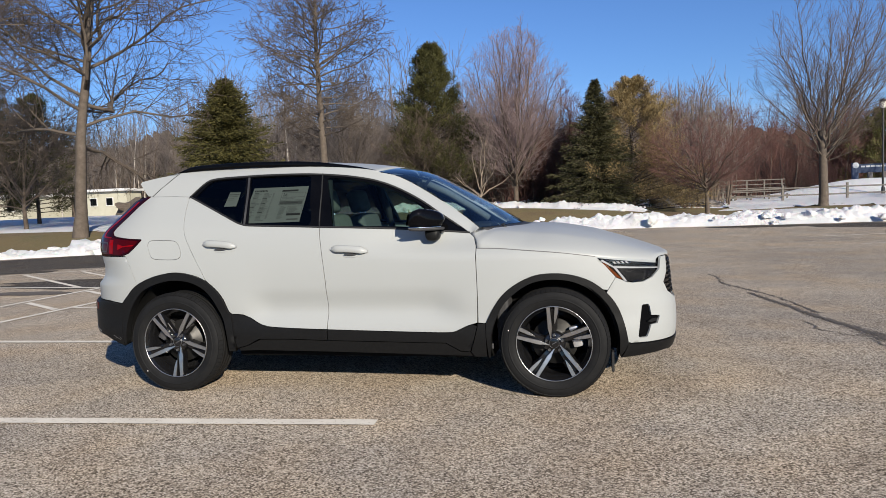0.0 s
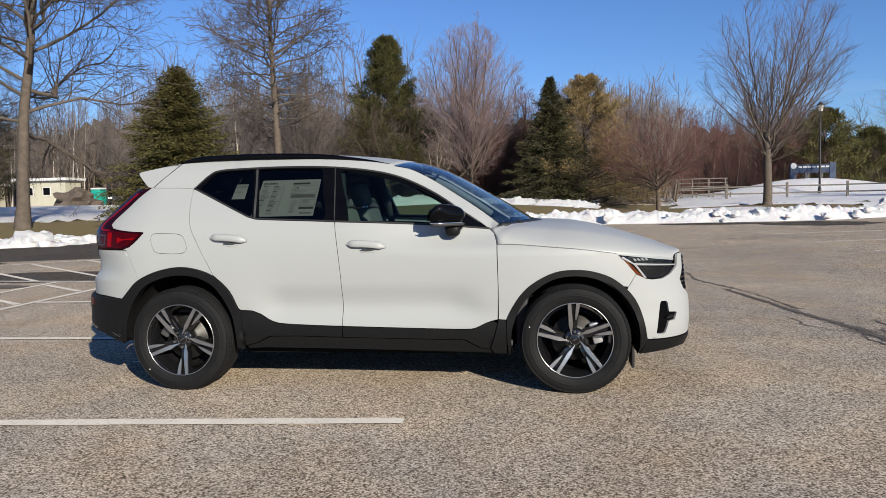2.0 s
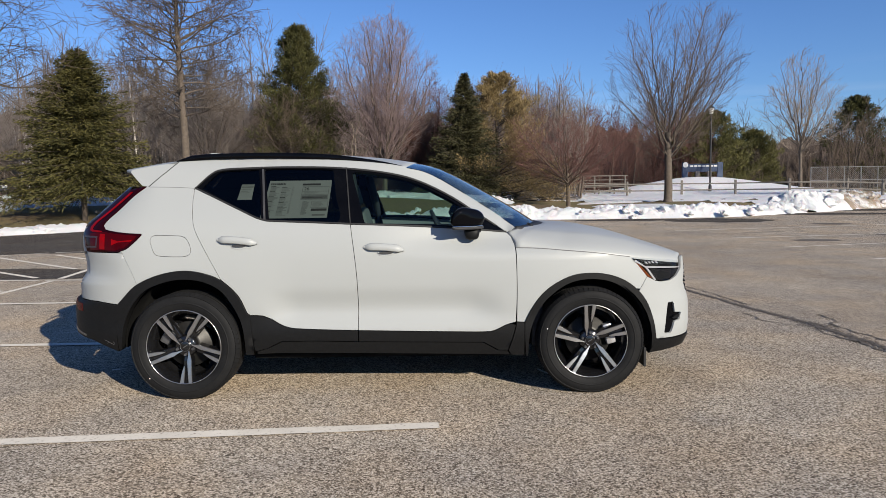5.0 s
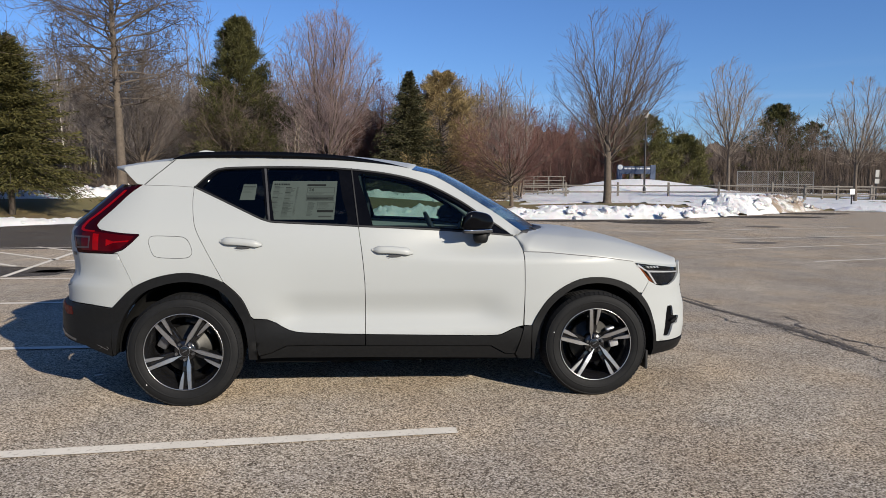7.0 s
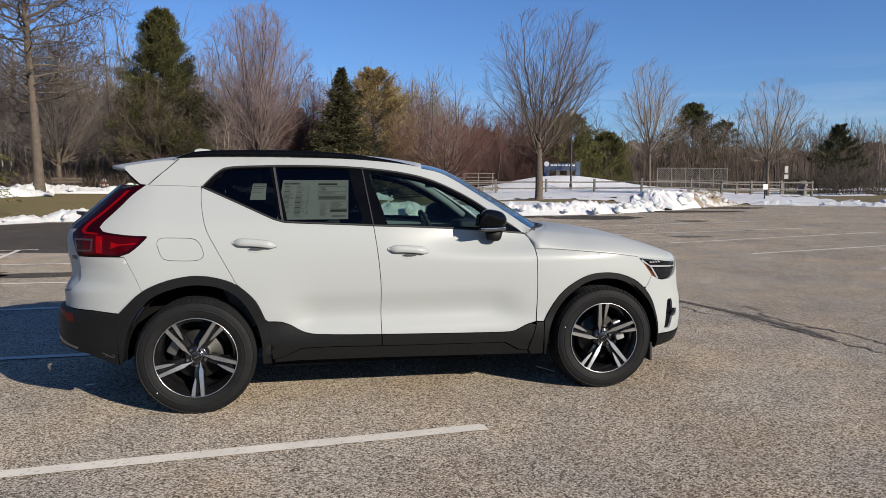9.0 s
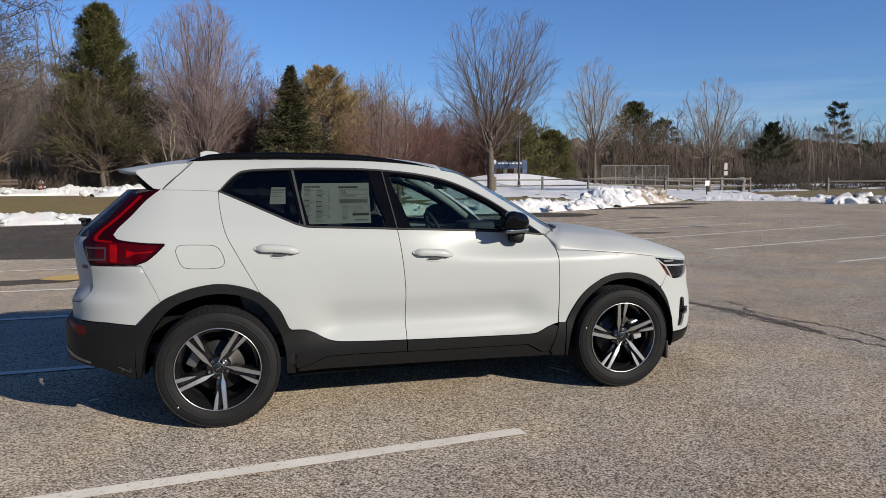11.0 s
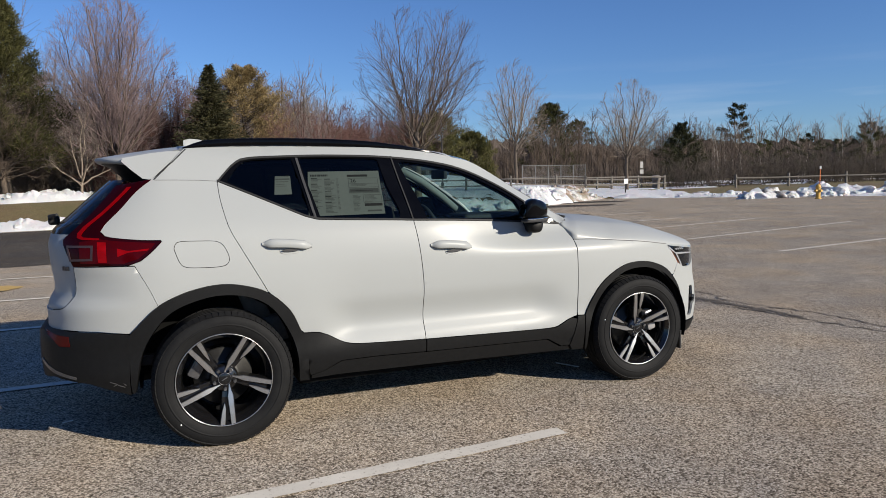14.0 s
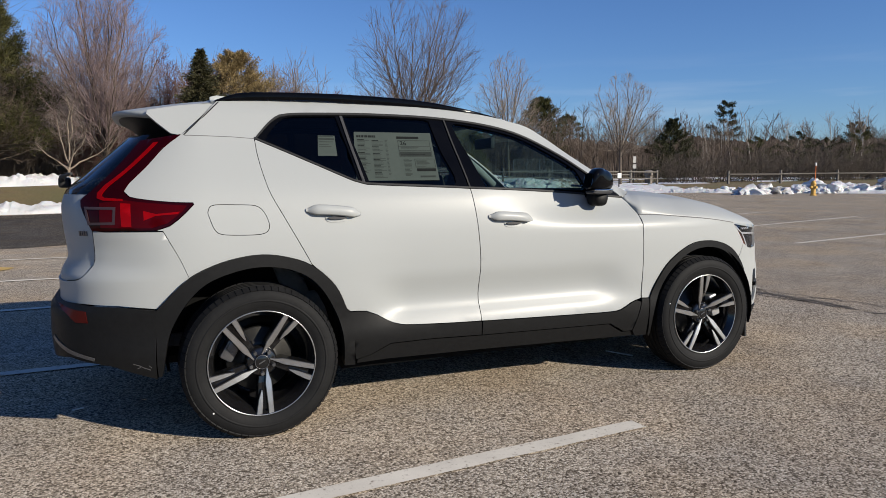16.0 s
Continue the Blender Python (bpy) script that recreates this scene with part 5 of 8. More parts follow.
# columns of fine print with heavier headings
for l, wide, t0, t1 in ((0.04, 0.15, 0.15, 0.94), (0.22, 0.15, 0.17, 0.94), (0.385, 0.035, 0.17, 0.90), (0.59, 0.11, 0.56, 0.92), (0.75, 0.20, 0.58, 0.71), (0.58, 0.34, 0.315, 0.365)):
    t, k = t0, 0
    while t < t1:
        head = wide == 0.15 and k % 5 == 0
        bars.append((l, l + wide * (0.55 if head else rng.uniform(0.55, 1.0)), t, t + (0.016 if head else 0.008), PRINT_DARK if head else PRINT_GREY))
        t += rng.uniform(0.022, 0.030)
        k += 1
price, on_sheet = paper("window_price_sheet", 0.541, 0.967, 1.200, 1.452, "white printed sheet on the rear window, the tint's dimming in its colour", bars, (0.038, 0.016))
figures = bpy.data.curves.new("print_figures", "FONT")
figures.body, figures.size = "26", 0.036
figures.materials.append(PRINT_DARK)
p, px, pz = (Vector(on_sheet(*f, -0.0078)) for f in ((0.575, 0.265), (0.675, 0.265), (0.575, 0.165)))
ax, az = (px - p).normalized(), (pz - p).normalized()
ob = new("print_figures", figures)
ob.parent = price
ob.matrix_world = Matrix.Translation(p) @ Matrix((ax, az, ax.cross(az))).transposed().to_4x4()
tagged(ob)
bars = [(0.04, 0.92, 0.03, 0.06, PRINT_GREY), (0.04, 0.95, 0.14, 0.21, PRINT_GREY), (0.06, 0.85, 0.30, 0.33, PRINT_GREY), (0.06, 0.60, 0.44, 0.46, PRINT_GREY), (0.06, 0.75, 0.54, 0.56, PRINT_GREY)]
paper("window_notice", 0.350, 0.436, 1.326, 1.430, "small white notice on the quarter window, the tint's dimming in its colour", bars, (0.018, 0.006))


# ---- the ground ----
LOT = [(-60, -60), (90, -60), (60, 0), (38, 25.0), (36, 28.0), (32, 33.0), (28, 36.0), (20, 29.5), (15.2, 26.0), (13.0, 24.6), (6.0, 24.4), (1.3, 24.2), (-4.7, 23.6), (-8.0, 23.0), (-10.5, 21.2), (-13.0, 18.4), (-15.3, 15.8), (-18.0, 14.2), (-30, 9.0), (-60, 2.0)]
HEIGHTS = ((-18, 20, 0.70), (-12, 23.5, 0.85), (-11, 30.6, 1.06), (-3, 33, 1.08), (-7, 38, 0.98), (-2, 37, 1.0), (3, 36, 0.80), (9, 33, 0.42), (14.2, 34.4, 0.58), (10, 45, 0.55), (24, 53, 0.75), (16, 55, 0.80), (31, 56, 1.0), (33, 40, 0.60),
           (34, 24, 0.50), (36.2, 29.5, 0.36), (41, 49, 0.45), (43, 38, 0.55), (-45, 60, 1.5), (0, 60, 1.2), (60, 60, 0.9), (60, 20, 0.6), (100, 100, 1.5), (-100, 100, 2.5), (0, 150, 2.0), (80, -40, 0.3), (-80, -40, 0.3), (-40, 14, 0.6))


def lot_distance(x, y):
    """Metres outside the car park's edge; negative inside."""
    x, y = np.asarray(x, float), np.asarray(y, float)
    best, odd = np.full(x.shape, 1e9), np.zeros(x.shape, bool)
    for (x0, y0), (x1, y1) in zip(LOT, LOT[1:] + LOT[:1]):
        dx, dy = x1 - x0, y1 - y0
        t = np.clip(((x - x0) * dx + (y - y0) * dy) / (dx * dx + dy * dy), 0, 1)
        best = np.minimum(best, np.hypot(x - x0 - t * dx, y - y0 - t * dy))
        cross = (y0 > y) != (y1 > y)
        odd ^= cross & (x < dx * (y - y0) / (dy if dy else 1e-9) + x0)
    return np.where(odd, -best, best)


def step01(t):
    t = np.clip(t, 0, 1)
    return t * t * (3 - 2 * t)


def lie(x, y):
    """The height of the land."""
    x, y = np.asarray(x, float), np.asarray(y, float)
    flat = 0.10 * step01((y - 13) / 12)
    d = lot_distance(x, y)
    num, den = 0.0, 0.0
    for px, py, pz in HEIGHTS:
        w = 1 / ((x - px) ** 2 + (y - py) ** 2 + 4.0) ** 1.5
        num, den = num + w * pz, den + w
    high = num / den
    hill = 1.45 * np.exp(-(((x - 25) / 7.0) ** 2) - ((y - 60) / 4.5) ** 2)
    return flat + step01(d / 7.0) * (high - flat) + hill


def steps(parts):
    out = []
    for a, b, s in parts:
        out += list(np.arange(a, b, s))
    return np.array(out + [parts[-1][1]], float)


gx = steps([(-3000, -500, 500), (-500, -80, 40), (-80, 80, 1.6), (80, 500, 40), (500, 3000, 500)])
gy = steps([(-3000, -500, 500), (-500, -60, 40), (-60, 8, 4), (8, 80, 1.4), (80, 500, 40), (500, 3000, 500)])
X, Y2 = np.meshgrid(gx, gy)
Z = lie(X, Y2) - 0.05 * (lot_distance(X, Y2) < 0.6)
n = len(gx)
verts = np.stack([X.ravel(), Y2.ravel(), Z.ravel()], 1)
faces = [(r * n + c, r * n + c + 1, (r + 1) * n + c + 1, (r + 1) * n + c) for r in range(len(gy) - 1) for c in range(n - 1)]
tagged(mesh_part("ground", verts, faces, GRASS), "brown winter grass with leaf litter", "ground", kind="structure")

pts, tris, _ = filled(LOT, [], 2.6)
pz = lie(np.array([p[0] for p in pts]), np.array([p[1] for p in pts])) * 0 + 0.10 * step01((np.array([p[1] for p in pts]) - 13) / 12)
tagged(mesh_part("parking_lot", [(p[0], p[1], z) for p, z in zip(pts, pz)], tris, ASPHALT), "worn tan asphalt car park with pale stones", "pavement", kind="structure")
# darker strip beside the grass, with tree shade put into its colour
strip = [(-30, 8.6), (-18, 13.6), (-15.3, 15.2), (-13, 17.8), (-10.5, 20.6), (-8, 22.4), (-4.7, 23.0), (0.5, 23.6), (2.5, 20.0), (1.5, 14.0), (-2.4, 10.6), (-6.5, 11.2), (-11, 10.2), (-20, 6.0), (-30, 2.0)]
pts, tris, _ = filled(spline(strip + strip[:1], 1.0)[:-1], [], 1.5)
pz = 0.10 * step01((np.array([p[1] for p in pts]) - 13) / 12) + 0.004
tagged(mesh_part("asphalt_strip", [(p[0], p[1], z) for p, z in zip(pts, pz)], tris, DARK_ASPHALT), "darker asphalt strip along the grass, tree shade put into its colour", "pavement", kind="structure")


def lot_z(y):
    return float(0.10 * step01((y - 13) / 12))


def painted_line(a, b, width, material=LINE_PAINT, label="worn white parking line on the asphalt", seed=0):
    r = random.Random(seed)
    a, b = Vector(a), Vector(b)
    d = (b - a).normalized()
    s = Vector((-d.y, d.x))
    n = max(2, int((b - a).length / 0.12))
    verts, faces = [], []
    for k in range(n + 1):
        p = a.lerp(b, k / n)
        w0, w1 = width / 2 * r.uniform(0.93, 1.05), width / 2 * r.uniform(0.93, 1.05)
        for q in (p + s * w0, p - s * w1):
            verts.append((q.x, q.y, lot_z(q.y) + 0.008))
    faces = [(2 * k, 2 * k + 1, 2 * k + 3, 2 * k + 2) for k in range(n)]
    return tagged(mesh_part("parking_line", verts, faces, material, smooth=False), label, "road marking", "parking lines", "structure")


for k, (a, b, w) in enumerate([((-5.0, -2.09), (1.69, -1.555), 0.105), ((-4.2, 0.76), (1.2, 0.92), 0.10), ((-4.45, 3.31), (1.0, 3.50), 0.10), ((-8.6, 6.08), (-4.8, 5.82), 0.10), ((-4.7, 5.80), (0.6, 5.62), 0.10), ((-4.7, 8.50), (0.6, 8.35), 0.10),
                               ((-4.43, 2.0), (-4.55, 5.70), 0.10), ((-4.58, 6.0), (-5.48, 11.7), 0.10), ((-5.75, 2.6), (-5.95, 5.80), 0.10), ((-5.70, 3.86), (-4.55, 3.12), 0.10), ((-5.83, 5.36), (-4.62, 4.50), 0.10),
                               ((-10.2, 8.70), (-6.50, 5.98), 0.10), ((-9.3, 9.50), (-5.05, 6.14), 0.10), ((-8.6, 10.50), (-5.1, 7.52), 0.10), ((-7.2, 10.70), (-4.9, 8.63), 0.10), ((-6.7, 11.80), (-5.36, 10.6), 0.10), ((-11.0, 8.35), (-7.7, 11.3), 0.09), ((-7.6, 11.4), (-5.1, 11.75), 0.09),
                               ((10.2, 4.77), (15.4, 5.72), 0.10), ((9.7, 7.55), (18.5, 9.80), 0.10), ((9.3, 10.33), (18.0, 12.87), 0.10), ((9.2, 13.36), (16.6, 14.85), 0.10), ((8.9, 16.6), (18.0, 18.6), 0.10)]):
    painted_line(a, b, w, seed=k)
_r = random.Random(50)
_blob = [(-2.50 + 0.40 * math.cos(t) * _r.uniform(0.85, 1.12), 7.12 + 0.34 * math.sin(t) * _r.uniform(0.8, 1.15)) for t in np.linspace(0, 2 * math.pi, 29)[:-1]]
tagged(mesh_part("paint_patch", [(x, y, lot_z(y) + 0.011) for x, y in _blob], [tuple(range(28))], YELLOW_PAINT, smooth=False), "faded yellow paint patch on the asphalt", "road marking", kind="structure")


def crack(points, width, seed, label):
    r = random.Random(seed)
    line = spline(points, 0.05)
    verts, faces = [], []
    for k, (x, y) in enumerate(line):
        w = width * (0.25 + 1.3 * abs(noise.noise((k * 0.13, seed, 0))) + 0.5 * r.random()) * (0.15 if k in (0, len(line) - 1) else 1)
        j = 0.05 * noise.noise((k * 0.35, seed + 9, 0)) + 0.02 * r.uniform(-1, 1)
        x2, y2 = line[min(k + 1, len(line) - 1)]
        x1, y1 = line[max(k - 1, 0)]
        d = Vector((x2 - x1, y2 - y1)).normalized()
        for s in (-1, 1):
            verts.append((x + j * -d.y - s * w * d.y * r.uniform(0.6, 1.3), y + j * d.x + s * w * d.x * r.uniform(0.6, 1.3), lot_z(y) + 0.005))
    faces = [(2 * k, 2 * k + 1, 2 * k + 3, 2 * k + 2) for k in range(len(line) - 1)]
    tagged(mesh_part("pavement_crack", verts, faces, CRACK, smooth=False), label, "crack", "cracks", "structure")


def tar_band(points, widths, seed, label):
    """A worn dark band of broken asphalt: crumbs, thickest along its middle."""
    r = random.Random(seed)
    line = spline(points, 0.02)
    verts, faces = [], []
    for k, (x, y) in enumerate(line):
        t = k / (len(line) - 1)
        w = np.interp(t, [0, 0.35, 0.7, 1], widths) * (0.7 + 0.8 * abs(noise.noise((k * 0.03, seed, 1))))
        x2, y2 = line[min(k + 1, len(line) - 1)]
        x1, y1 = line[max(k - 1, 0)]
        d = Vector((x2 - x1, y2 - y1)).normalized()
        for _ in range(int(4 + 60 * w)):
            o = r.gauss(0, w * 0.55)
            size = r.uniform(0.006, 0.016) * (1.25 if abs(o) < w * 0.4 else 0.7)
            cx, cy = x - d.y * o + r.gauss(0, 0.012), y + d.x * o + r.gauss(0, 0.012)
            n = r.randint(4, 6)
            faces.append(tuple(range(len(verts), len(verts) + n)))
            turn = r.random() * 6
            z = lot_z(cy) + 0.003 + 0.003 * r.random()
            verts += [(cx + size * r.uniform(0.5, 1.2) * math.cos(turn + 2 * math.pi * q / n), cy + 1.8 * size * r.uniform(0.5, 1.2) * math.sin(turn + 2 * math.pi * q / n), z) for q in range(n)]
    tagged(mesh_part("tar_band", verts, faces, CRACK, smooth=False), label, "crack", "cracks", "structure")


crack([(4.70, 6.82), (4.8, 6.33), (4.75, 5.62), (4.81, 5.03), (4.96, 4.63), (5.0, 4.3)], 0.022, 3, "thin crack running out of a dark band")
crack([(4.89, 4.31), (5.0, 3.6), (5.09, 2.9), (5.18, 2.28), (5.28, 1.75), (5.36, 1.35), (5.38, 0.9), (5.34, 0.25), (5.38, -0.1), (5.43, -0.45), (5.52, -0.75), (5.7, -1.3)], 0.022, 4, "dark ragged crack in the asphalt")
crack([(5.0, 4.62), (5.09, 4.0), (5.18, 3.5), (5.21, 2.97), (5.24, 2.61), (5.32, 2.68)], 0.020, 7, "thin branching crack in the asphalt")
crack([(4.95, 2.1), (4.98, 1.86), (4.95, 1.62), (5.04, 1.54), (5.15, 1.34), (5.28, 1.25), (5.26, 0.85), (5.35, 0.4)], 0.014, 11, "thin branching crack in the asphalt")
crack([(5.69, 1.9), (5.70, 1.55), (5.56, 1.36), (5.58, 0.8), (5.71, 0.31), (5.73, 0.0), (5.67, -0.53), (5.75, -1.2)], 0.016, 15, "thin branching crack in the asphalt")
tar_band([(4.89, 4.31), (4.96, 3.73), (5.08, 3.08), (5.12, 2.61), (5.18, 2.28), (5.26, 1.92), (5.31, 1.65), (5.36, 1.40), (5.39, 1.0), (5.40, 0.7), (5.42, 0.35), (5.40, 0.1)], [0.03, 0.055, 0.11, 0.05], 5, "dark worn band of broken asphalt")
crack([(4.58, 11.6), (5.45, 11.59), (6.37, 11.96), (7.93, 12.54)], 0.035, 12, "long thin crack in the asphalt")
crack([(6.0, 15.3), (9.0, 15.0), (13.0, 16.2)], 0.05, 13, "long thin crack in the asphalt")
for k, (x, y, rx, ry) in enumerate([(-6.8, 5.1, 0.9, 0.30), (11.1, 12.3, 0.62, 0.38), (15.1, 19.15, 0.7, 0.5), (14.0, 14.2, 0.35, 0.3)]):
    r = random.Random(k)
    ring = [(x + rx * math.cos(t) * r.uniform(0.8, 1.1), y + ry * math.sin(t) * r.uniform(0.8, 1.1), lot_z(y) + 0.006) for t in np.linspace(0, 2 * math.pi, 25)[:-1]]
    tagged(mesh_part("pavement_patch", ring, [tuple(range(24))], CRACK, smooth=False), "dark tar patch on the asphalt", "patch", "tar patches", "structure")
# damp meltwater patches beside the snow; those at the left also paint cast shade
for k, (x, y, rx, ry) in enumerate([(12.3, 22.0, 2.0, 1.5), (-6.3, 6.7, 2.4, 0.95), (-3.4, 6.75, 1.1, 0.32), (-12.0, 9.6, 1.8, 0.6), (19.5, 26.5, 2.8, 1.2), (24.0, 31.0, 2.5, 1.4), (9.0, 23.0, 2.0, 0.8)]):
    r = random.Random(k + 20)
    ring = [(x + rx * math.cos(t) * (1 + 0.35 * noise.noise((3 * math.cos(t), 3 * math.sin(t), k))), y + ry * math.sin(t) * (1 + 0.35 * noise.noise((3 * math.cos(t), 3 * math.sin(t), k + 5)))) for t in np.linspace(0, 2 * math.pi, 49)[:-1]]
    tagged(mesh_part("damp_shade_patch", [(a, b, lot_z(b) + 0.007) for a, b in ring], [tuple(range(48))], DARK_ASPHALT, smooth=False), "dark patch of meltwater on asphalt, at the left with cast shade painted in", "puddle", "damp patches", "structure")


# ---- snow ----
def lumpy(bm, at, size, seed, squash=0.7, sub=2):
    made = bmesh.ops.create_icosphere(bm, subdivisions=sub, radius=1.0)["verts"]
    for v in made:
        c = v.co.copy()
        k = 0.85 + 0.55 * noise.noise(c * 1.5 + Vector((seed, 0, 0))) + 0.45 * abs(noise.noise(c * 3.3 + Vector((0, seed, 0)))) + 0.22 * noise.noise(c * 7.0 + Vector((0, 0, seed)))
        v.co = Vector(at) + Vector((c.x * size * 1.1, c.y * size, c.z * size * squash)) * k


def snow_bank(path, height, width, seed, label, material=SNOW, chunks=1.5, mess=0.55, grid=0.055, wave=1.0):
    """Ploughed snow: a ridge of clods, crumbled at every scale."""
    line = spline(path, grid)
    r = random.Random(seed)
    cols, verts = int(width / grid), []
    for i, (x, y) in enumerate(line):
        x2, y2 = line[min(i + 1, len(line) - 1)]
        x1, y1 = line[max(i - 1, 0)]
        d = Vector((x2 - x1, y2 - y1)).normalized()
        s = i * grid
        ends = min(1.0, 0.25 + s, 0.25 + (len(line) - 1) * grid - s)
        tall = height * ends * (0.85 + wave * (0.34 * noise.noise((s * 0.36, seed, 0)) + 0.26 * noise.noise((s * 1.4, seed, 4))))
        for j in range(cols):
            t = j / (cols - 1) * 2 - 1
            q = Vector((x, y, 0)) + Vector((-d.y, d.x, 0)) * (t * width / 2 * (1 + 0.35 * noise.noise((s * 0.9, t * 2, seed))))
            clods = abs(noise.noise((q.x * 1.5, q.y * 1.5, seed))) * 0.55 + abs(noise.noise((q.x * 3.6, q.y * 3.6, seed + 3))) * 0.62 + abs(noise.noise((q.x * 8.0, q.y * 8.0, seed + 5))) * 0.30
            z = tall * (1 - abs(t) ** 1.8) * (0.76 + mess * clods)
            verts.append((q.x + 0.04 * noise.noise((q.x * 5, q.y * 5, seed + 7)), q.y, max(-0.05 if abs(t) > 0.99 else 0.0, z)))
    v = np.array(verts)
    v[:, 2] += lie(v[:, 0], v[:, 1])
    faces = [(i * cols + j, (i + 1) * cols + j, (i + 1) * cols + j + 1, i * cols + j + 1) for i in range(len(line) - 1) for j in range(cols - 1)]
    bm = bmesh.new()
    me = bpy.data.meshes.new("bank")
    me.from_pydata([tuple(q) for q in v], [], faces)
    bm.from_mesh(me)
    for k in range(int(chunks * len(line) * grid)):
        x, y = r.choice(line)
        x, y = x + r.gauss(0, width * 0.27), y + r.gauss(0, width * 0.27)
        lumpy(bm, (x, y, float(lie(x, y)) + height * r.uniform(0.0, 0.62)), r.uniform(0.05, 0.19) * height / 0.5, r.random() * 50, 0.8, 2)
    return tagged(part("snow_bank", bm, material, smooth=True, angle=42), label, "snow", "snow banks")


snow_bank([(0.5, 25.2), (6.0, 25.1), (10.0, 25.0), (13.0, 25.2), (15.4, 26.6), (18.5, 29.0)], 0.60, 1.7, 2, "lumpy white snow bank along the car park edge", chunks=6)
snow_bank([(-4.6, 35.0), (-0.5, 33.4), (3.0, 32.2), (5.4, 31.6)], 0.40, 1.6, 28, "white snow bank under the evergreens", chunks=4)
snow_bank([(-9.0, 23.6), (-6.5, 23.9), (-4.7, 24.2), (0.5, 25.0)], 0.42, 1.3, 5, "low white snow bank along the grass edge", chunks=4)
snow_bank([(-17.6, 14.9), (-15.4, 16.4), (-13.2, 18.9), (-11.2, 20.7), (-10.2, 21.6), (-9.3, 22.7), (-8.8, 23.6)], 0.27, 1.1, 8, "low broken snow bank along the kerb", chunks=6, mess=0.8)
snow_bank([(18.6, 29.6), (20.6, 31.4), (22.9, 33.4)], 1.22, 2.8, 12, "tall ploughed snow pile", chunks=6, mess=0.35, wave=0.45)
snow_bank([(22.0, 32.8), (24.6, 35.0), (27.0, 37.0)], 1.12, 2.8, 15, "tall dirty brown snow pile", DIRTY_SNOW, chunks=6, mess=0.35, wave=0.45)
snow_bank([(26.5, 36.8), (28.6, 37.2)], 0.55, 1.5, 17, "dark sandy end of a snow pile", DIRTY_SNOW, chunks=3)
snow_bank([(29.5, 36.4), (32.5, 33.8), (35.0, 30.6)], 0.30, 1.6, 21, "thin strip of old snow along the edge", chunks=3)
snow_bank([(34.9, 31.0), (36.7, 28.6), (38.5, 25.4), (42.0, 20.5)], 0.24, 1.6, 33, "low strip of old snow along the kerb", chunks=4)
snow_bank([(-15.4, 27.0), (-12.6, 27.9), (-10.6, 29.3)], 0.50, 1.5, 41, "white snow bank on the grass behind a spruce", chunks=5)
snow_bank([(-6.4, 30.3), (-4.4, 31.0), (-2.6, 31.8)], 0.48, 1.4, 43, "white snow bank under a bare tree", chunks=5)
snow_bank([(-14.2, 34.0), (-9.0, 35.6), (-3.0, 38.5), (2.0, 40.0), (8.0, 41.0)], 0.55, 2.2, 25, "white snow bank behind the trees", chunks=3)
def snow_heap(at, size, seed, material, label, tall=0.55):
    """One broken heap: a core with clods heaped on it."""
    r = random.Random(int(seed * 10))
    x, y = at
    z = float(lie(x, y))
    heap = thing("snow_mound", label, "snow", "snow mounds", (x, y, z))
    bm = bmesh.new()
    lumpy(bm, (0, 0, 0.05 * size), size * 0.9, seed, tall * 0.8, 3)
    part("core", bm, material, heap, smooth=True, angle=45)
    for k in range(int(14 + 8 * size)):
        a, d = r.uniform(0, 2 * math.pi), size * 1.15 * r.random() ** 0.6
        px, py = 1.25 * d * math.cos(a), 0.8 * d * math.sin(a)
        bm = bmesh.new()
        lumpy(bm, (px, py, float(lie(x + px, y + py)) - z + size * tall * 0.8 * max(0, 1 - d / size) * r.uniform(0.3, 1.1)), size * r.uniform(0.10, 0.32), seed + k * 1.7, 0.75, 2)
        part("clod", bm, material, heap, smooth=True, angle=45)
    return heap


for k, (x, y, s) in enumerate([(36.4, 29.6, 0.9), (38.6, 27.6, 1.2), (35.2, 31.4, 0.6), (40.2, 27.0, 0.9), (41.6, 24.6, 1.3), (38.0, 26.0, 0.8), (37.0, 27.4, 0.7), (44.0, 22.0, 1.2), (34.0, 33.0, 0.6), (39.4, 25.2, 0.9)]):
    snow_heap((x, y), s, k * 3.1, SNOW if k % 4 else GREY_SNOW, "mound of old ploughed snow at the car park edge", 0.75)
for k, (x, y, s, m) in enumerate([(32.0, 26.5, 0.80, SNOW), (34.1, 26.3, 0.70, GREY_SNOW), (38.3, 25.8, 0.85, SNOW), (39.6, 25.6, 0.65, SNOW), (33.0, 26.6, 0.55, SNOW), (37.2, 25.9, 0.55, SNOW)]):
    snow_heap((x, y), s, k * 5.3 + 11, m, "dirty grey mound of old snow" if m is GREY_SNOW else "tall mound of ploughed snow beside the car park", 0.85)
for k, (x, y, s) in enumerate([(-14.9, 16.9, 0.98), (-14.2, 17.4, 0.62), (-17.0, 15.3, 0.62), (-12.4, 19.5, 0.42), (-11.3, 20.6, 0.36), (-10.2, 21.8, 0.34)]):
    snow_heap((x, y), s, k * 4.7 + 40, SNOW, "broken mound of white snow beside the asphalt", 0.62)

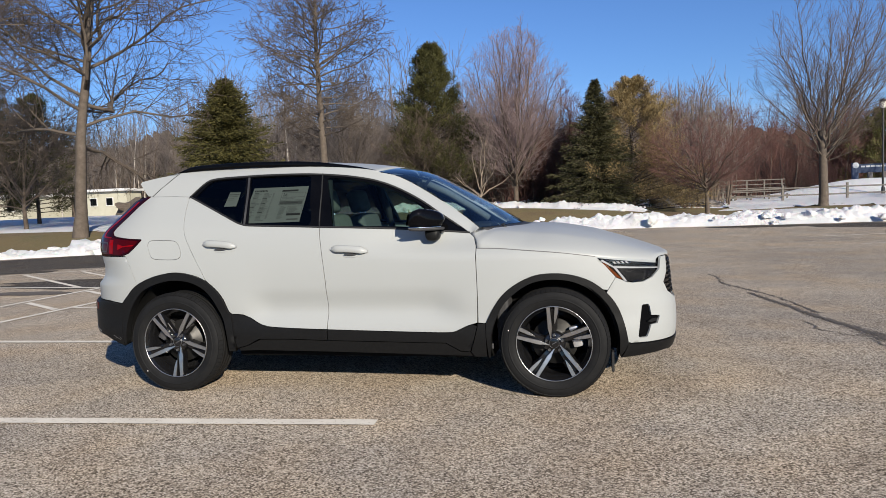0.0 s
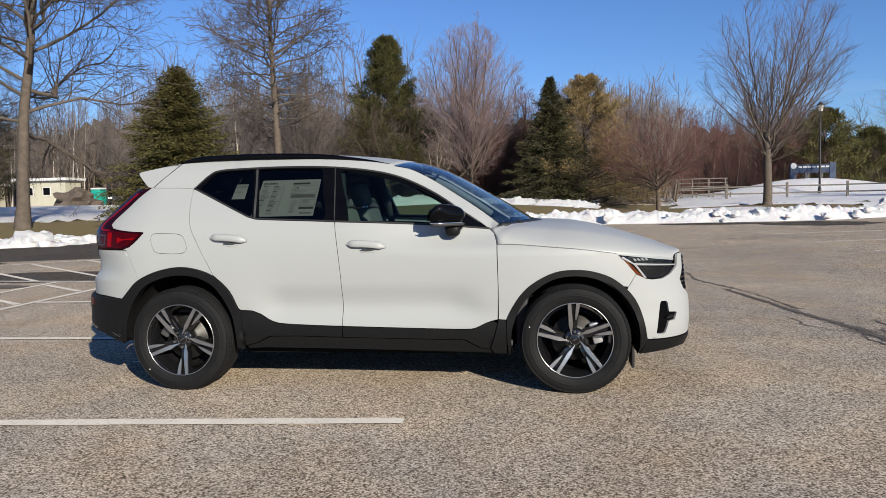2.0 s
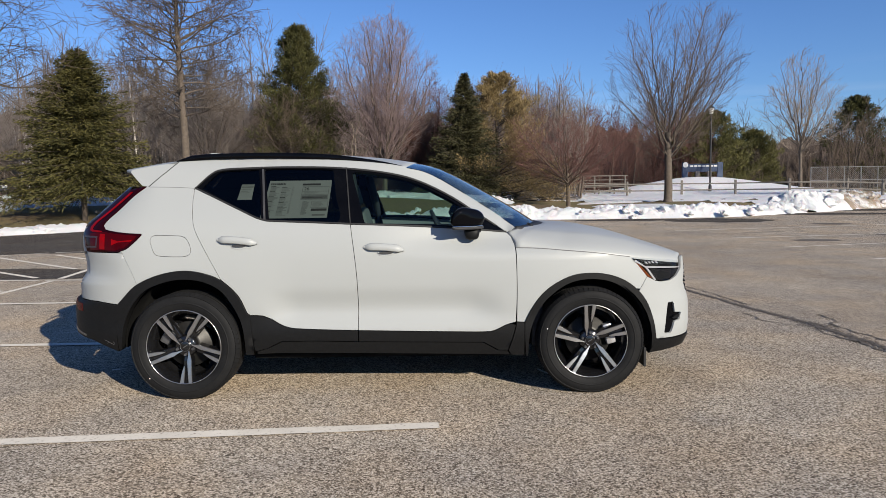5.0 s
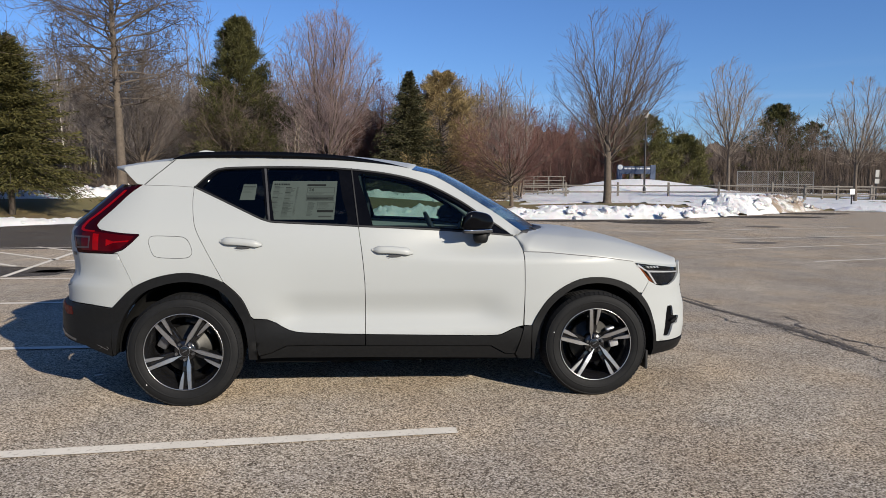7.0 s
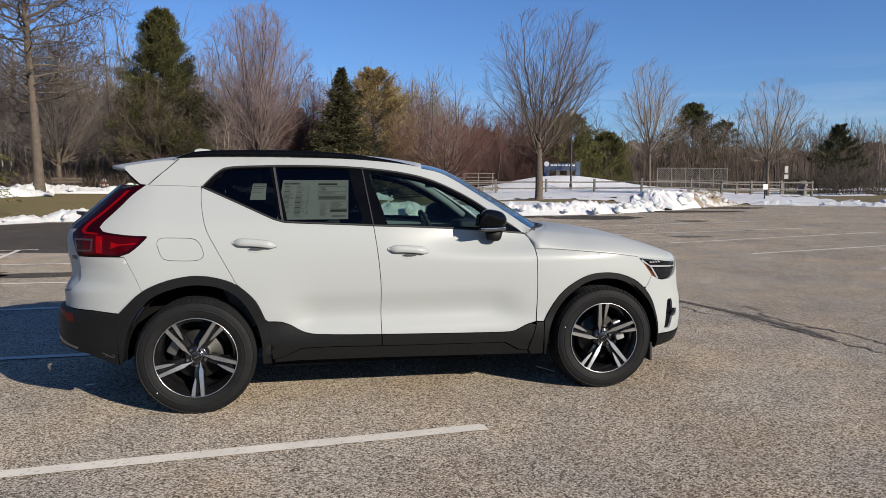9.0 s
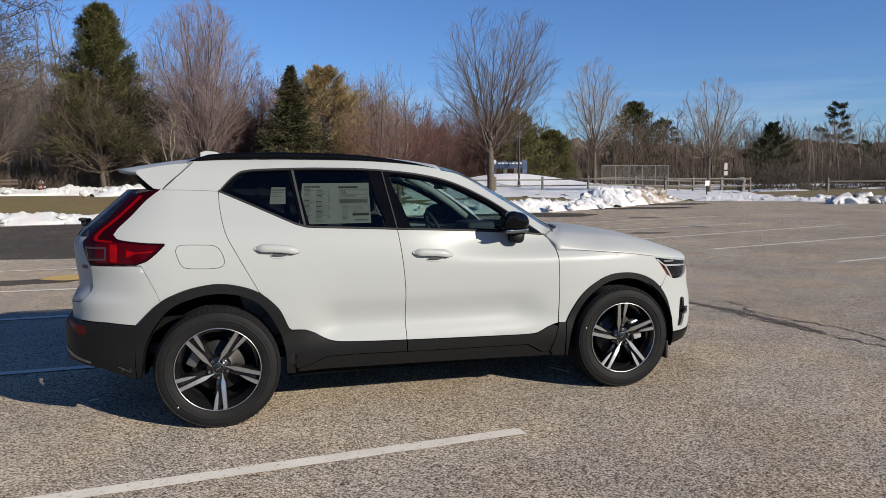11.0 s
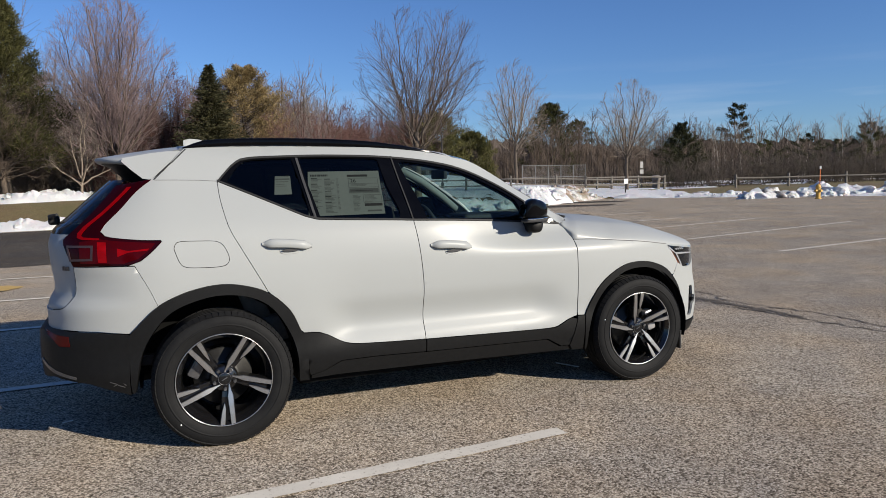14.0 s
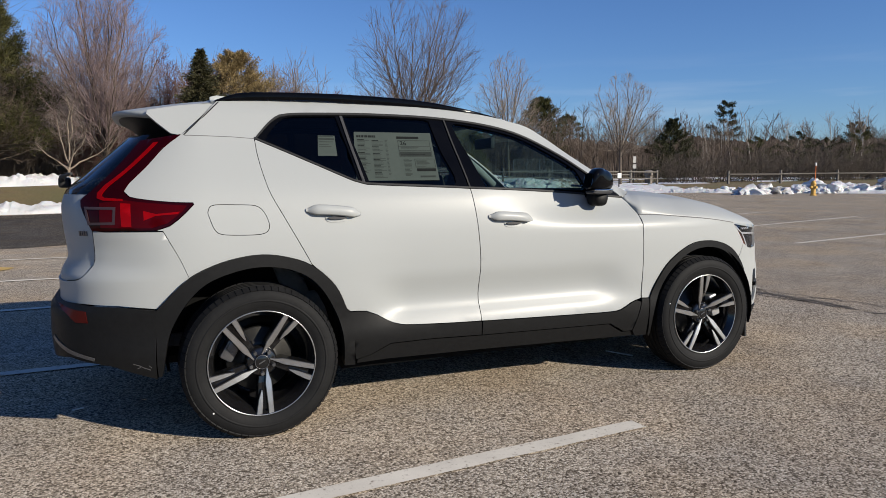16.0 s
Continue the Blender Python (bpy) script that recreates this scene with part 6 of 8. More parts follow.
# snow lying on the fields
cell = 0.55
sx, sy = np.arange(-75, 78, cell), np.arange(21, 84, cell)
SX, SY = np.meshgrid(sx, sy)
base = lie(SX, SY)
dist = lot_distance(SX, SY)
rough = np.array([[noise.noise((x * 0.16, y * 0.30, 3.3)) + 0.6 * noise.noise((x * 0.5, y * 0.9, 7.7)) + 0.3 * noise.noise((x * 1.3, y * 1.9, 1.7)) for x in sx] for y in sy])
want = -0.25 + 0.75 * step01((SY - 36.5 - 0.12 * np.abs(SX - 8)) / 4) + 0.55 * step01((SX - 6) / 6) * step01((SY - 25) / 3) + 0.35 * step01((-SX - 14) / 5) * step01((SY - 24) / 4)
want += 0.5 * np.exp(-(((SX - 25) / 9) ** 2) - ((SY - 58) / 7) ** 2) - 1.1 * np.exp(-(((SX - 14.5) / 4.2) ** 2) - ((SY - 33.4) / 1.5) ** 2) - 0.8 * np.exp(-(((SX - 3) / 5) ** 2) - ((SY - 33) / 3.5) ** 2)
want += 0.75 * (SX < -11) * step01((SY - np.interp(SX, (-40, -18.6, -16, -14.6, -11), (22.5, 21.8, 22.6, 26.8, 29.5))) / 1.2)
want -= 0.85 * step01((SX - 35) / 4) * step01((SY - 24) / 4)
have = (rough * 0.55 + want > 0.12) & (dist > 1.2)
edge_n = np.zeros_like(have)
edge_n[1:-1, 1:-1] = have[1:-1, 1:-1] & have[:-2, 1:-1] & have[2:, 1:-1] & have[1:-1, :-2] & have[1:-1, 2:]
SZ = base + np.where(edge_n, 0.06 + 0.04 * rough, -0.02)
n = len(sx)
index = {}
verts, faces = [], []
for r in range(len(sy) - 1):
    for c in range(n - 1):
        if have[r, c] and have[r, c + 1] and have[r + 1, c] and have[r + 1, c + 1]:
            ids = []
            for rr, cc in ((r, c), (r, c + 1), (r + 1, c + 1), (r + 1, c)):
                if (rr, cc) not in index:
                    index[rr, cc] = len(verts)
                    verts.append((SX[rr, cc], SY[rr, cc], SZ[rr, cc]))
                ids.append(index[rr, cc])
            faces.append(tuple(ids))
tagged(mesh_part("snow_cover", verts, faces, SNOW), "thin melting snow over the grass", "snow", kind="stuff")


# ---- trees ----
def prisms(segs, sides):
    """Tapered bars for rows of x0 y0 z0 x1 y1 z1 r0 r1."""
    s = np.asarray(segs, float).reshape(-1, 8)
    a, b = s[:, :3], s[:, 3:6]
    d = b - a
    d /= np.linalg.norm(d, axis=1, keepdims=True) + 1e-9
    ref = np.where(np.abs(d[:, 2:3]) < 0.9, [[0, 0, 1.0]], [[1.0, 0, 0]])
    u = np.cross(d, ref)
    u /= np.linalg.norm(u, axis=1, keepdims=True) + 1e-9
    w = np.cross(d, u)
    ang = 2 * np.pi * np.arange(sides) / sides
    ring = np.cos(ang)[None, :, None] * u[:, None] + np.sin(ang)[None, :, None] * w[:, None]
    v = np.concatenate([a[:, None] + ring * s[:, 6, None, None], b[:, None] + ring * s[:, 7, None, None]], 1).reshape(-1, 3)
    base = (np.arange(len(s)) * 2 * sides)[:, None]
    k = np.arange(sides)
    quad = np.stack([k, (k + 1) % sides, sides + (k + 1) % sides, sides + k], 1)
    f = (base[:, :, None] + quad[None]).reshape(-1, 4)
    return v, f


def solid(name, verts, faces, material, parent=None, label="", smooth=True):
    """A mesh straight from arrays of quads."""
    me = bpy.data.meshes.new(name)
    me.vertices.add(len(verts))
    me.vertices.foreach_set("co", np.asarray(verts, np.float32).ravel())
    size = faces.shape[1]
    me.loops.add(faces.size)
    me.loops.foreach_set("vertex_index", faces.astype(np.int32).ravel())
    me.polygons.add(len(faces))
    me.polygons.foreach_set("loop_start", (np.arange(len(faces)) * size).astype(np.int32))
    if smooth:
        me.polygons.foreach_set("use_smooth", np.ones(len(faces), bool))
    me.update(calc_edges=True)
    me.materials.append(material)
    ob = new(name, me)
    if parent is not None:
        ob.parent = parent
    return tagged(ob, label)


def wander(r, p, d, length, radius, parts, bend, rise, taper=0.25):
    """A crooked shoot: its joints as (place, direction, radius) and its pieces."""
    joints, segs = [(p, d, radius)], []
    for k in range(parts):
        d = (d + Vector((r.gauss(0, bend), r.gauss(0, bend), r.gauss(0, bend) + rise))).normalized()
        q = p + d * (length / parts)
        r1 = radius * (1 - (1 - taper) * (k + 1) / parts)
        segs.append((*p, *q, joints[-1][2], r1))
        joints.append((q, d, r1))
        p = q
    return joints, segs


def along(joints, t):
    i = min(int(t * (len(joints) - 1)), len(joints) - 2)
    f = t * (len(joints) - 1) - i
    return joints[i][0].lerp(joints[i + 1][0], f), joints[i][1].lerp(joints[i + 1][1], f).normalized(), joints[i][2] + (joints[i + 1][2] - joints[i][2]) * f


def aside(r, d, angle, turn=None):
    ref = Vector((0, 0, 1)) if abs(d.z) < 0.95 else Vector((1, 0, 0))
    u = d.cross(ref).normalized()
    w = d.cross(u)
    t = r.uniform(0, 2 * math.pi) if turn is None else turn
    return (d * math.cos(angle) + (u * math.cos(t) + w * math.sin(t)) * math.sin(angle)).normalized()


def bare_tree(at, height, trunk_r, seed, label, bark, twig, habit, group="bare trees", lean=(0, 0), density=1.0, fine=0.0045):
    """A leafless tree. habit: clear trunk, number of limbs, their reach, angles low and high, twig counts, rise."""
    r = random.Random(seed)
    x, y = at
    base = Vector((0, 0, -0.15))
    tree = thing("bare_tree", label, "tree", group, (x, y, float(lie(x, y))))
    big, small, tips = [], [], []
    leader = habit.get("leader", True)
    trunk_len = height * (0.97 if leader else habit["clear"] * 1.6)
    d0 = Vector((lean[0], lean[1], 1)).normalized()
    joints, segs = wander(r, base, d0, trunk_len, trunk_r, 14, habit.get("wobble", 0.025), 0.012, 0.12 if leader else 0.62)
    flare = segs[0]
    segs[0] = (*flare[:6], flare[6] * 1.35, flare[7])
    big += segs
    limbs = habit["limbs"]
    for k in range(limbs):
        t = k / max(1, limbs - 1)
        if leader:
            at_t = habit["clear"] + (0.97 - habit["clear"]) * t**0.9
        else:
            at_t = 0.55 + 0.44 * t
        p, d, pr = along(joints, at_t)
        shape = habit["shape"](t)
        ang = radians(habit["low"] + (habit["high"] - habit["low"]) * t) + r.gauss(0, 0.10)
        ld = aside(r, Vector((0, 0, 1)), ang, k * 2.4 + r.gauss(0, 0.4))
        length = habit["reach"] * shape * r.uniform(0.75, 1.15)
        lr = min(pr * 0.75, max(0.016, length * habit.get("stout", 0.0125)))
        j1, s1 = wander(r, p, ld, length, lr, 9, habit.get("crook", 0.10), habit.get("rise", 0.05), 0.22)
        big += s1
        n2 = max(3, int(habit["subs"] * density * length / habit["reach"] + r.random()))
        for i in range(n2):
            t2 = habit.get("bare", 0.2) + (1 - habit.get("bare", 0.2)) * (i + r.random()) / n2
            p2, d2, r2 = along(j1, min(t2, 0.99))
            l2 = length * (0.52 - 0.28 * t2) * r.uniform(0.6, 1.25)
            j2, s2 = wander(r, p2, aside(r, d2, radians(habit.get("fork", 38)) + r.gauss(0, 0.15)), l2, max(fine * 1.7, r2 * 0.55), 5, 0.13, habit.get("rise", 0.05), 0.35)
            small += s2
            n3 = max(2, int(habit["twigs"] * density * (0.5 + r.random())))
            for m in range(n3):
                p3, d3, r3 = along(j2, min(0.99, 0.2 + 0.8 * (m + r.random()) / n3))
                l3 = l2 * r.uniform(0.25, 0.6)
                j3, s3 = wander(r, p3, aside(r, d3, radians(habit.get("fork", 38)) + r.gauss(0, 0.2)), l3, max(fine, r3 * 0.6), 3, 0.15, habit.get("rise", 0.05), 0.5)
                small += s3
                for _ in range(habit.get("spray", 2)):
                    p4, d4, r4 = along(j3, r.uniform(0.3, 0.98))
                    _, s4 = wander(r, p4, aside(r, d4, r.uniform(0.35, 0.9)), l3 * r.uniform(0.35, 0.7), fine * 0.9, 2, 0.15, habit.get("rise", 0.05), 0.5)
                    small += s4
    v, f = prisms(big, 8)
    solid("trunk", v, f, bark, tree)
    v, f = prisms(small, 3)
    solid("crown", v, f, twig, tree, smooth=False)
    return tree


def within(env, z):
    """The crown's half width at a height."""
    for (z0, w0), (z1, w1) in zip(env, env[1:]):
        if z0 <= z <= z1:
            return w0 + (w1 - w0) * (z - z0) / (z1 - z0)
    return 0.0


def crown_tree(at, trunk_r, seed, label, bark, twig, env, fork, limbs, leader=True, fine=0.007, subs=20, twigs=6, spray=3, bow=0.5, spread=30, shift=0.0, rise=0.05):
    """A leafless tree whose limbs fill a crown of given half widths."""
    r = random.Random(seed)
    x, y = at
    tree = thing("bare_tree", label, "tree", "bare trees", (x, y, float(lie(x, y))))
    top, low = env[-1][0], env[0][0]
    core = lambda z: Vector((shift * max(0.0, (z - fork) / (top - fork)), 0, 0))
    inside = lambda p: low * 0.8 < p.z < top + 0.15 and (p - core(p.z)).xy.length < within(env, p.z) * r.uniform(0.92, 1.12) + 0.05

    def shoot(p, d, length, radius, parts, bend, taper):
        joints, segs = [(p, d, radius)], []
        for k in range(parts):
            d = (d + Vector((r.gauss(0, bend), r.gauss(0, bend), r.gauss(0, bend) + rise))).normalized()
            q = p + d * (length / parts)
            if k and not inside(q):
                break
            r1 = max(fine * 0.55, radius * (1 - (1 - taper) * (k + 1) / parts))
            segs.append((*p, *q, joints[-1][2], r1))
            joints.append((q, d, r1))
            p = q
        return joints, segs

    high = top * 0.97 if leader else fork + (top - fork) * 0.20
    stem, big = wander(r, Vector((0, 0, -0.15)), Vector((shift / top * 0.6, 0, 1)).normalized(), high, trunk_r, 14, 0.022, 0.012, 0.10 if leader else 0.66)
    big[0] = (*big[0][:6], big[0][6] * 1.4, big[0][7])
    small = []
    for k in range(limbs):
        t = (k + 0.5) / limbs
        zt = low + (top - low) * (0.06 + 0.93 * t)
        az = k * 2.4 + r.gauss(0, 0.3)
        out = within(env, zt) * r.uniform(0.80, 1.0)
        if leader:
            z0 = max(fork, zt - (0.35 + 0.5 * bow) * out - 0.10 * top * r.random())
            p0, _, pr = along(stem, min(0.98, (z0 + 0.15) / high))
        else:
            p0, _, pr = along(stem, min(0.99, (fork + (high - fork) * r.random() * (0.4 + 0.6 * t)) / high))
        p2 = core(zt) + Vector((math.cos(az) * out, math.sin(az) * out, zt))
        span = p2 - p0
        p1 = p0 + Vector((span.x * 0.52, span.y * 0.52, span.z * (0.5 - 0.32 * (bow - 0.5) if leader else 0.40)))
        length = span.length
        lr = min(pr * 0.72, 0.0078 * length + 0.006)
        pts = []
        for i in range(10):
            u = i / 9
            pts.append(p0 * (1 - u) ** 2 + p1 * (2 * u * (1 - u)) + p2 * u * u + Vector((r.gauss(0, 1), r.gauss(0, 1), r.gauss(0, 0.6))) * 0.009 * length * (0 < i))
        j1 = [(p, (pts[min(i + 1, 9)] - pts[max(i - 1, 0)]).normalized(), lr * (1 - 0.80 * i / 9)) for i, p in enumerate(pts)]
        big += [(*a[0], *b[0], a[2], b[2]) for a, b in zip(j1, j1[1:])]
        n2 = max(4, int(subs * length / (0.55 * top)))
        for i in range(n2):
            t2 = 0.16 + 0.84 * (i + r.random()) / n2
            p2b, d2, r2 = along(j1, min(t2, 0.99))
            l2 = max(0.3, length * (0.50 - 0.28 * t2)) * r.uniform(0.6, 1.25)
            j2, s2 = shoot(p2b, aside(r, d2, radians(spread) + r.gauss(0, 0.15)), l2, max(fine * 1.6, r2 * 0.5), 5, 0.06, 0.35)
            small += s2
            if len(j2) < 2:
                continue
            for m in range(max(2, int(twigs * (0.5 + r.random())))):
                p3, d3, r3 = along(j2, min(0.99, 0.15 + 0.85 * r.random()))
                l3 = l2 * r.uniform(0.3, 0.65)
                j3, s3 = shoot(p3, aside(r, d3, radians(spread) + r.gauss(0, 0.2)), l3, max(fine, r3 * 0.6), 3, 0.08, 0.5)
                small += s3
                if len(j3) > 1:
                    for _ in range(spray):
                        p4, d4, r4 = along(j3, r.uniform(0.2, 0.98))
                        small += shoot(p4, aside(r, d4, r.uniform(0.3, 0.8)), l3 * r.uniform(0.4, 0.8), fine * 0.85, 2, 0.12, 0.5)[1]
    v, f = prisms(big, 8)
    solid("trunk", v, f, bark, tree)
    v, f = prisms(small, 3)
    solid("crown", v, f, twig, tree, smooth=False)
    return tree


def cone(t):
    return max(0.10, 1.0 - 0.88 * t)


LEADER = dict(clear=0.26, limbs=100, reach=5.9, low=83, high=44, subs=15, twigs=6, shape=lambda t: min(1.0, 0.50 + 1.6 * t) * cone(t), rise=0.012, fork=42, crook=0.12, spray=3, stout=0.0125)
SPREAD = dict(clear=0.26, limbs=40, reach=8.2, low=74, high=30, subs=18, twigs=6, shape=lambda t: 1.0 - 0.50 * t, rise=0.014, fork=46, crook=0.21, spray=3, stout=0.0100, wobble=0.035)
ROUND = dict(clear=0.17, leader=False, limbs=14, reach=6.2, low=68, high=12, subs=22, twigs=6, shape=lambda t: 0.75 + 0.25 * t, rise=0.05, fork=40, crook=0.10, spray=3, stout=0.012)

bare_tree((-17.9, 20.0), 15.5, 0.26, 11, "tall bare tree with a thick leaning grey trunk", MID_BARK, BARK, SPREAD, lean=(0.14, 0.0), fine=0.0105, density=1.2)
bare_tree((-29.0, 25.0), 15.0, 0.30, 12, "tall bare spreading tree with grey bark", MID_BARK, BARK, SPREAD, lean=(0.04, 0.0), fine=0.0105, density=1.2)
bare_tree((-11.25, 30.6), 16.0, 0.24, 13, "tall bare oak with level branches", MID_BARK, BARK, LEADER, fine=0.0105)
crown_tree((-1.75, 36.6), 0.16, 14, "bare oval tree with pinkish twigs", BARK, PINK_TWIG, [(1.2, 0.5), (2.4, 2.2), (4.2, 3.1), (6.2, 3.35), (8.0, 3.0), (9.4, 2.2), (10.2, 1.2), (10.6, 0.3)], 1.2, 32, False, 0.0062, 20, 6, 2, 0.5, 29)
crown_tree((14.2, 34.3), 0.25, 15, "bare vase-shaped maple with grey trunk", MID_BARK, MAPLE_TWIG, [(2.3, 0.5), (3.2, 2.2), (5.0, 3.1), (7.0, 3.9), (8.3, 3.9), (9.5, 3.3), (10.3, 2.3), (10.9, 0.9)], 2.3, 22, False, 0.0058, 21, 6, 1, 0.5, 29, 0.55)
crown_tree((32.6, 56.5), 0.17, 16, "bare young tree with upright branches", MID_BARK, PALE_BARK, [(2.2, 0.4), (3.6, 2.6), (5.6, 3.9), (7.5, 4.2), (9.4, 3.2), (11.0, 1.5), (11.9, 0.2)], 2.8, 21, False, 0.0095, 15, 5, 1, 0.5, 30)
crown_tree((33.2, 40.0), 0.13, 17, "bare young tree with pale upright branches", MID_BARK, PALE_BARK, [(1.8, 0.4), (2.8, 1.9), (4.4, 2.7), (6.0, 2.7), (7.4, 1.6), (8.5, 0.2)], 2.2, 19, False, 0.0078, 14, 5, 1, 0.5, 30, 0.15)
crown_tree((8.35, 32.5), 0.12, 18, "small bare tree with reddish rounded crown", BARK, RED_TWIG, [(1.2, 0.7), (1.9, 2.7), (3.0, 3.7), (4.0, 3.6), (4.8, 2.6), (5.3, 0.8)], 1.1, 22, False, 0.0060, 14, 5, 2, 0.5, 38, -0.3)
bare_tree((-3.2, 32.5), 3.9, 0.08, 19, "small pale bare tree on the grass", PALE_BARK, MID_BARK, dict(ROUND, reach=2.9, limbs=9, subs=8, twigs=4, spray=1, clear=0.2, stout=0.017, crook=0.16), fine=0.008)
crown_tree((-12.8, 38.5), 0.16, 21, "wide grey bare tree behind the oak", BARK, GREY_TWIG, [(1.6, 0.8), (2.6, 3.2), (4.4, 4.3), (6.2, 3.9), (7.6, 2.2), (8.4, 0.4)], 1.5, 34, False, 0.0075, 18, 5, 2, 0.5, 36)
crown_tree((-7.1, 37.4), 0.17, 22, "brown bare boughs low round a pine trunk", BARK, TWIG, [(1.2, 1.6), (2.0, 3.2), (3.4, 3.7), (4.8, 3.0), (6.0, 1.6), (6.6, 0.4)], 1.2, 34, False, 0.0065, 14, 5, 2, 0.5, 40)
crown_tree((1.2, 38.2), 0.10, 23, "brown bare tree between a pink tree and a spruce", BARK, RED_TWIG, [(0.8, 0.8), (1.8, 1.9), (3.4, 2.4), (5.0, 2.1), (6.3, 1.3), (7.1, 0.3)], 0.8, 26, False, 0.0065, 17, 5, 2, 0.5, 34)
bare_tree((-26.0, 26.0), 8.0, 0.12, 20, "thin crooked bare tree beside the field", BARK, BARK, dict(ROUND, reach=4.5, subs=12), fine=0.009)


def sprays(r, places, dirs, length, width, droop=0.0):
    """Slim leaf-like blades at places, pointing along dirs. Verts and quads."""
    p = np.asarray(places, float)
    d = np.asarray(dirs, float)
    d /= np.linalg.norm(d, axis=1, keepdims=True) + 1e-9
    g = np.random.RandomState(r.randrange(10**6))
    side = np.cross(d, g.normal(size=d.shape))
    side /= np.linalg.norm(side, axis=1, keepdims=True) + 1e-9
    L = (length * g.uniform(0.6, 1.3, len(p)))[:, None]
    Wd = (width * g.uniform(0.6, 1.3, len(p)))[:, None]
    mid, tip = p + d * L * 0.5, p + d * L
    tip[:, 2] -= droop * L[:, 0]
    v = np.stack([p, mid + side * Wd, tip, mid - side * Wd], 1).reshape(-1, 3)
    return v, np.arange(len(p) * 4).reshape(-1, 4)


def spruce(at, height, reach, seed, label, material, layers=46, per=13, fill=22, bottom=0.04, sharp=1.0):
    r = random.Random(seed)
    x, y = at
    tree = thing("spruce_tree", label, "tree", "evergreens", (x, y, float(lie(x, y))))
    _, segs = wander(r, Vector((0, 0, -0.1)), Vector((0, 0, 1)), height * 0.98, height * 0.018, 12, 0.006, 0.0, 0.06)
    places, dirs, limbs = [], [], []
    for k in range(layers):
        t = (k + r.random()) / layers
        z = height * (bottom + (0.985 - bottom) * t)
        ring = reach * (1 - t) ** sharp * (0.92 + 0.12 * math.sin(k * 1.7)) + 0.05
        for i in range(max(4, int(per * (1 - 0.6 * t)))):
            a = r.uniform(0, 2 * math.pi)
            length = ring * r.choice((r.uniform(0.45, 0.85), r.uniform(0.8, 1.2)))
            tilt = 0.10 + 0.5 * t - 0.28 * (1 - t)
            d = Vector((math.cos(a), math.sin(a), tilt)).normalized()
            tip = Vector((0, 0, z)) + d * length
            tip.z -= 0.10 * length * (1 - t)
            limbs.append((0, 0, z, *tip, 0.018 * (1 - t) + 0.006, 0.004))
            side = Vector((-d.y, d.x, 0))
            n = max(6, int(1.9 * fill * (0.35 + length / reach)))
            for m in range(n):
                s = 0.22 + 0.80 * (m + r.random()) / n
                p = Vector((0, 0, z)).lerp(tip, min(s, 1.0)) + side * r.gauss(0, 0.14 * (1.25 - s) * length + 0.02) + Vector((0, 0, r.gauss(-0.05, 0.06)))
                places.append(p)
                dirs.append(d * 0.9 + side * r.gauss(0, 0.7) + Vector((0, 0, r.gauss(-0.15, 0.35))))
    v, f = prisms(segs + limbs, 6)
    solid("trunk", v, f, DARK_BARK, tree)
    v2, f2 = sprays(r, places, dirs, 0.020 * height + 0.055, 0.0019 * height + 0.008, 0.1)
    solid("needles", v2, f2, material, tree, smooth=False)
    return tree


